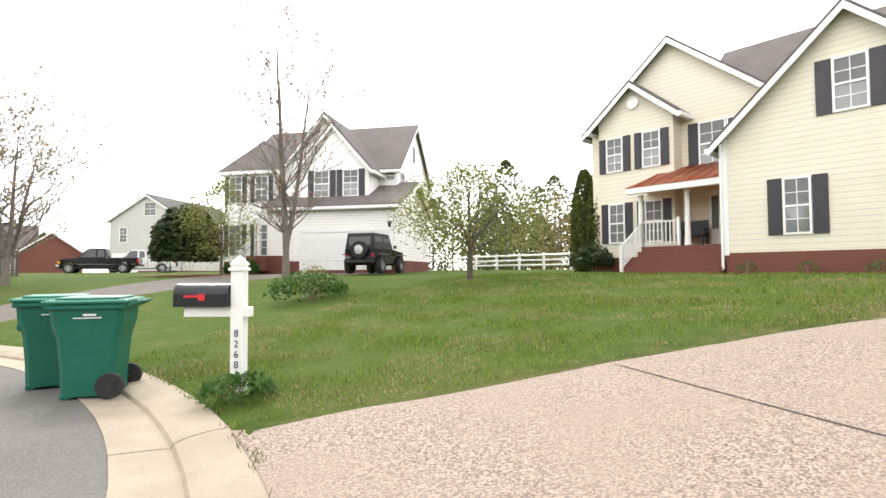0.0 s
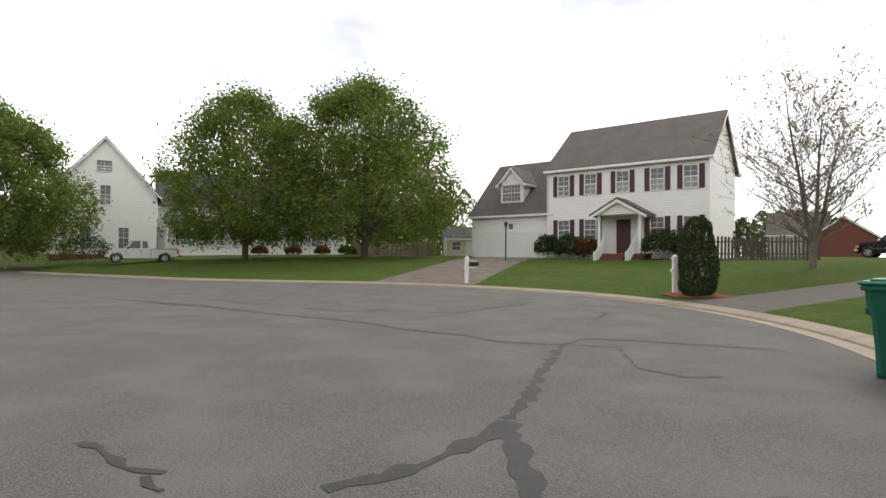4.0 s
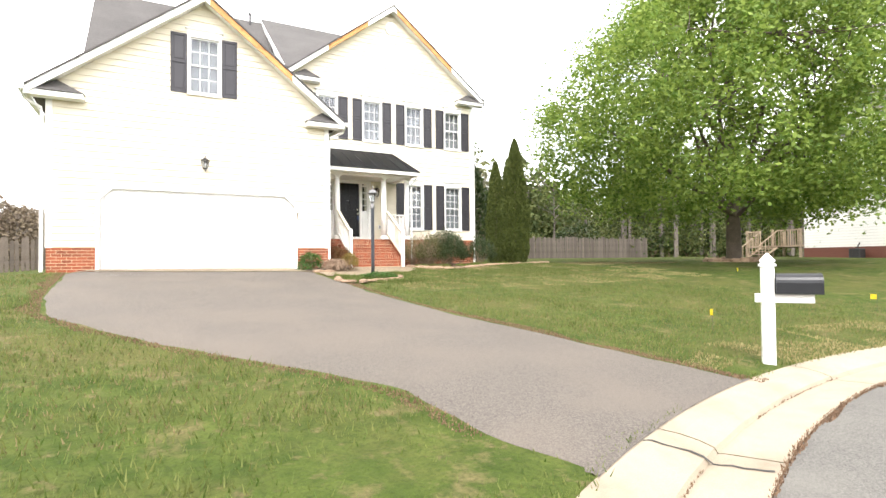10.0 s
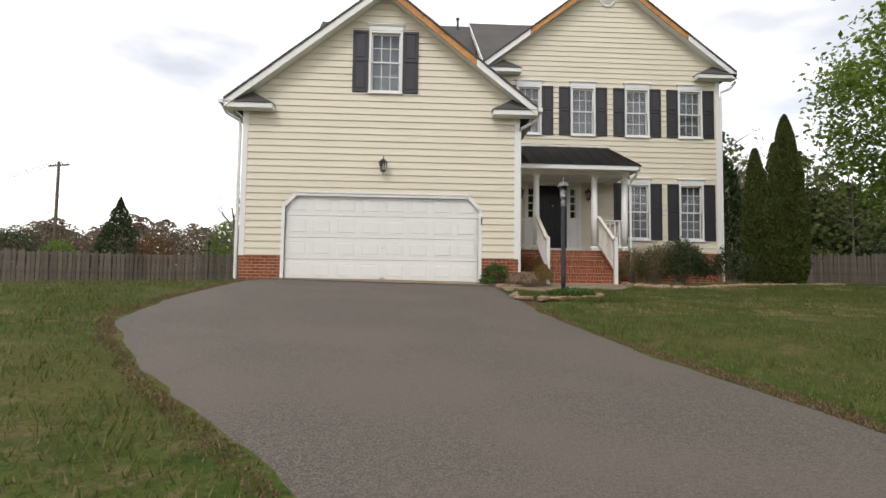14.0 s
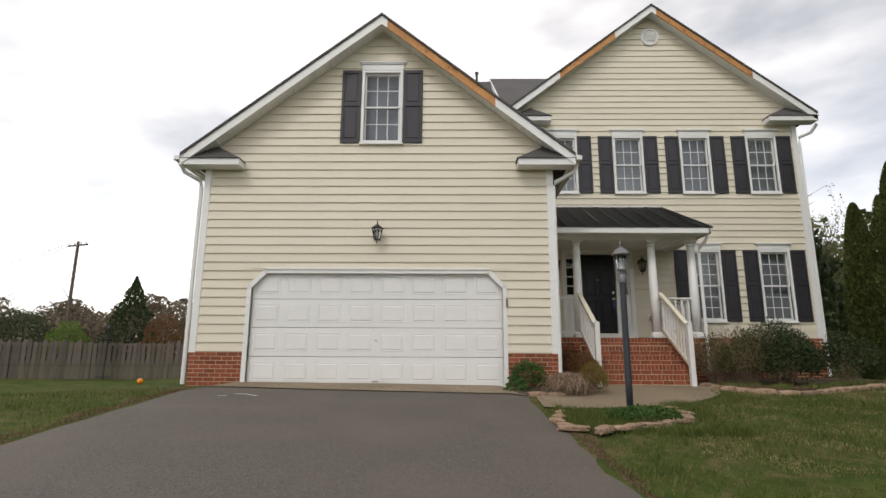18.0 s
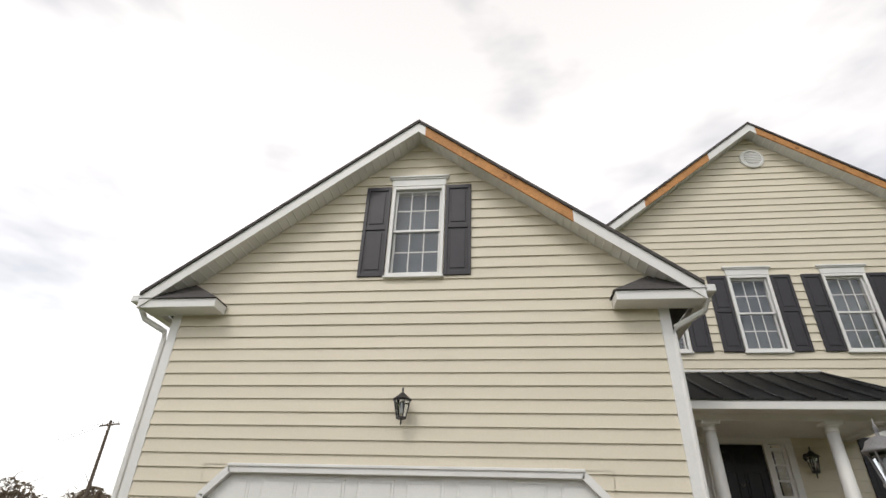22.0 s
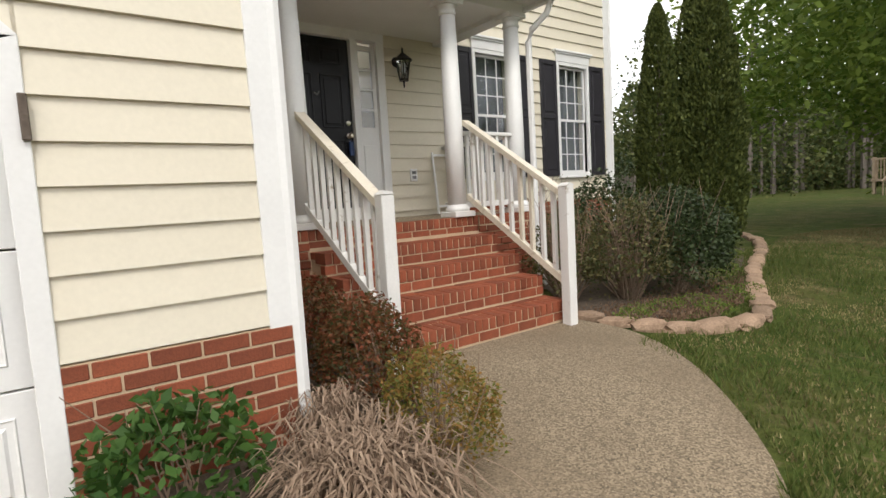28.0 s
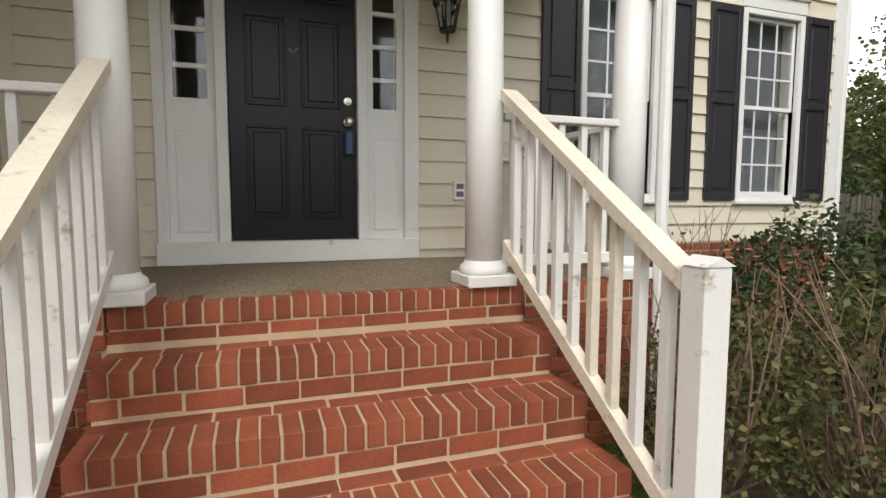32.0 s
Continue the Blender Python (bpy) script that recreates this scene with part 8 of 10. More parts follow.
# ---- neighbouring houses ----
def block(h, x0, x1, y0, y1, zb, ze, zr, ridge="y", wall="whitesiding", roof="roof", oh=0.35, brick=0.6, hip=False):
    """A gabled block of a house: brick base, walls, two roof slopes, white bargeboards and eaves."""
    bm = bmesh.new()
    if ridge == "y":
        add_prism(bm, [(x0, zb + brick), (x1, zb + brick), (x1, ze), ((x0 + x1) / 2, zr), (x0, ze)] if not hip else [(x0, zb + brick), (x1, zb + brick), (x1, ze), (x0, ze)], y0, y1)
    else:
        add_prism(bm, [(y0, zb + brick), (y1, zb + brick), (y1, ze), ((y0 + y1) / 2, zr), (y0, ze)] if not hip else [(y0, zb + brick), (y1, zb + brick), (y1, ze), (y0, ze)], -x1, -x0)
        for v in bm.verts:
            v.co = (-v.co.y, v.co.x, v.co.z)
    bmesh.ops.recalc_face_normals(bm, faces=bm.faces[:])
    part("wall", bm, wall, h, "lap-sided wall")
    if brick:
        part("brick_base", box(x0 - 0.015, x1 + 0.015, y0 - 0.015, y1 + 0.015, zb - 0.6, zb + brick), "farbrick", h, "red brick base")
    th = 0.09
    if hip:
        bm = bmesh.new()
        ins = min(x1 - x0, y1 - y0) / 2 + oh
        lo = [bm.verts.new(p) for p in ((x0 - oh, y0 - oh, ze), (x1 + oh, y0 - oh, ze), (x1 + oh, y1 + oh, ze), (x0 - oh, y1 + oh, ze))]
        if x1 - x0 >= y1 - y0:
            a, b = bm.verts.new((x0 - oh + ins, (y0 + y1) / 2, zr)), bm.verts.new((x1 + oh - ins + 0.01, (y0 + y1) / 2, zr))
            fs = ((lo[0], lo[1], b, a), (lo[1], lo[2], b), (lo[2], lo[3], a, b), (lo[3], lo[0], a))
        else:
            a, b = bm.verts.new(((x0 + x1) / 2, y0 - oh + ins, zr)), bm.verts.new(((x0 + x1) / 2, y1 + oh - ins + 0.01, zr))
            fs = ((lo[0], lo[1], a), (lo[1], lo[2], b, a), (lo[2], lo[3], b), (lo[3], lo[0], a, b))
        for f in fs:
            bm.faces.new(f)
        part("roof", bm, roof, h, "shingled hip roof")
        part("eave", box(x0 - oh, x1 + oh, y0 - oh, y1 + oh, ze - 0.2, ze - 0.01), "white", h)
        return
    a0, a1, b0, b1 = (x0, x1, y0, y1) if ridge == "y" else (y0, y1, x0, x1)
    am = (a0 + a1) / 2
    slope = (zr - ze) / (am - a0)
    for s, ae in ((-1, a0 - oh), (1, a1 + oh)):
        zz = ze - slope * oh
        bm, bg = bmesh.new(), bmesh.new()
        pr = [(am, zr + 0.02), (ae, zz + 0.02), (ae, zz + 0.02 + th), (am, zr + 0.02 + th)]
        if ridge == "y":
            add_prism(bm, pr, b0 - oh, b1 + oh)
        else:
            add_prism(bm, pr, -b1 - oh, -b0 + oh)
        for y in ((b0 - oh, b0 - oh + 0.03), (b1 + oh - 0.03, b1 + oh)):
            yy = y if ridge == "y" else (-y[1], -y[0])
            add_prism(bg, [(am, zr + 0.015), (ae, zz + 0.015), (ae, zz - 0.2), (am, zr - 0.2)], *yy)
        yy = (b0 - oh, b1 + oh) if ridge == "y" else (-b1 - oh, -b0 + oh)
        add_prism(bg, [(ae - s * 0.002, zz + 0.03), (ae + s * 0.10, zz + 0.03), (ae + s * 0.10, zz - 0.12), (ae - s * 0.002, zz - 0.16)], *yy)
        for m in (bm, bg):
            if ridge == "x":
                for v in m.verts:
                    v.co = (-v.co.y, v.co.x, v.co.z)
            bmesh.ops.recalc_face_normals(m, faces=m.faces[:])
        part("roof_slope", bm, roof, h, "grey shingle roof slope")
        part("bargeboard", bg, "white", h, "white bargeboards and gutter")


def pane_set(h, x, z, w, hh, y, shut=None, cols=2, rows=4, turn=0, sw=0.36, frame_mat="white"):
    """A far window as frame, sash bars, pane and shutters; x, z is its lower left corner, y the wall face."""
    win = empty("window")
    win.parent = h
    win.matrix_basis = turn if turn else Matrix.Identity(4)
    bm, c = bmesh.new(), 0.06
    for q in ((x - c, x, z - c, z + hh + c), (x + w, x + w + c, z - c, z + hh + c), (x, x + w, z + hh, z + hh + c), (x, x + w, z - c, z), (x, x + w, z + hh / 2 - 0.03, z + hh / 2 + 0.03)):
        add_box(bm, q[0], q[1], y - 0.06, y + 0.02, q[2], q[3])
    for i in range(1, cols):
        add_box(bm, x + w * i / cols - 0.012, x + w * i / cols + 0.012, y - 0.03, y, z, z + hh)
    for i in range(1, rows):
        add_box(bm, x, x + w, y - 0.028, y, z + hh * i / rows - 0.012, z + hh * i / rows + 0.012)
    part("frame", bm, frame_mat, win)
    part("pane", box(x, x + w, y - 0.018, y + 0.01, z, z + hh), "carglass", win, "dark reflecting pane")
    part("blind", box(x + 0.02, x + w - 0.02, y - 0.0195, y - 0.0185, z + hh * 0.52, z + hh - 0.03), "curtain", win, "pale blind in the upper sash")
    if shut:
        for sx in (x - c - sw - 0.02, x + w + c + 0.02):
            bm = box(sx, sx + sw, y - 0.05, y + 0.01, z - c, z + hh + c)
            add_box(bm, sx + 0.06, sx + sw - 0.06, y - 0.06, y - 0.045, z + 0.05, z + hh * 0.5 - 0.05)
            add_box(bm, sx + 0.06, sx + sw - 0.06, y - 0.06, y - 0.045, z + hh * 0.5 + 0.05, z + hh - 0.05)
            part("shutter", bm, shut, win)
    return win


def sectional_door(h, x0, x1, z0, z1, y, clip_corner=0.0):
    d = empty("garage_door")
    d.parent = h
    bm = bmesh.new()
    for r in range(4):
        a, b = z0 + (z1 - z0) * r / 4, z0 + (z1 - z0) * (r + 1) / 4
        add_box(bm, x0, x1, y - 0.03, y + 0.02, a + 0.012, b - 0.012)
        for c in range(8):
            xx = x0 + (x1 - x0) * c / 8
            add_box(bm, xx + 0.08, xx + (x1 - x0) / 8 - 0.08, y - 0.042, y - 0.028, a + 0.12, b - 0.12, 0.01)
    part("door_leaf", bm, "white", d, "white sectional garage door")
    bm = bmesh.new()
    add_box(bm, x0 - 0.12, x0, y - 0.06, y + 0.02, z0, z1)
    add_box(bm, x1, x1 + 0.12, y - 0.06, y + 0.02, z0, z1)
    add_box(bm, x0 - 0.12, x1 + 0.12, y - 0.06, y + 0.02, z1, z1 + 0.12)
    for s, xa in ((1, x0), (-1, x1)):
        if clip_corner:
            add_prism(bm, [(xa, z1 - clip_corner), (xa + s * clip_corner, z1), (xa, z1)], y - 0.06, y + 0.02)
    bmesh.ops.recalc_face_normals(bm, faces=bm.faces[:])
    part("door_trim", bm, "white", d)
    return d


def small_rail(h, pts, zf, n, height=0.9):
    """A white railing through (x, y, z) points."""
    r = empty("railing")
    r.parent = h
    for a, b in zip(pts, pts[1:]):
        a, b = Vector(a), Vector(b)
        for z, t in ((height, 0.035), (0.12, 0.025)):
            part("rail", tube([a + Vector((0, 0, z)), b + Vector((0, 0, z))], t, 4), "white", r)
        k = max(2, int((b - a).length / (0.14 if (b - a).length < 6 else 0.2)))
        for i in range(1, k):
            p = a.lerp(b, i / k)
            part("baluster", box(p.x - 0.018, p.x + 0.018, p.y - 0.018, p.y + 0.018, p.z + 0.1, p.z + height), "white", r)
    for a in pts:
        part("post", box(a[0] - 0.05, a[0] + 0.05, a[1] - 0.05, a[1] + 0.05, a[2], a[2] + height + 0.12), "white", r)
    return r


def brick_steps(h, x0, x1, y0, n, rise, tread, zb):
    s = empty("steps")
    s.parent = h
    for i in range(n):
        part("step", box(x0, x1, y0 + i * tread, y0 + n * tread + 0.05, zb + rise * i, zb + rise * (i + 1)), "farbrick", s)
    return s


# house next door: cream siding, copper porch roof; local x runs along its front, the front faces -y
ha = empty("house", pose(-17.13, -17.44, 0.15, 0, 0, 74.8), "cream two-storey house with copper porch roof and black shutters", "house", "neighbouring houses")
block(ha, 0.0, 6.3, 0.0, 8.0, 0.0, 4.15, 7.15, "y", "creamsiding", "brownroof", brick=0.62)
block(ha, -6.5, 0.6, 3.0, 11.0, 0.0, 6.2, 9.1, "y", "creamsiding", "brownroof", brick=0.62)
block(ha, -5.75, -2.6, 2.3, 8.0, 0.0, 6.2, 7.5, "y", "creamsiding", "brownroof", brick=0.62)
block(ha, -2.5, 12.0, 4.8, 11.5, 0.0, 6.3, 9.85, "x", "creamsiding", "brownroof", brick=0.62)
pane_set(ha, 1.6, 1.15, 0.58, 1.5, -0.003, "shutter", 2, 4)
pane_set(ha, 4.3, 1.15, 0.58, 1.5, -0.003, "shutter", 2, 4)
pane_set(ha, 2.85, 4.37, 0.68, 1.37, -0.003, "shutter", 2, 4)
for x in (-5.33, -3.77):
    pane_set(ha, x, 4.15, 0.62, 1.3, 2.297, "shutter", 2, 4, sw=0.3)
    pane_set(ha, x + 0.06, 1.25, 0.6, 1.5, 2.297, "shutter", 2, 4, sw=0.3)
pane_set(ha, -1.9, 4.0, 0.85, 1.55, 2.997, "shutter", 2, 4)
pane_set(ha, -0.9, 4.0, 0.5, 1.55, 2.997, None, 1, 4)
part("gable_vent", lathe([(0.25, 0), (0.25, -0.05), (0.18, -0.05), (0.17, -0.01)], 18, (-4.17, 2.25, 6.75), "y"), "white", ha, "round white vent")
part("porch_floor", box(-3.0, -0.05, 1.1, 3.0, 0.0, 0.95), "farbrick", ha, "brick porch")
brick_steps(ha, -3.2, -0.1, -0.35, 5, 0.19, 0.30, 0.0)
cop = bmesh.new()
vs = [cop.verts.new(p) for p in ((-3.7, 0.6, 3.1), (0.0, 0.6, 3.1), (0.0, 3.0, 4.05), (-3.0, 3.0, 4.05), (-3.7, 3.0, 3.1))]
cop.faces.new((vs[0], vs[1], vs[2], vs[3]))
cop.faces.new((vs[0], vs[3], vs[4]))
bmesh.ops.solidify(cop, geom=cop.faces[:], thickness=0.03)
part("porch_roof", cop, "copper", ha, "shiny copper standing-seam porch roof")
sm = bmesh.new()
for k in range(8):
    x = -3.1 + 0.42 * k
    add_tube(sm, [(x - (0.25 if k == 0 else 0), 0.6, 3.12), (x, 3.0, 4.07)], 0.02, 4)
part("roof_seam", sm, "copper", ha)
part("porch_beam", box(-3.65, 0.0, 0.62, 0.85, 2.88, 3.09), "white", ha)
for x in (-3.4, -1.7):
    part("column", lathe([(0.13, 0.95), (0.13, 1.02), (0.10, 1.06), (0.085, 2.8), (0.12, 2.88)], 14, (x, 1.25, 0)), "white", ha)
small_rail(ha, [(-3.35, -0.3, 0.05), (-3.35, 1.2, 0.95)], 0, 6)
small_rail(ha, [(-3.35, 1.2, 0.95), (-2.0, 1.2, 0.95)], 0, 6)
part("entry_door", box(-1.15, -0.2, 2.94, 3.0, 0.97, 3.0), "blackdoor", ha, "black glazed entry door")
part("entry_surround", box(-1.65, -1.2, 2.95, 3.0, 0.97, 3.0), "white", ha, "white sidelight surround")
part("sidelight", box(-1.55, -1.32, 2.93, 2.96, 1.6, 2.8), "carglass", ha)
part("corner_board", box(-0.06, 0.08, -0.03, 0.05, 0.55, 4.1), "white", ha)
part("downspout", tube([(-0.1, -0.05, 4.0), (-0.1, -0.05, 0.15), (-0.15, -0.2, 0.08)], 0.045, 6), "white", ha)
bench = empty("porch_bench", ha.matrix_world @ pose(-2.0, 2.3, 0.95), "dark porch bench seat on the brick porch", "bench")
part("seat", box(-0.5, 0.5, -0.25, 0.2, 0.38, 0.45, 0.01), "blackplastic", bench)
part("backrest", box(-0.5, 0.5, 0.18, 0.24, 0.45, 0.95, 0.01), "blackplastic", bench)
for x in (-0.45, 0.45):
    for y in (-0.2, 0.18):
        part("leg", box(x - 0.03, x + 0.03, y - 0.03, y + 0.03, 0, 0.38), "blackplastic", bench)
    part("armrest", box(x - 0.035, x + 0.035, -0.25, 0.2, 0.60, 0.64, 0.008), "blackplastic", bench)
for k in range(4):
    x = 0.7 + 1.5 * k
    p = ha.matrix_world @ Vector((x, -0.45, 0))
    bush("foundation_shrub", p.x, p.y, p.z - 0.02, 0.3, 0.3, 0.4, 160, 0.06, "ivy", "small green plant along the brick base", 90 + k, 0, "plant")

# white house with maroon shutters across the circle
hb = empty("house", pose(10.10, -56.03, -0.5, 0, 0, 158.7), "white two-storey house with maroon shutters and garage wing", "house", "neighbouring houses")
block(hb, -1.0, 5.7, 0.3, 9.3, 0.0, 4.0, 8.25, "x", "whitesiding", "brownroof", brick=0.35, oh=0.25)
block(hb, 5.65, 15.9, 0.0, 8.6, 0.0, 6.85, 10.2, "x", "whitesiding", "brownroof", brick=0.5, oh=0.25)
sectional_door(hb, 0.05, 5.0, 0.05, 2.4, 0.297, 0.3)
part("downspout", tube([(5.6, -0.05, 6.5), (5.6, -0.05, 0.1)], 0.05, 6), "white", hb)
for x in (6.4, 8.31, 10.44, 12.58, 14.5):
    pane_set(hb, x, 4.92, 0.76, 1.3, -0.003, "maroon", 2, 4, sw=0.3)
for x in (6.42, 8.31, 12.58, 14.5):
    pane_set(hb, x, 1.9, 0.76, 1.3, -0.003, "maroon", 2, 4, sw=0.3)
block(hb, 1.15, 3.1, 1.0, 5.0, 3.9, 6.4, 7.45, "y", "whitesiding", "brownroof", 0.25, 0)
pane_set(hb, 1.35, 4.92, 1.5, 1.2, 0.997, None, 6, 4)
part("lamp_plate", box(2.3, 2.65, 0.22, 0.29, 2.75, 3.15, 0.02), "curtain", hb)
part("stoop", box(9.6, 12.6, -1.6, 0, -0.6, 0.95), "farbrick", hb)
brick_steps(hb, 10.1, 11.6, -3.1, 5, 0.19, 0.3, 0.0)
bm = bmesh.new()
add_prism(bm, [(9.6, 3.35), (12.65, 3.35), (11.13, 4.25)], -1.75, 0.0)
part("porch_gable", bm, "whitesiding", hb)
for s in (-1, 1):
    bm = bmesh.new()
    add_prism(bm, [(11.13, 4.27), (11.13 + s * 1.75, 3.25), (11.13 + s * 1.75, 3.38), (11.13, 4.4)], -1.95, 0.0)
    bmesh.ops.recalc_face_normals(bm, faces=bm.faces[:])
    part("porch_roof", bm, "brownroof", hb)
    part("porch_fascia", prism([(11.13, 4.26), (11.13 + s * 1.75, 3.24), (11.13 + s * 1.75, 3.06), (11.13, 4.08)], -1.98, -1.955), "white", hb)
    part("column", box(11.13 + s * 1.25 - 0.08, 11.13 + s * 1.25 + 0.08, -1.6, -1.44, 0.95, 3.35), "white", hb)
    small_rail(hb, [(11.13 + s * 0.95, -3.1, 0.05), (11.13 + s * 0.95, -1.6, 0.95)], 0, 6)
part("entry_door", box(10.45, 11.35, -0.05, 0, 0.97, 3.15), "maroon", hb, "dark maroon entry door with a wreath")
lpb = empty("lamp_post", pose(7.1, -49.5, gz(7.1, -49.5)), "black lamp post beside a far driveway", "lamp post")
part("post", lathe([(0.05, 0), (0.045, 2.1)], 8), "post", lpb)
part("lantern", lathe([(0.06, 2.1), (0.12, 2.35), (0.13, 2.37), (0.03, 2.5)], 6), "lamp", lpb)
def beside(x, y):
    return hb.matrix_world @ Vector((x, y, 0))
for k, (x, y, rx, hh, mt) in enumerate(((6.2, -1.1, 1.0, 1.75, "shrubleaf"), (7.7, -1.1, 0.95, 1.7, "shrubleaf"), (8.9, -1.0, 0.8, 1.5, "redleaf"), (13.6, -1.2, 1.3, 2.0, "shrubleaf"), (15.1, -1.1, 1.0, 1.7, "shrubleaf"))):
    p = beside(x, y)
    bush("foundation_shrub", p.x, p.y, gz(p.x, p.y) - 0.05, rx, rx * 0.8, hh, 2600, 0.16, mt, "clipped shrub in front of the white house", 400 + k)

# white house with a gabled garage and bay
hc = empty("house", pose(-18.06, -38.63, 0.36, 0, 0, 111.24), "white two-storey house with garage, gable and black shutters", "house", "neighbouring houses")
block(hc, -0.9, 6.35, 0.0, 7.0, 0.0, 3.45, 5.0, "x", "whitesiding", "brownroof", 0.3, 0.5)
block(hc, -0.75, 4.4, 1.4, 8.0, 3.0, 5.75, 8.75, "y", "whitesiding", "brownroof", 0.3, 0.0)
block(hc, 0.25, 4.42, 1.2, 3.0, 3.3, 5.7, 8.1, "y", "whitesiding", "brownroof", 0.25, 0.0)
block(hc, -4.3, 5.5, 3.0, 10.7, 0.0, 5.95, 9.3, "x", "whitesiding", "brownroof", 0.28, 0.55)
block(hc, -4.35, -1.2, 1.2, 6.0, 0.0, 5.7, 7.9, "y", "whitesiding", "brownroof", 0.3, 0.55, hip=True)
sectional_door(hc, 1.1, 5.95, 0.0, 2.0, -0.003)
part("door_head", box(0.9, 6.15, -0.05, 0.0, 2.05, 2.2), "white", hc)
for x in (1.28, 2.98):
    pane_set(hc, x, 4.1, 0.8, 1.4, 1.197, "shutter", 2, 4, sw=0.33)
pane_set(hc, 4.85, 5.2, 0.5, 0.5, 2.997, None, 1, 1)
side_c = Matrix.Translation((5.5, 0, 0)) @ pose(0, 0, 0, 0, 0, 90)
pane_set(hc, 3.6, 4.2, 0.8, 1.5, -0.003, None, 2, 4, side_c)
part("gable_slot", box(5.5, 5.53, 6.6, 6.95, 6.9, 7.9, 0), "shutter", hc, "tall dark gable vent")
for x in (-4.0, -2.35):
    pane_set(hc, x, 3.95, 0.72, 1.4, 1.197, "shutter", 2, 4, sw=0.26)
    pane_set(hc, x, 0.9, 0.72, 1.7, 1.197, "shutter", 2, 4, sw=0.26)
part("entry_door", box(-1.05, -0.2, 2.93, 2.99, 0.8, 2.85), "maroon", hc, "dark red entry door")
part("stoop", box(-1.4, 0.0, -0.2, 3.0, -0.3, 0.8), "farbrick", hc)
brick_steps(hc, -1.9, -0.7, -1.4, 4, 0.2, 0.3, 0.0)
small_rail(hc, [(-1.9, -1.3, 0.05), (-1.9, -0.2, 0.8)], 0, 5)
lantern_c = part("wall_light", lathe([(0.06, 0), (0.1, 0.2), (0.03, 0.32)], 8, (6.0, -0.1, 2.2)), "lamp", hc)
part("porch_post", box(-1.45, -1.3, -0.2, -0.05, 0.8, 3.2), "white", hc)
jeep(hc.matrix_world @ pose(6.1, -2.6, gz(-18.5, -33.0) - 0.33, 0, 0, 86))

# far grey-white house beyond the black pickup
hd = empty("house", pose(-26.9, -76.5, 0.2, 0, 0, 115.8), "pale grey two-storey house with a dark roof", "house", "neighbouring houses")
block(hd, 0.0, 8.6, 0.0, 13.0, 0.0, 5.8, 8.4, "y", "greysiding", "roof", 0.3, 0.3)
for x, z, w, h2 in ((1.2, 3.4, 0.8, 1.5), (5.2, 3.4, 0.8, 1.5), (4.0, 6.2, 1.3, 1.3), (7.2, 0.9, 0.8, 1.4)):
    pane_set(hd, x, z, w, h2, -0.003, None, 2, 4)
sectional_door(hd, 0.5, 3.2, 0.0, 2.1, -0.003)
he2 = empty("house", pose(-30.3, -111.1, 0.2, 0, 0, 159), "distant brown-sided house with a low gable", "house", "neighbouring houses")
block(he2, 0.0, 8.0, 0.0, 10.0, 0.0, 3.4, 6.4, "y", "farbrick", "brownroof", 0.3, 0.0)
block(he2, -6.0, 2.0, 2.0, 10.0, 0.0, 4.0, 7.6, "x", "greysiding", "brownroof", 0.3, 0.3)
pickup(pose(-17.0, -56.5, gz(-17, -56), 0, 0, -35), "blackcar", "black pickup truck beside a far garage", tall=1.08)
pickup(pose(-20.5, -58.0, gz(-20, -57), 0, 0, -30), "whitecar", "white pickup truck beside a far garage", tall=1.08)


def basketball_hoop(m, label):
    """A portable hoop: weighted base, pole leaning forward at the top, backboard and ring."""
    goal = empty("basketball_hoop", m, label, "basketball hoop")
    part("base", box(-0.7, 0.2, -0.35, 0.35, 0.0, 0.16, 0.04), "blackplastic", goal)
    part("pole", tube([(-0.4, 0, 0.1), (-0.25, 0, 2.3), (0.3, 0, 3.0)], 0.06, 8), "lamp", goal)
    part("backboard", box(0.3, 0.36, -0.6, 0.6, 2.7, 3.5, 0.01), "blackplastic", goal)
    part("hoop", tube([(0.38 + 0.23 * (1 - math.cos(a)), 0.23 * math.sin(a), 2.85) for a in [2 * math.pi * i / 12 for i in range(13)]], 0.015, 5), "redlens", goal)


basketball_hoop(pose(-20.0, -53.5, gz(-20, -53)), "black portable basketball hoop and pole")
basketball_hoop(pose(49.6, -28.9, gz(49.6, -28.9), 0, 0, -100), "black portable basketball hoop at the kerb")

# house beyond the pear tree, with deck
he = empty("house", pose(33.6, -7.6, 0.0, 0, 0, -13.3), "pale two-storey house with brick base and rear deck", "house", "neighbouring houses")
block(he, 0.0, 6.0, 0.0, 9.2, 0.0, 6.9, 9.9, "y", "whitesiding", "brownroof", 0.35, 0.8)
block(he, -0.02, 9.0, 4.0, 9.22, 0.0, 6.7, 9.7, "x", "whitesiding", "brownroof", 0.35, 0.8)
block(he, 6.0, 9.5, -1.6, 8.0, 0.0, 5.9, 6.9, "x", "whitesiding", "brownroof", 0.3, 0.0, hip=True)
block(he, 6.0, 12.5, -3.2, 8.0, 0.0, 3.4, 4.6, "x", "whitesiding", "brownroof", 0.3, 0.0)
sectional_door(he, 6.8, 11.7, 0.0, 2.15, -3.203)
pane_set(he, 2.4, 4.3, 0.95, 1.6, -0.003, "shutter", 2, 4)
pane_set(he, 2.4, 1.3, 0.95, 1.6, -0.003, "shutter", 2, 4)
for x in (6.7, 8.2):
    pane_set(he, x, 4.1, 0.8, 1.4, -1.603, "shutter", 2, 4)
side_turn = Matrix.Translation((0, 9.0, 0)) @ pose(0, 0, 0, 0, 0, -90)
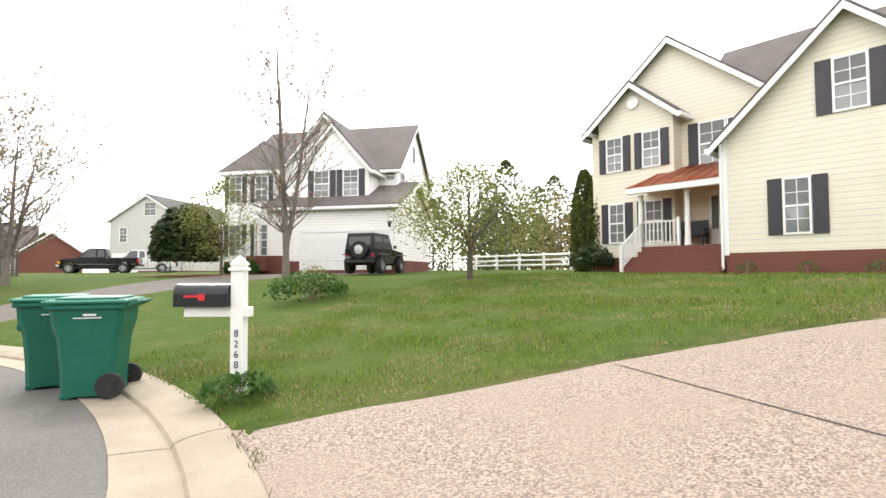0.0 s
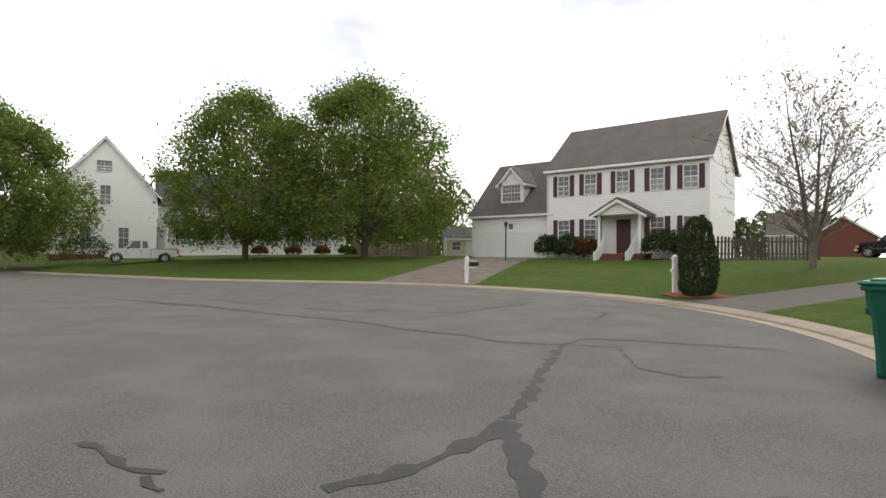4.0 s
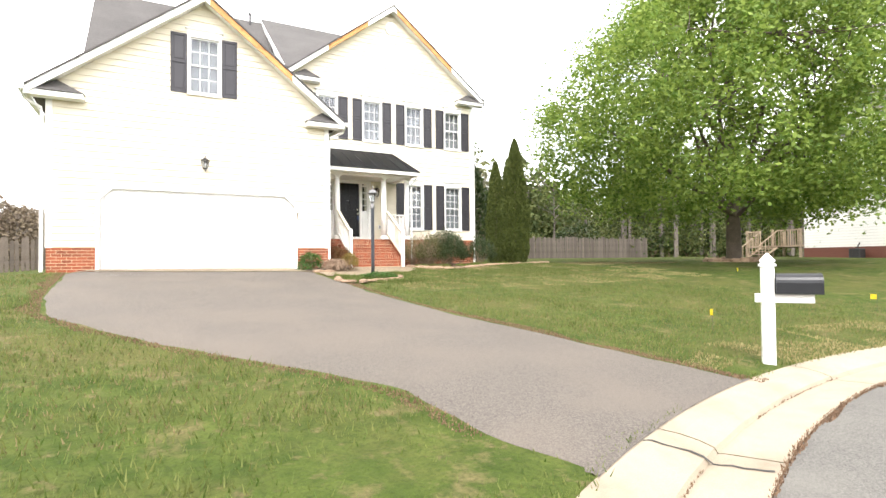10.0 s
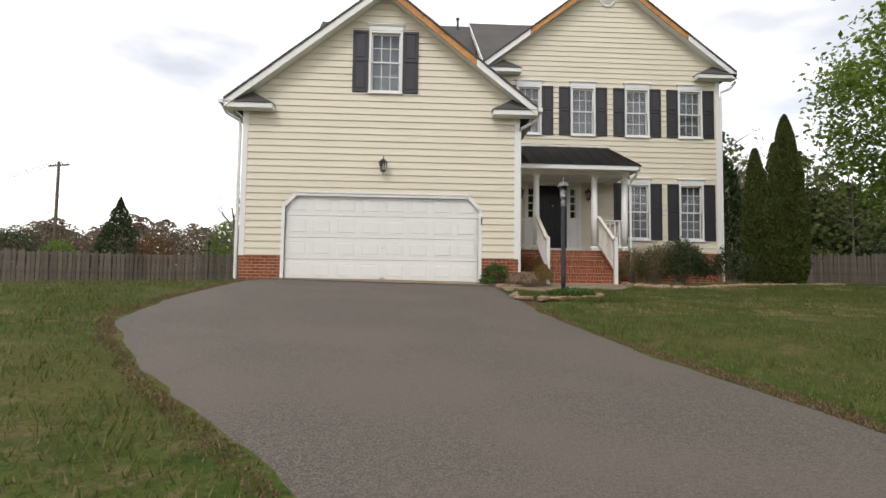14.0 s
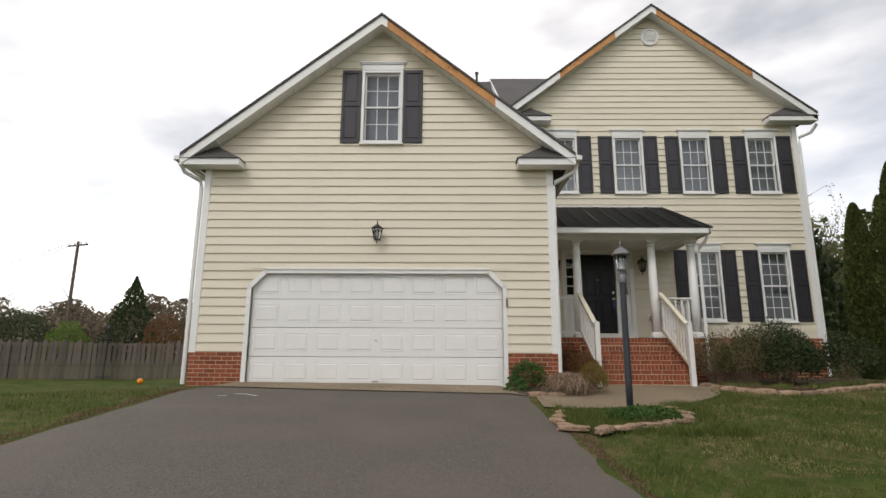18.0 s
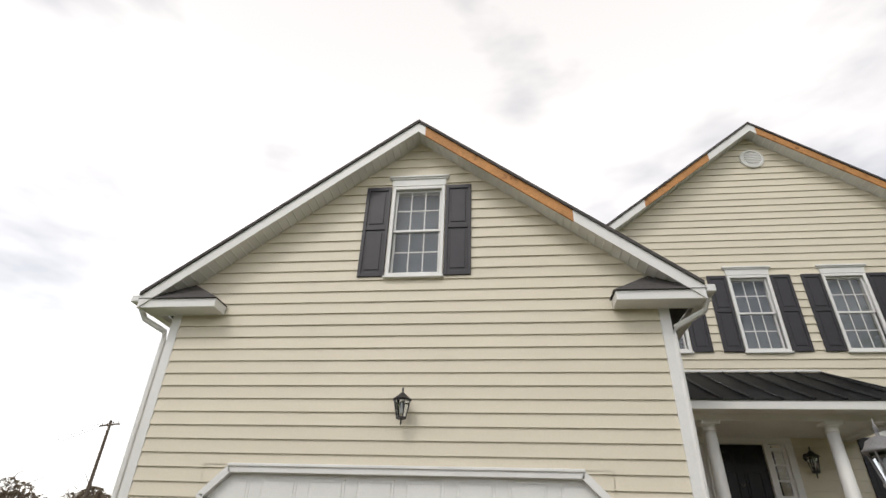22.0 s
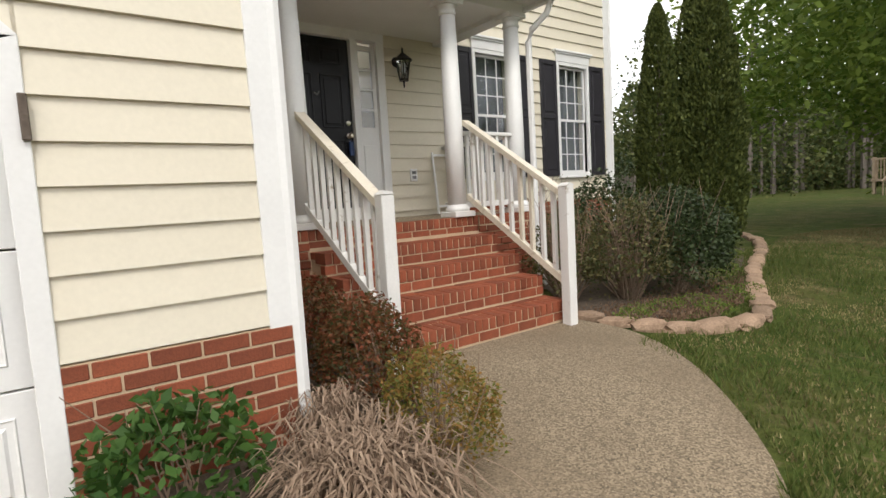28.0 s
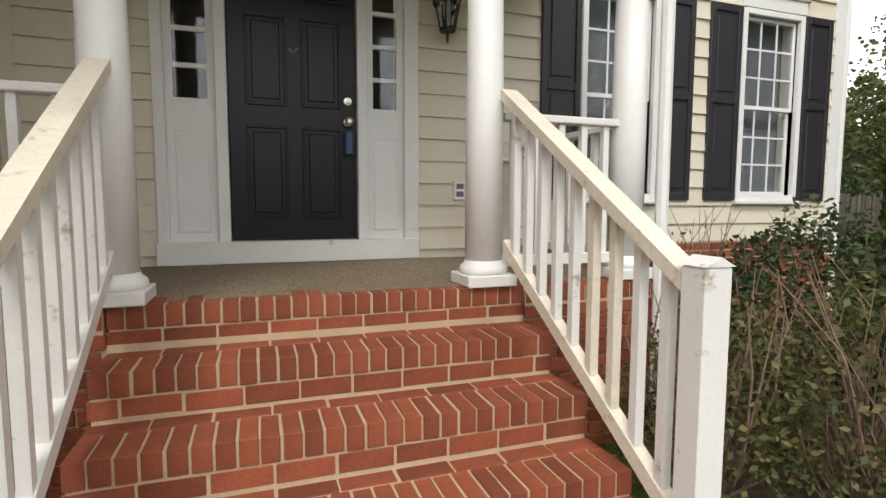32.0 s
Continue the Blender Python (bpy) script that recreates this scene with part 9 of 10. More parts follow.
pane_set(he, 2.0, 4.4, 0.85, 1.5, -0.003, None, 2, 4, side_turn)
part("crawl_vent", box(-0.03, 0.0, 7.0, 8.1, 0.12, 0.62), "carglass", he, "dark basement window in brick")
deck = empty("deck", he.matrix_world @ pose(-0.2, 13.3, 0.05, 0, 0, -90), "weathered wooden deck with stairs behind the house", "deck")
part("floor", box(0, 4.0, 0, 3.2, 0.85, 0.95), "newfence", deck)
for x, y in ((0.1, 0.1), (2, 0.1), (3.9, 0.1), (0.1, 3.1)):
    part("deck_post", box(x - 0.06, x + 0.06, y - 0.06, y + 0.06, -0.2, 1.95), "newfence", deck)
part("top_rail", box(0, 1.2, 0.02, 0.1, 1.82, 1.9), "newfence", deck)
part("top_rail", box(2.4, 4.0, 0.02, 0.1, 1.82, 1.9), "newfence", deck)
for k in range(9):
    x = 0.12 + 0.13 * k
    part("baluster", box(x - 0.02, x + 0.02, 0.03, 0.07, 0.95, 1.82), "newfence", deck)
    x = 2.5 + 0.16 * k
    part("baluster", box(x - 0.02, x + 0.02, 0.03, 0.07, 0.95, 1.82), "newfence", deck)
for k in range(5):
    part("stair_tread", box(1.2, 2.4, -0.3 * (k + 1), -0.3 * k, 0.72 - 0.17 * k, 0.78 - 0.17 * k), "newfence", deck)
for x in (1.2, 2.4):
    part("stair_rail", tube([(x, -1.5, 0.85), (x, 0.05, 1.85)], 0.04, 4), "newfence", deck)
    part("stringer", tube([(x, -1.5, -0.05), (x, 0.0, 0.8)], 0.07, 4), "newfence", deck)
    for k in range(6):
        part("baluster", box(x - 0.02, x + 0.02, -1.4 + 0.25 * k, -1.36 + 0.25 * k, 0.05 + 0.16 * k, 0.92 + 0.16 * k), "newfence", deck)
ac = empty("gas_meter", he.matrix_world @ pose(-0.3, 6.0, 0.1), "dark utility box beside the brick base", "utility box")
part("case", box(-0.2, 0.2, -0.3, 0.3, 0, 0.6, 0.03), "lamp", ac)
part("pipe", tube([(0, 0, 0.6), (0.2, 0, 0.9)], 0.03, 6), "lamp", ac)

hf = empty("house", pose(50.0, -12.5, 0.2, 0, 0, -13.3), "cream house with side garage down the street", "house", "neighbouring houses")
block(hf, 0.0, 7.0, 0.0, 10.0, 0.0, 5.8, 9.0, "y", "creamsiding", "brownroof", 0.35, 0.4)
block(hf, -5.0, 1.0, -3.0, 6.0, 0.0, 3.2, 5.2, "y", "creamsiding", "brownroof", 0.3, 0.0, hip=True)
block(hf, 5.0, 9.5, 3.0, 10.0, 0.0, 5.6, 8.8, "x", "creamsiding", "brownroof", 0.35, 0.4)
sectional_door(hf, -4.3, 0.3, 0.0, 2.1, -3.003)
for x in (1.0, 4.6):
    pane_set(hf, x, 3.7, 0.9, 1.5, -0.003, "shutter", 2, 4)

# big white house behind the street trees
hg = empty("house", pose(48.5, -52.0, -0.3, 0, 0, 223), "large white house with a long railed porch", "house", "neighbouring houses")
block(hg, 0.0, 8.4, 0.0, 12.0, 0.0, 6.4, 11.4, "y", "whitesiding", "roof", 0.3, 0.5)
block(hg, 8.4, 28.0, 3.0, 12.0, 0.0, 5.6, 9.6, "x", "whitesiding", "roof", 0.3, 0.5)
for x, z, w2, h2 in ((3.8, 5.2, 0.8, 1.7), (2.3, 1.1, 0.8, 1.9), (5.3, 1.1, 0.8, 1.9), (3.5, 8.2, 1.2, 1.0)):
    pane_set(hg, x, z, w2, h2, -0.003, None, 2, 4)
part("porch_deck", box(9.0, 27.0, 0.4, 3.0, -0.2, 1.1), "whitesiding", hg)
hg_roof = part("porch_roof", prism([(0.2, 3.7), (3.0, 4.6), (3.0, 4.45), (0.2, 3.55)], 9.0, 27.0), "roof", hg)
for v in hg_roof.data.vertices:
    v.co = (v.co.y, v.co.x, v.co.z)
for k in range(9):
    part("column", box(9.2 + 2.2 * k, 9.4 + 2.2 * k, 0.45, 0.65, 1.1, 3.65), "white", hg)
small_rail(hg, [(9.3, 0.55, 1.1), (26.9, 0.55, 1.1)], 0, 60)
for k in range(6):
    pane_set(hg, 10.5 + 2.8 * k, 1.6, 0.9, 1.8, 2.997, "shutter", 2, 4)
pickup(pose(35.2, -49.0, gz(35.2, -49.0), 0, 0, 50), "whitecar", "white pickup truck parked before a white house", tall=1.08)
for x, y, a, s, lab in ((86, -66, 223, 1, "distant pale house along the street"), (106, -36, -10, 1, "distant pale house along the street"), (122, -76, 223, 1, "distant tan house along the street"), (80, -26, -13, 1, "distant cream house along the street"), (104, -63, 200, 1, "distant tan house behind the street trees")):
    d = empty("house", pose(x, y, 0, 0, 0, a), lab, "house", "neighbouring houses")
    block(d, 0, 8, 0, 10, 0, 5.6, 8.8, "y", "creamsiding" if s else "whitesiding", "brownroof", 0.3, 0.4)
    block(d, 7, 15, 2, 10, 0, 3.4, 6.6, "x", "whitesiding", "brownroof", 0.3, 0.4)
    for q in (1.5, 5.0):
        pane_set(d, q, 3.6, 0.9, 1.5, -0.003, "shutter", 2, 4)
        pane_set(d, q, 0.9, 0.9, 1.5, -0.003, "shutter", 2, 4)
    sectional_door(d, 9.0, 13.5, 0.0, 2.1, 1.997)
sedan(pose(58.0, -19.8, -0.9, 0, 0, 80), "whitecar", "white car parked in a far driveway", roof=1.45)
sedan(pose(84.0, -40.5, STREET_Z, 0, 0, 167), "bluecar", "dark car parked far down the street")
sedan(pose(96.0, -52.5, STREET_Z, 0, 0, 167), "whitecar", "pale car parked far down the street")
wheelie_bin(pose(38.0, -25.8, gz(38.0, -25.8), 0, 0, 80), "dark green wheeled rubbish bin on the grass by the street")
wheelie_bin(pose(60.0, -31.2, STREET_Z, 0, 0, 80), "dark green wheeled rubbish bin down the street")
wheelie_bin(pose(62.0, -47.5, STREET_Z, 0, 0, 260), "dark wheeled rubbish bin on the far kerb")

# garden shed across the circle
sh = empty("shed", pose(14.6, -62.5, -0.1, 0, 0, 200), "small cream garden shed with a dark roof", "shed")
block(sh, 0, 3.4, 0, 4.6, 0, 2.0, 3.0, "x", "creamsiding", "roof", 0.15, 0.0)
pane_set(sh, 0.5, 0.9, 0.7, 0.7, -0.003, None, 2, 2)
part("shed_door", box(1.7, 2.7, -0.03, 0.01, 0.05, 1.85), "white", sh)


# ---- fences, poles ----
def picket_fence(pts, h, mat, label, width=0.13, gap=0.02, group="", top=0.06):
    f = empty("fence", None, label, "fence", group)
    rnd = random.Random(len(pts) + int(h * 100))
    meshes = []
    for k in range(4):
        me = bpy.data.meshes.new("picket")
        hh = h * (1 + 0.05 * (k - 1.5) / 1.5)
        bm = prism([(-width / 2, 0), (width / 2, 0), (width / 2, hh - top), (width * 0.2, hh), (-width * 0.2, hh), (-width / 2, hh - top)], -0.01, 0.01)
        bm.to_mesh(me)
        bm.free()
        me.materials.append(M[mat])
        meshes.append(me)
    count = 0
    for (ax, ay), (bx, by) in zip(pts, pts[1:]):
        L = math.dist((ax, ay), (bx, by))
        a = math.atan2(by - ay, bx - ax)
        n = int(L / (width + gap))
        for i in range(n):
            q = (i + 0.5) / n
            x, y = ax + (bx - ax) * q, ay + (by - ay) * q
            ob = new("picket", rnd.choice(meshes))
            ob.parent = f
            ob.location, ob.rotation_euler = (x, y, gz(x, y) - 0.03), (rnd.uniform(-0.02, 0.02), rnd.uniform(-0.025, 0.025), a)
            count += 1
        for zr in (0.3, h - 0.35):
            zc = (gz(ax, ay) + gz(bx, by)) / 2
            part("fence_rail", box(0, L, 0.012, 0.05, zr, zr + 0.08, 0, Matrix.Translation((ax, ay, zc)) @ Matrix.Rotation(a, 4, "Z")), mat, f)
        for i in range(int(L / 2.4) + 1):
            q = min(1, i * 2.4 / L)
            x, y = ax + (bx - ax) * q, ay + (by - ay) * q
            part("fence_post", box(-0.05, 0.05, 0.05, 0.15, -0.1, h + 0.02, 0, Matrix.Translation((x, y, gz(x, y))) @ Matrix.Rotation(a, 4, "Z")), mat, f)
    return f


picket_fence([(-16.5, 6.0), (-0.2, 9.2)], 1.25, "fence", "weathered grey picket fence beside the garage", 0.12, 0.03)
for x, y in ((-6.45, 7.7), (-3.85, 8.22)):
    st = empty("garden_stake", pose(x, y, gz(x, y) - 0.05, 0, 0, 11), "dark metal garden stake with two short cross bars", "garden stake")
    part("shaft", tube([(0, 0, -0.1), (0, 0, 1.62)], 0.025, 8), "lamp", st)
    part("cross_bar", box(-0.3, 0.3, -0.02, 0.02, 1.36, 1.40, 0.008), "lamp", st)
    part("foot_bar", box(-0.22, 0.22, -0.02, 0.02, 0.12, 0.16, 0.008), "lamp", st)
    part("finial", lathe([(0.02, 1.60), (0.06, 1.64), (0.075, 1.72), (0.05, 1.80), (0.01, 1.83)], 10), "lamp", st)
picket_fence([(15.5, 13.5), (24.0, 13.8), (35.0, 12.0)], 1.5, "fence", "weathered board fence behind the lawn", 0.15, 0.012)
picket_fence([(-4.0, -48.5), (-9.5, -48.0)], 1.3, "fence", "grey picket fence behind a tree", 0.12, 0.05)
picket_fence([(15.0, -60.5), (24.5, -64.0)], 1.3, "newfence", "tan board fence across the street", 0.16, 0.012)
wf = empty("fence", None, "white three-rail paddock fence", "fence")
for k in range(9):
    x, y = -28.5 - 0.6 * k, -21.0 - 2.0 * k
    part("fence_post", box(x - 0.07, x + 0.07, y - 0.07, y + 0.07, gz(x, y) - 0.1, gz(x, y) + 1.1), "white", wf)
    if k:
        for z in (0.3, 0.62, 0.95):
            part("fence_rail", tube([(x + 0.6, y + 2.0, gz(x, y) + z), (x, y, gz(x, y) + z)], 0.06, 4), "white", wf)
pole = empty("utility_pole", pose(-26.7, 33.7, -0.35, 0, 0, -20), "wooden utility pole with a cross arm", "utility pole")
part("pole_shaft", lathe([(0.17, -0.2), (0.11, 10.4)], 10), "bark", pole)
part("cross_arm", box(-1.2, 1.2, -0.06, 0.06, 10.0, 10.12), "bark", pole)
for x in (-1.0, -0.4, 0.4, 1.0):
    part("insulator", lathe([(0.04, 10.12), (0.06, 10.22), (0.03, 10.32)], 8, (x, 0, 0)), "lens", pole)
for x in (-1.0, 0.4):
    part("wire", tube([(x, 0, 10.3), (x - 16, 4, 9.7), (x - 34, 9, 9.6), (x - 60, 16, 10.6)], 0.018, 4), "lamp", pole)
for x, y, hh in ((70, -29, 8.5), (98, -36, 8.5)):
    pl = empty("utility_pole", pose(x, y, -0.8), "wooden pole down the street", "utility pole")
    part("pole_shaft", lathe([(0.12, -0.2), (0.08, hh)], 8), "bark", pl)
    part("lamp_arm", tube([(0, 0, hh - 0.4), (-0.6, -0.5, hh - 0.1)], 0.04, 6), "lamp", pl)


# ---- woods and far trees ----
def woods(name, spots, mat, label, seed, per=160, size=0.5, h=(9, 14), trunk_mat="greybark", slim=0.5):
    rng, rnd = np.random.default_rng(seed), random.Random(seed)
    grp = empty(name, None, label, "woods", kind="stuff")
    w4, pts = Limbs(), []
    for x, y in spots:
        z, hh = gz(x, y), rnd.uniform(*h)
        rr = hh * slim * rnd.uniform(0.45, 0.7)
        top = (x + rnd.uniform(-0.5, 0.5), y + rnd.uniform(-0.5, 0.5), z + hh)
        w4.add([(x, y, z - 0.3), (x + rnd.uniform(-0.2, 0.2), y, z + hh * 0.5), top], [hh * 0.012 + 0.04, hh * 0.009, 0.02], 5)
        for _ in range(7):
            a, q = rnd.uniform(0, 6.28), rnd.uniform(0.3, 0.9)
            p0 = Vector((x, y, z + hh * q))
            w4.add(limb(rnd, p0, p0 + Vector((math.cos(a) * rr * 0.6, math.sin(a) * rr * 0.6, rr * 0.35)), 0.1, 3), [0.05, 0.03, 0.01], 4)
        n = int(per * rnd.uniform(0.6, 1.3))
        u = rng.uniform(0.0, 1.0, n)
        a = rng.uniform(0, 6.28, n)
        k = rr * np.sin(np.pi * np.clip(u * 0.78 + 0.2, 0, 1)) * rng.uniform(0.2, 1.05, n) ** 0.6
        pts.append(np.stack([x + np.cos(a) * k, y + np.sin(a) * k, z + hh * u], 1))
    tagged(soup("trunks", w4.v, w4.f, trunk_mat, grp), kind="stuff")
    tagged(quads("leaves", leaf_quads(rng, np.concatenate(pts), size, 0.75), mat, grp), kind="stuff")
    return grp


rw = random.Random(5)
woods("spring_woods", [(rw.uniform(14, 60), rw.uniform(17, 48)) for _ in range(150)], "woods", "spring woods of thin trunks and fresh leaves behind the lawn", 81, 900, 0.36, (6, 9.5), slim=0.7)
woods("spring_woods", [(rw.uniform(36, 54), rw.uniform(8.5, 17.5)) for _ in range(26)], "woods", "tall spring trees with thin trunks behind the board fence", 78, 1000, 0.24, (9, 13.5), slim=0.6)
woods("deep_woods", [(rw.uniform(8, 95), rw.uniform(46, 66)) for _ in range(130)], "woods", "deep spring woods closing the view behind the lawn", 79, 520, 0.8, (7, 10), slim=0.8)
woods("spring_woods", [(rw.uniform(-74, 12), rw.uniform(37, 60)) for _ in range(230)], "brownwood", "line of brown spring trees beyond the back fence", 82, 1100, 0.26, (4.6, 6.8), slim=1.1)
woods("spring_woods", [(rw.uniform(-75, -38), rw.uniform(-60, 12)) for _ in range(70)], "woods", "spring trees behind the neighbours", 83, 1300, 0.33, (6, 10), slim=0.7)
woods("spring_woods", [(rw.uniform(-40, 12), rw.uniform(-150, -122)) for _ in range(60)], "woods", "spring trees behind the white house", 84, 350, 0.7, (6, 10), slim=0.7)
woods("spring_woods", [(rw.uniform(26, 70), rw.uniform(-112, -80)) for _ in range(48)], "tanleaf", "tall tan-leaved trees behind the big white house", 85, 420, 0.7, (14, 19))
woods("spring_woods", [(rw.uniform(14, 26), rw.uniform(-78, -66)) for _ in range(12)], "streetleaf", "green trees behind the shed", 86, 900, 0.28, (5.5, 8), slim=0.8)
woods("street_trees", [(60 + 14 * k + rw.uniform(-3, 3), -24 - 2.5 * k + rw.uniform(-3, 3)) for k in range(10)] + [(70 + 14 * k + rw.uniform(-3, 3), -63 - 2.5 * k + rw.uniform(-3, 3)) for k in (0, 4, 5, 6, 7, 8)], "tanleaf", "tan and rust spring trees along the street", 87, 1500, 0.26, (6, 9), slim=0.95)
woods("street_trees", [(112 + rw.uniform(0, 90), rw.uniform(-130, -10)) for _ in range(80)], "rustleaf", "far trees at the end of the street", 88, 1500, 0.42, (5, 9), slim=1.0)
woods("spring_woods", [(rw.uniform(-46, -33), rw.uniform(-30, -8)) for _ in range(60)], "olive", "spring scrub behind the yellow house", 80, 1700, 0.22, (3.4, 5.6), slim=1.0)
woods("back_garden_trees", [(rw.uniform(54, 92), rw.uniform(4, 40)) for _ in range(70)], "woods", "spring trees behind the street's houses", 89, 600, 0.6, (5, 8.5), slim=0.8)
for x, y, h2, r2, s in ((-21.7, 34.4, 7.2, 1.9, 91), (-4.2, -60.0, 6.5, 1.9, 94), (-6.5, -59.0, 5.2, 1.8, 95), (16.6, 8.2, 6.2, 1.9, 96)):
    cone_tree("pine_tree", x, y, gz(x, y), h2, r2, 6500, 0.22, "shrubleaf", "dark bushy evergreen beyond the fence", s, power=0.9, base=0.2, ragged=0.55)
bush("garden_bush", -11.0, 31.0, 0.0, 2.0, 1.6, 5.0, 5000, 0.16, "streetleaf", "rounded green bush behind the fence", 93)
bush("garden_bush", -24.5, 31.0, 0.0, 1.7, 1.4, 3.2, 3500, 0.16, "streetleaf", "low green bush before the pine", 92)
bush("garden_bush", -29.3, 32.4, 0.0, 2.4, 2.0, 4.4, 5000, 0.16, "shrubleaf", "dark rounded bush behind the fence", 90)
bush("red_bush", -17.0, 31.0, 0.0, 1.6, 1.3, 3.9, 2600, 0.15, "redleaf", "rust-red shrub behind the fence", 97)
bare_tree("bare_tree", -4.5, 13.0, 0.2, 6.5, 1.0, 0.08, 98, "budleaf", 200, 0.07, "thin bare tree beside the garage", 4)
bare_tree("bare_tree", 19.5, 11.5, 0.2, 8.0, 0.6, 0.07, 99, "youngleaf", 2600, 0.09, "slender tree with pale green buds", 6)
for k in range(16):
    x, y = 46 + 0.9 * k + rw.uniform(-1, 1), 20.0 - 1.1 * k + rw.uniform(-1, 1)
    bush("undergrowth", x, y, gz(x, y), rw.uniform(1.6, 2.4), 1.4, rw.uniform(1.6, 3.0), 500, 0.34, rw.choice(("woods", "shrubleaf", "olive")), "scrubby undergrowth behind the gardens", 260 + k, 10)
# understorey at the wood's edge
for k in range(34):
    x, y = 15.5 + 1.05 * k + rw.uniform(-0.8, 0.8), 15.6 + rw.uniform(-0.6, 2.5) - 0.05 * k
    bush("undergrowth", x, y, gz(x, y), rw.uniform(1.2, 2.0), 1.1, rw.uniform(1.4, 3.0), 700, 0.24, rw.choice(("woods", "shrubleaf", "woods")), "scrubby undergrowth at the wood's edge", 200 + k, 10)

# ---- grass blades on the lawns beside the walk ----
def turf(name, inside, x0, x1, y0, y1, n, seed, label, h=(0.035, 0.09), wide=0.007, mat="blade", thin=True, level=None):
    """Loose blades, thicker in tufts."""
    rng = np.random.default_rng(seed)
    out = []
    xs, ys = rng.uniform(x0, x1, n), rng.uniform(y0, y1, n)
    for x, y in zip(xs, ys):
        if not inside(x, y):
            continue
        k = noise.noise((x * 0.9, y * 0.9, 3.1)) + 0.5 * noise.noise((x * 3.1, y * 3.1, 8.2))
        if thin and k < rng.uniform(-0.5, 0.3):
            continue
        z = gz(x, y) if level is None else level
        L = rng.uniform(*h) * (0.8 + 0.7 * max(0, k))
        a = rng.uniform(0, 6.28)
        w = wide * rng.uniform(0.6, 1.2)
        dx, dy = math.cos(a) * w, math.sin(a) * w
        b = rng.uniform(0, 6.28)
        lx, ly = math.cos(b) * L * 0.55, math.sin(b) * L * 0.55
        out.append(((x - dx, y - dy, z - 0.01), (x + dx, y + dy, z - 0.01), (x + lx, y + ly, z + L)))
    g = quads(name, np.array(out), mat, None, 3)
    return tagged(g, label, "grass", kind="stuff")


def off_paving(x, y):
    if road_gap(x, y) < 0.76:
        return False
    if y > -0.1 and x < 14.2:
        return not (x < 10.7 or y > 0.5 + (x - 10.0) * 0.25)
    left = np.interp(y, [-13.5, -12.6, -11.5, -10.6, -9.35, -8.2, -6.8, -5.2, -3.2, -0.95], [4.75, 4.3, 4.2, 3.6, 2.5, 1.66, 0.95, 0.72, 0.62, 0.5])
    right = np.interp(y, [-12.6, -11.6, -10.4, -9.6, -8.5, -7.4, -5.8, -4.4, -3.0, -2.4], [7.75, 7.64, 7.4, 7.25, 7.0, 6.75, 6.5, 6.4, 6.35, 6.3])
    if y < -12 and x < 4.75:
        right = 4.75
    if left < x < right:
        return False
    if y > -2.35 and x < 9.8 and x > 0:
        edge = np.interp(x, [6.35, 7.6, 8.7, 9.5, 9.8], [-2.35, -2.2, -1.55, -0.65, 0.6])
        if y > edge or x < 6.35:
            return x < left
    return True


turf("grass", off_paving, -3.0, 6.5, -13.9, -1.0, 52000, 101, "short green and straw-coloured grass beside the driveway")
turf("grass", off_paving, 6.3, 15.0, -13.0, -3.0, 42000, 102, "patchy grass beside the driveway")
turf("grass", off_paving, 7.3, 16.5, -3.2, 1.5, 60000, 103, "patchy grass beside the front walk")
def next_lawn(x, y):
    """The neighbour's lawn, up to the ragged edge of the aggregate driveway."""
    edge = np.interp(x, [-14.5, -11.5, -8.5, -6.8, -5.5, -4.3, -3.15, -2.2, -1.2], [-7.2, -10.6, -13.9, -15.7, -16.8, -17.75, -18.5, -19.2, -19.82])
    return road_gap(x, y) > 0.76 and x < -1.0 and y < edge - 0.03 + 0.06 * noise.noise((x * 3.0, y * 3.0, 2.0))


turf("grass", next_lawn, -9.5, -1.0, -24.0, -15.0, 52000, 104, "green grass beside the mailbox", mat="greenblade")
turf("grass", next_lawn, -19.0, -8.5, -26.0, -11.0, 46000, 112, "green grass before the cream house", (0.04, 0.1), 0.013, "greenblade")
turf("dead_grass", lambda x, y: next_lawn(x, y) and noise.noise((x * 0.7, y * 0.7, 5.0)) + 0.5 * noise.noise((x * 2.3, y * 2.3, 1.0)) > 0.16, -15.0, -2.0, -25.0, -11.0, 80000, 113, "dead straw-coloured patches in the green lawn", (0.02, 0.06), 0.013, "thatch", False)
turf("grass", lambda x, y: 0 < road_gap(x, y) - 0.84 < 0.10 + 0.25 * noise.noise((x * 1.1, y * 1.1, 4.0)), 3.6, 6.2, -15.0, -12.4, 9000, 114, "grass growing between kerb and driveway", (0.02, 0.06), 0.009, "blade", False)
turf("grass", lambda x, y: 0 < road_gap(x, y) - 0.72 < 0.16 and off_paving(x, y), -3.0, 18.0, -22.0, -12.0, 90000, 105, "ragged grass along the kerb", (0.04, 0.10))


def drive_edge(x, y):
    """Signed distance outside the driveway's two edges, roughly."""
    left = np.interp(y, [-12.6, -11.5, -10.6, -9.35, -8.2, -7.0, -5.2, -3.2, -0.95], [4.3, 4.2, 3.6, 2.5, 1.66, 0.95, 0.72, 0.62, 0.5])
    right = np.interp(y, [-12.6, -11.6, -10.4, -9.6, -8.5, -7.4, -5.8, -4.4, -3.0], [7.75, 7.64, 7.4, 7.25, 7.0, 6.75, 6.5, 6.4, 6.35])
    return min(abs(x - left), abs(x - right)), left, right


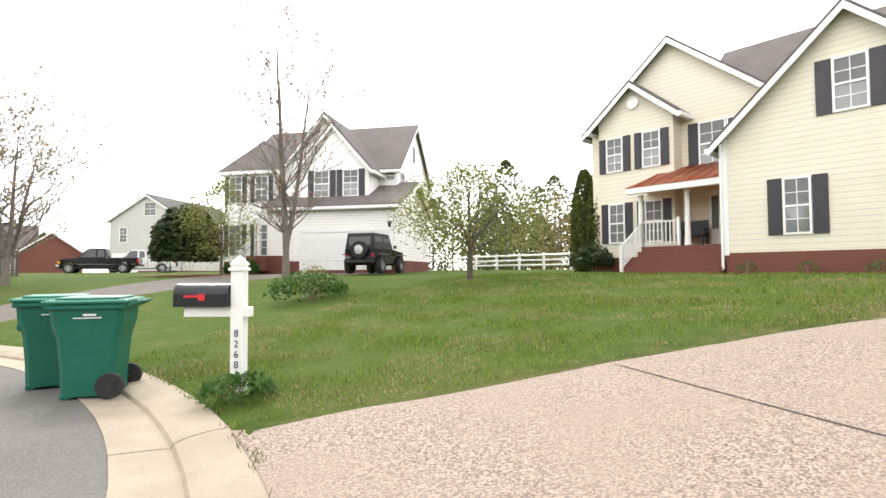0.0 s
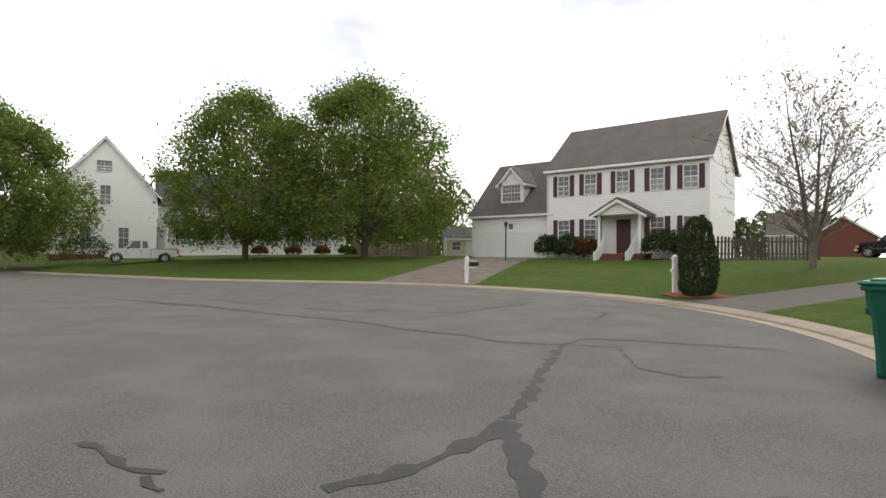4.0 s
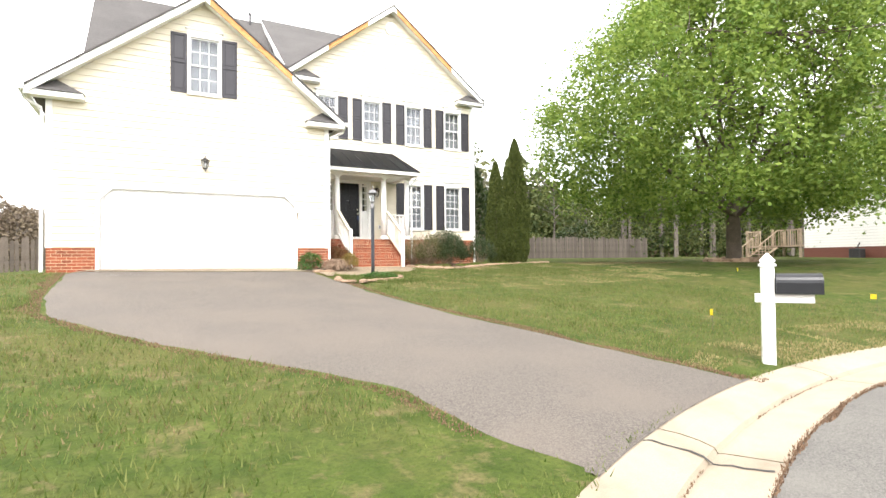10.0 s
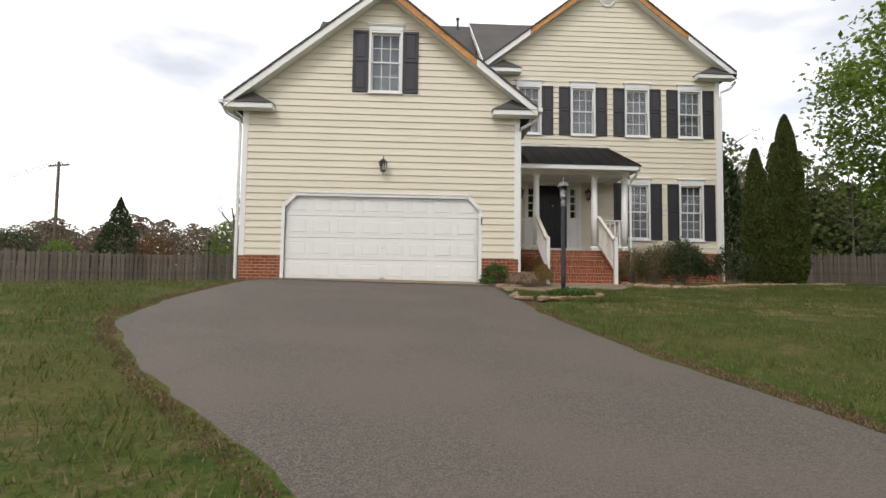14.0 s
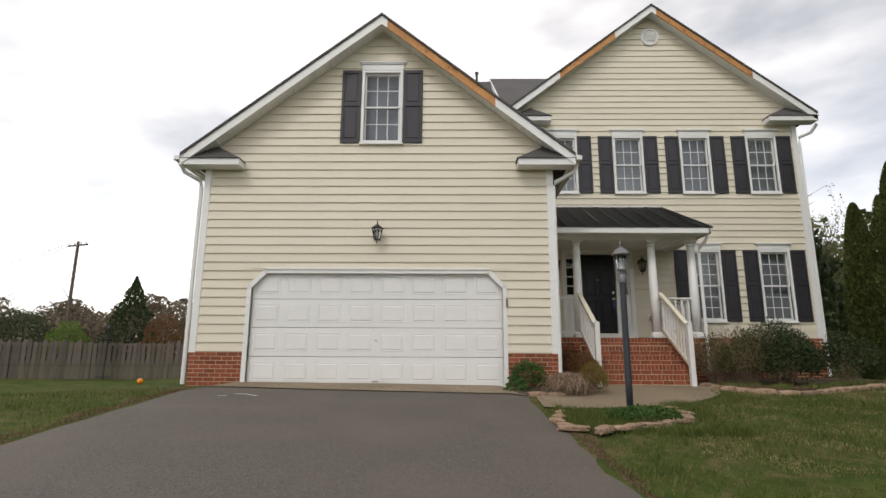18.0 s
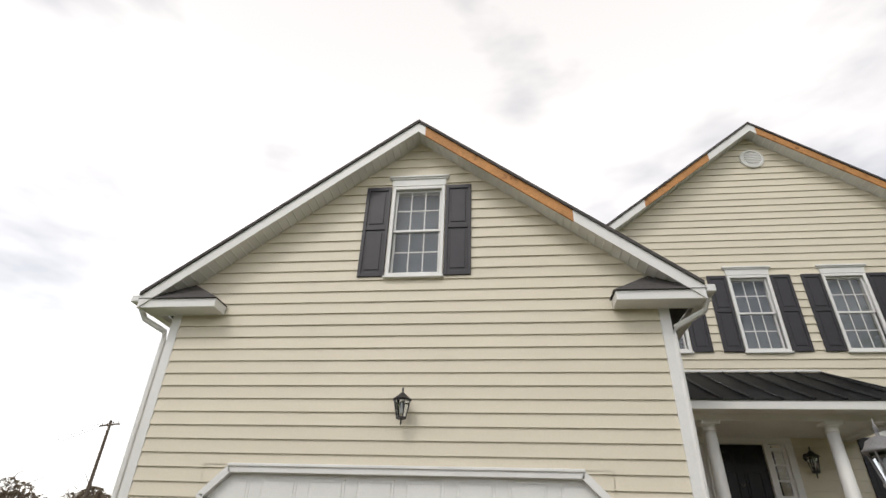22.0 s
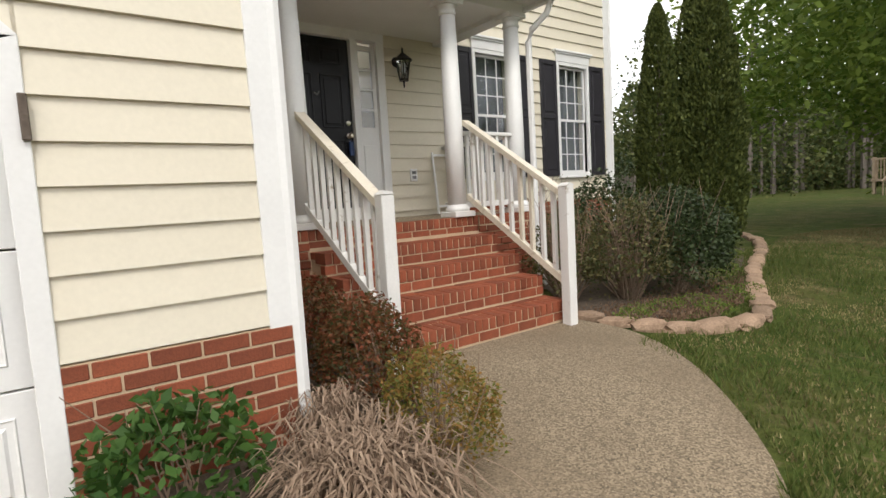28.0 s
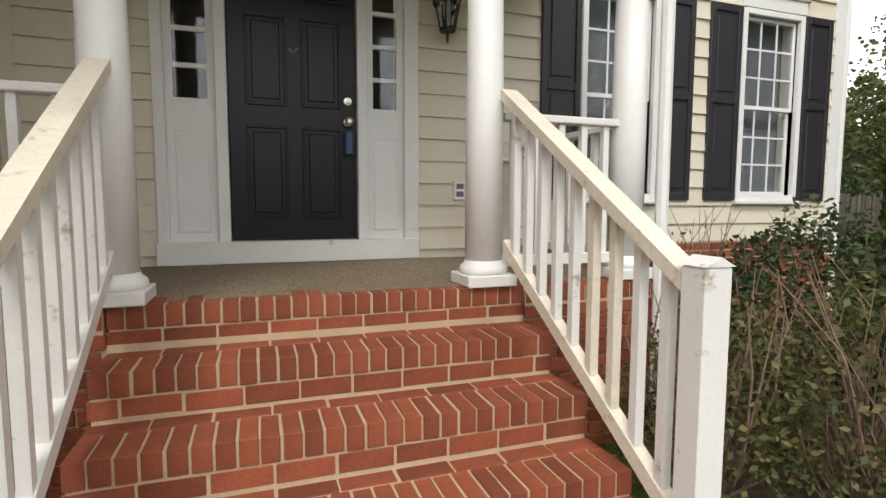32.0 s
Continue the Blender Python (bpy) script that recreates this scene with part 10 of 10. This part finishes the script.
def ragged(x, y):
    d, left, right = drive_edge(x, y)
    wob = 0.13 + 0.16 * noise.noise((x * 1.3, y * 1.3, 1.0))
    return d < max(0.02, wob) and (x < left + 0.05 or x > right - 0.05)


turf("dead_grass", ragged, 0.2, 4.6, -12.6, -1.0, 90000, 106, "brown leaf litter and dead grass along the driveway edge", (0.01, 0.035), 0.014, "litter", False)
turf("dead_grass", ragged, 6.0, 8.0, -12.6, -3.2, 60000, 107, "brown leaf litter and dead grass along the driveway edge", (0.01, 0.035), 0.014, "litter", False)
turf("dead_grass", off_paving, -2.0, 16.0, -12.0, 0.5, 36000, 108, "dead blades scattered through the lawn", (0.02, 0.06), 0.008, "straw", False)
turf("dead_grass", lambda x, y: ((x - 17.9) / 2.2) ** 2 + ((y - 0.8) / 1.0) ** 2 < 1 or ((x - 20.5) / 1.6) ** 2 + ((y + 0.4) / 0.7) ** 2 < 1, 15.5, 22.2, -1.3, 2.0, 26000, 109, "dead straw-coloured patch in the lawn", (0.012, 0.03), 0.014, "straw", False)
turf("grass", lambda x, y: y < np.interp(x, [6.35, 7.6, 8.7], [-2.3, -2.15, -1.5]) + 0.04 and x > 6.42, 6.4, 8.5, -3.7, -1.6, 16000, 110, "unmown grass in the stone ring round the lamp post", (0.05, 0.13))
turf("grass", lambda x, y: 0.0 < y - np.interp(x, [10.0, 10.6, 11.3, 12.2, 14.9], [-0.2, -0.4, -0.35, 0.05, 1.2]) < 0.35, 10.05, 14.8, -0.4, 1.6, 12000, 111, "grass growing inside the edging stones", (0.04, 0.1))
turf("kerb_weeds", lambda x, y: -0.10 * max(0.0, noise.noise((x * 1.6, y * 1.6, 7.0))) - 0.015 < road_gap(x, y) < 0.02, 3.0, 9.5, -19.5, -12.5, 420000, 115, "thin weeds and litter in the seam between asphalt and gutter", (0.006, 0.03), 0.009, "litter", False, STREET_Z + 0.004)
turf("grass", lambda x, y: abs(road_gap(x, y) - 0.42) < 0.02 and noise.noise((x * 0.9, y * 0.9, 9.0)) > 0.15, 3.0, 9.5, -16.5, -12.5, 60000, 116, "moss and grit in the gutter's groove", (0.004, 0.012), 0.008, "litter", False, STREET_Z - 0.005)
turf("dead_grass", lambda x, y: road_gap(x, y) > 0.8 and road_gap(x, y) < 1.9 + 1.2 * noise.noise((x * 0.6, y * 0.6, 6.0)) and off_paving(x, y) and noise.noise((x * 1.1, y * 1.1, 2.0)) > -0.15, 7.4, 19.0, -15.0, -9.0, 70000, 117, "dry straw-coloured strip of lawn along the kerb", (0.015, 0.05), 0.011, "thatch", False)
turf("leaf_litter", lambda x, y: 0.1 < y - np.interp(x, [9.8, 10.6, 11.3, 12.2, 14.9], [0.1, -0.35, -0.3, 0.1, 1.25]) < 1.1 and x > 10.05, 10.0, 14.8, -0.4, 2.4, 26000, 118, "dry leaf litter and twigs on the bed", (0.006, 0.03), 0.012, "litter", False, 0.1)
turf("dead_grass", lambda x, y: off_paving(x, y) and noise.noise((x * 1.3, y * 1.3, 11.0)) + 0.5 * noise.noise((x * 4.0, y * 4.0, 3.0)) > 0.02, 7.0, 18.0, -5.0, 1.5, 70000, 119, "dry thatch mottling the lawn by the front walk", (0.012, 0.04), 0.009, "thatch", False)
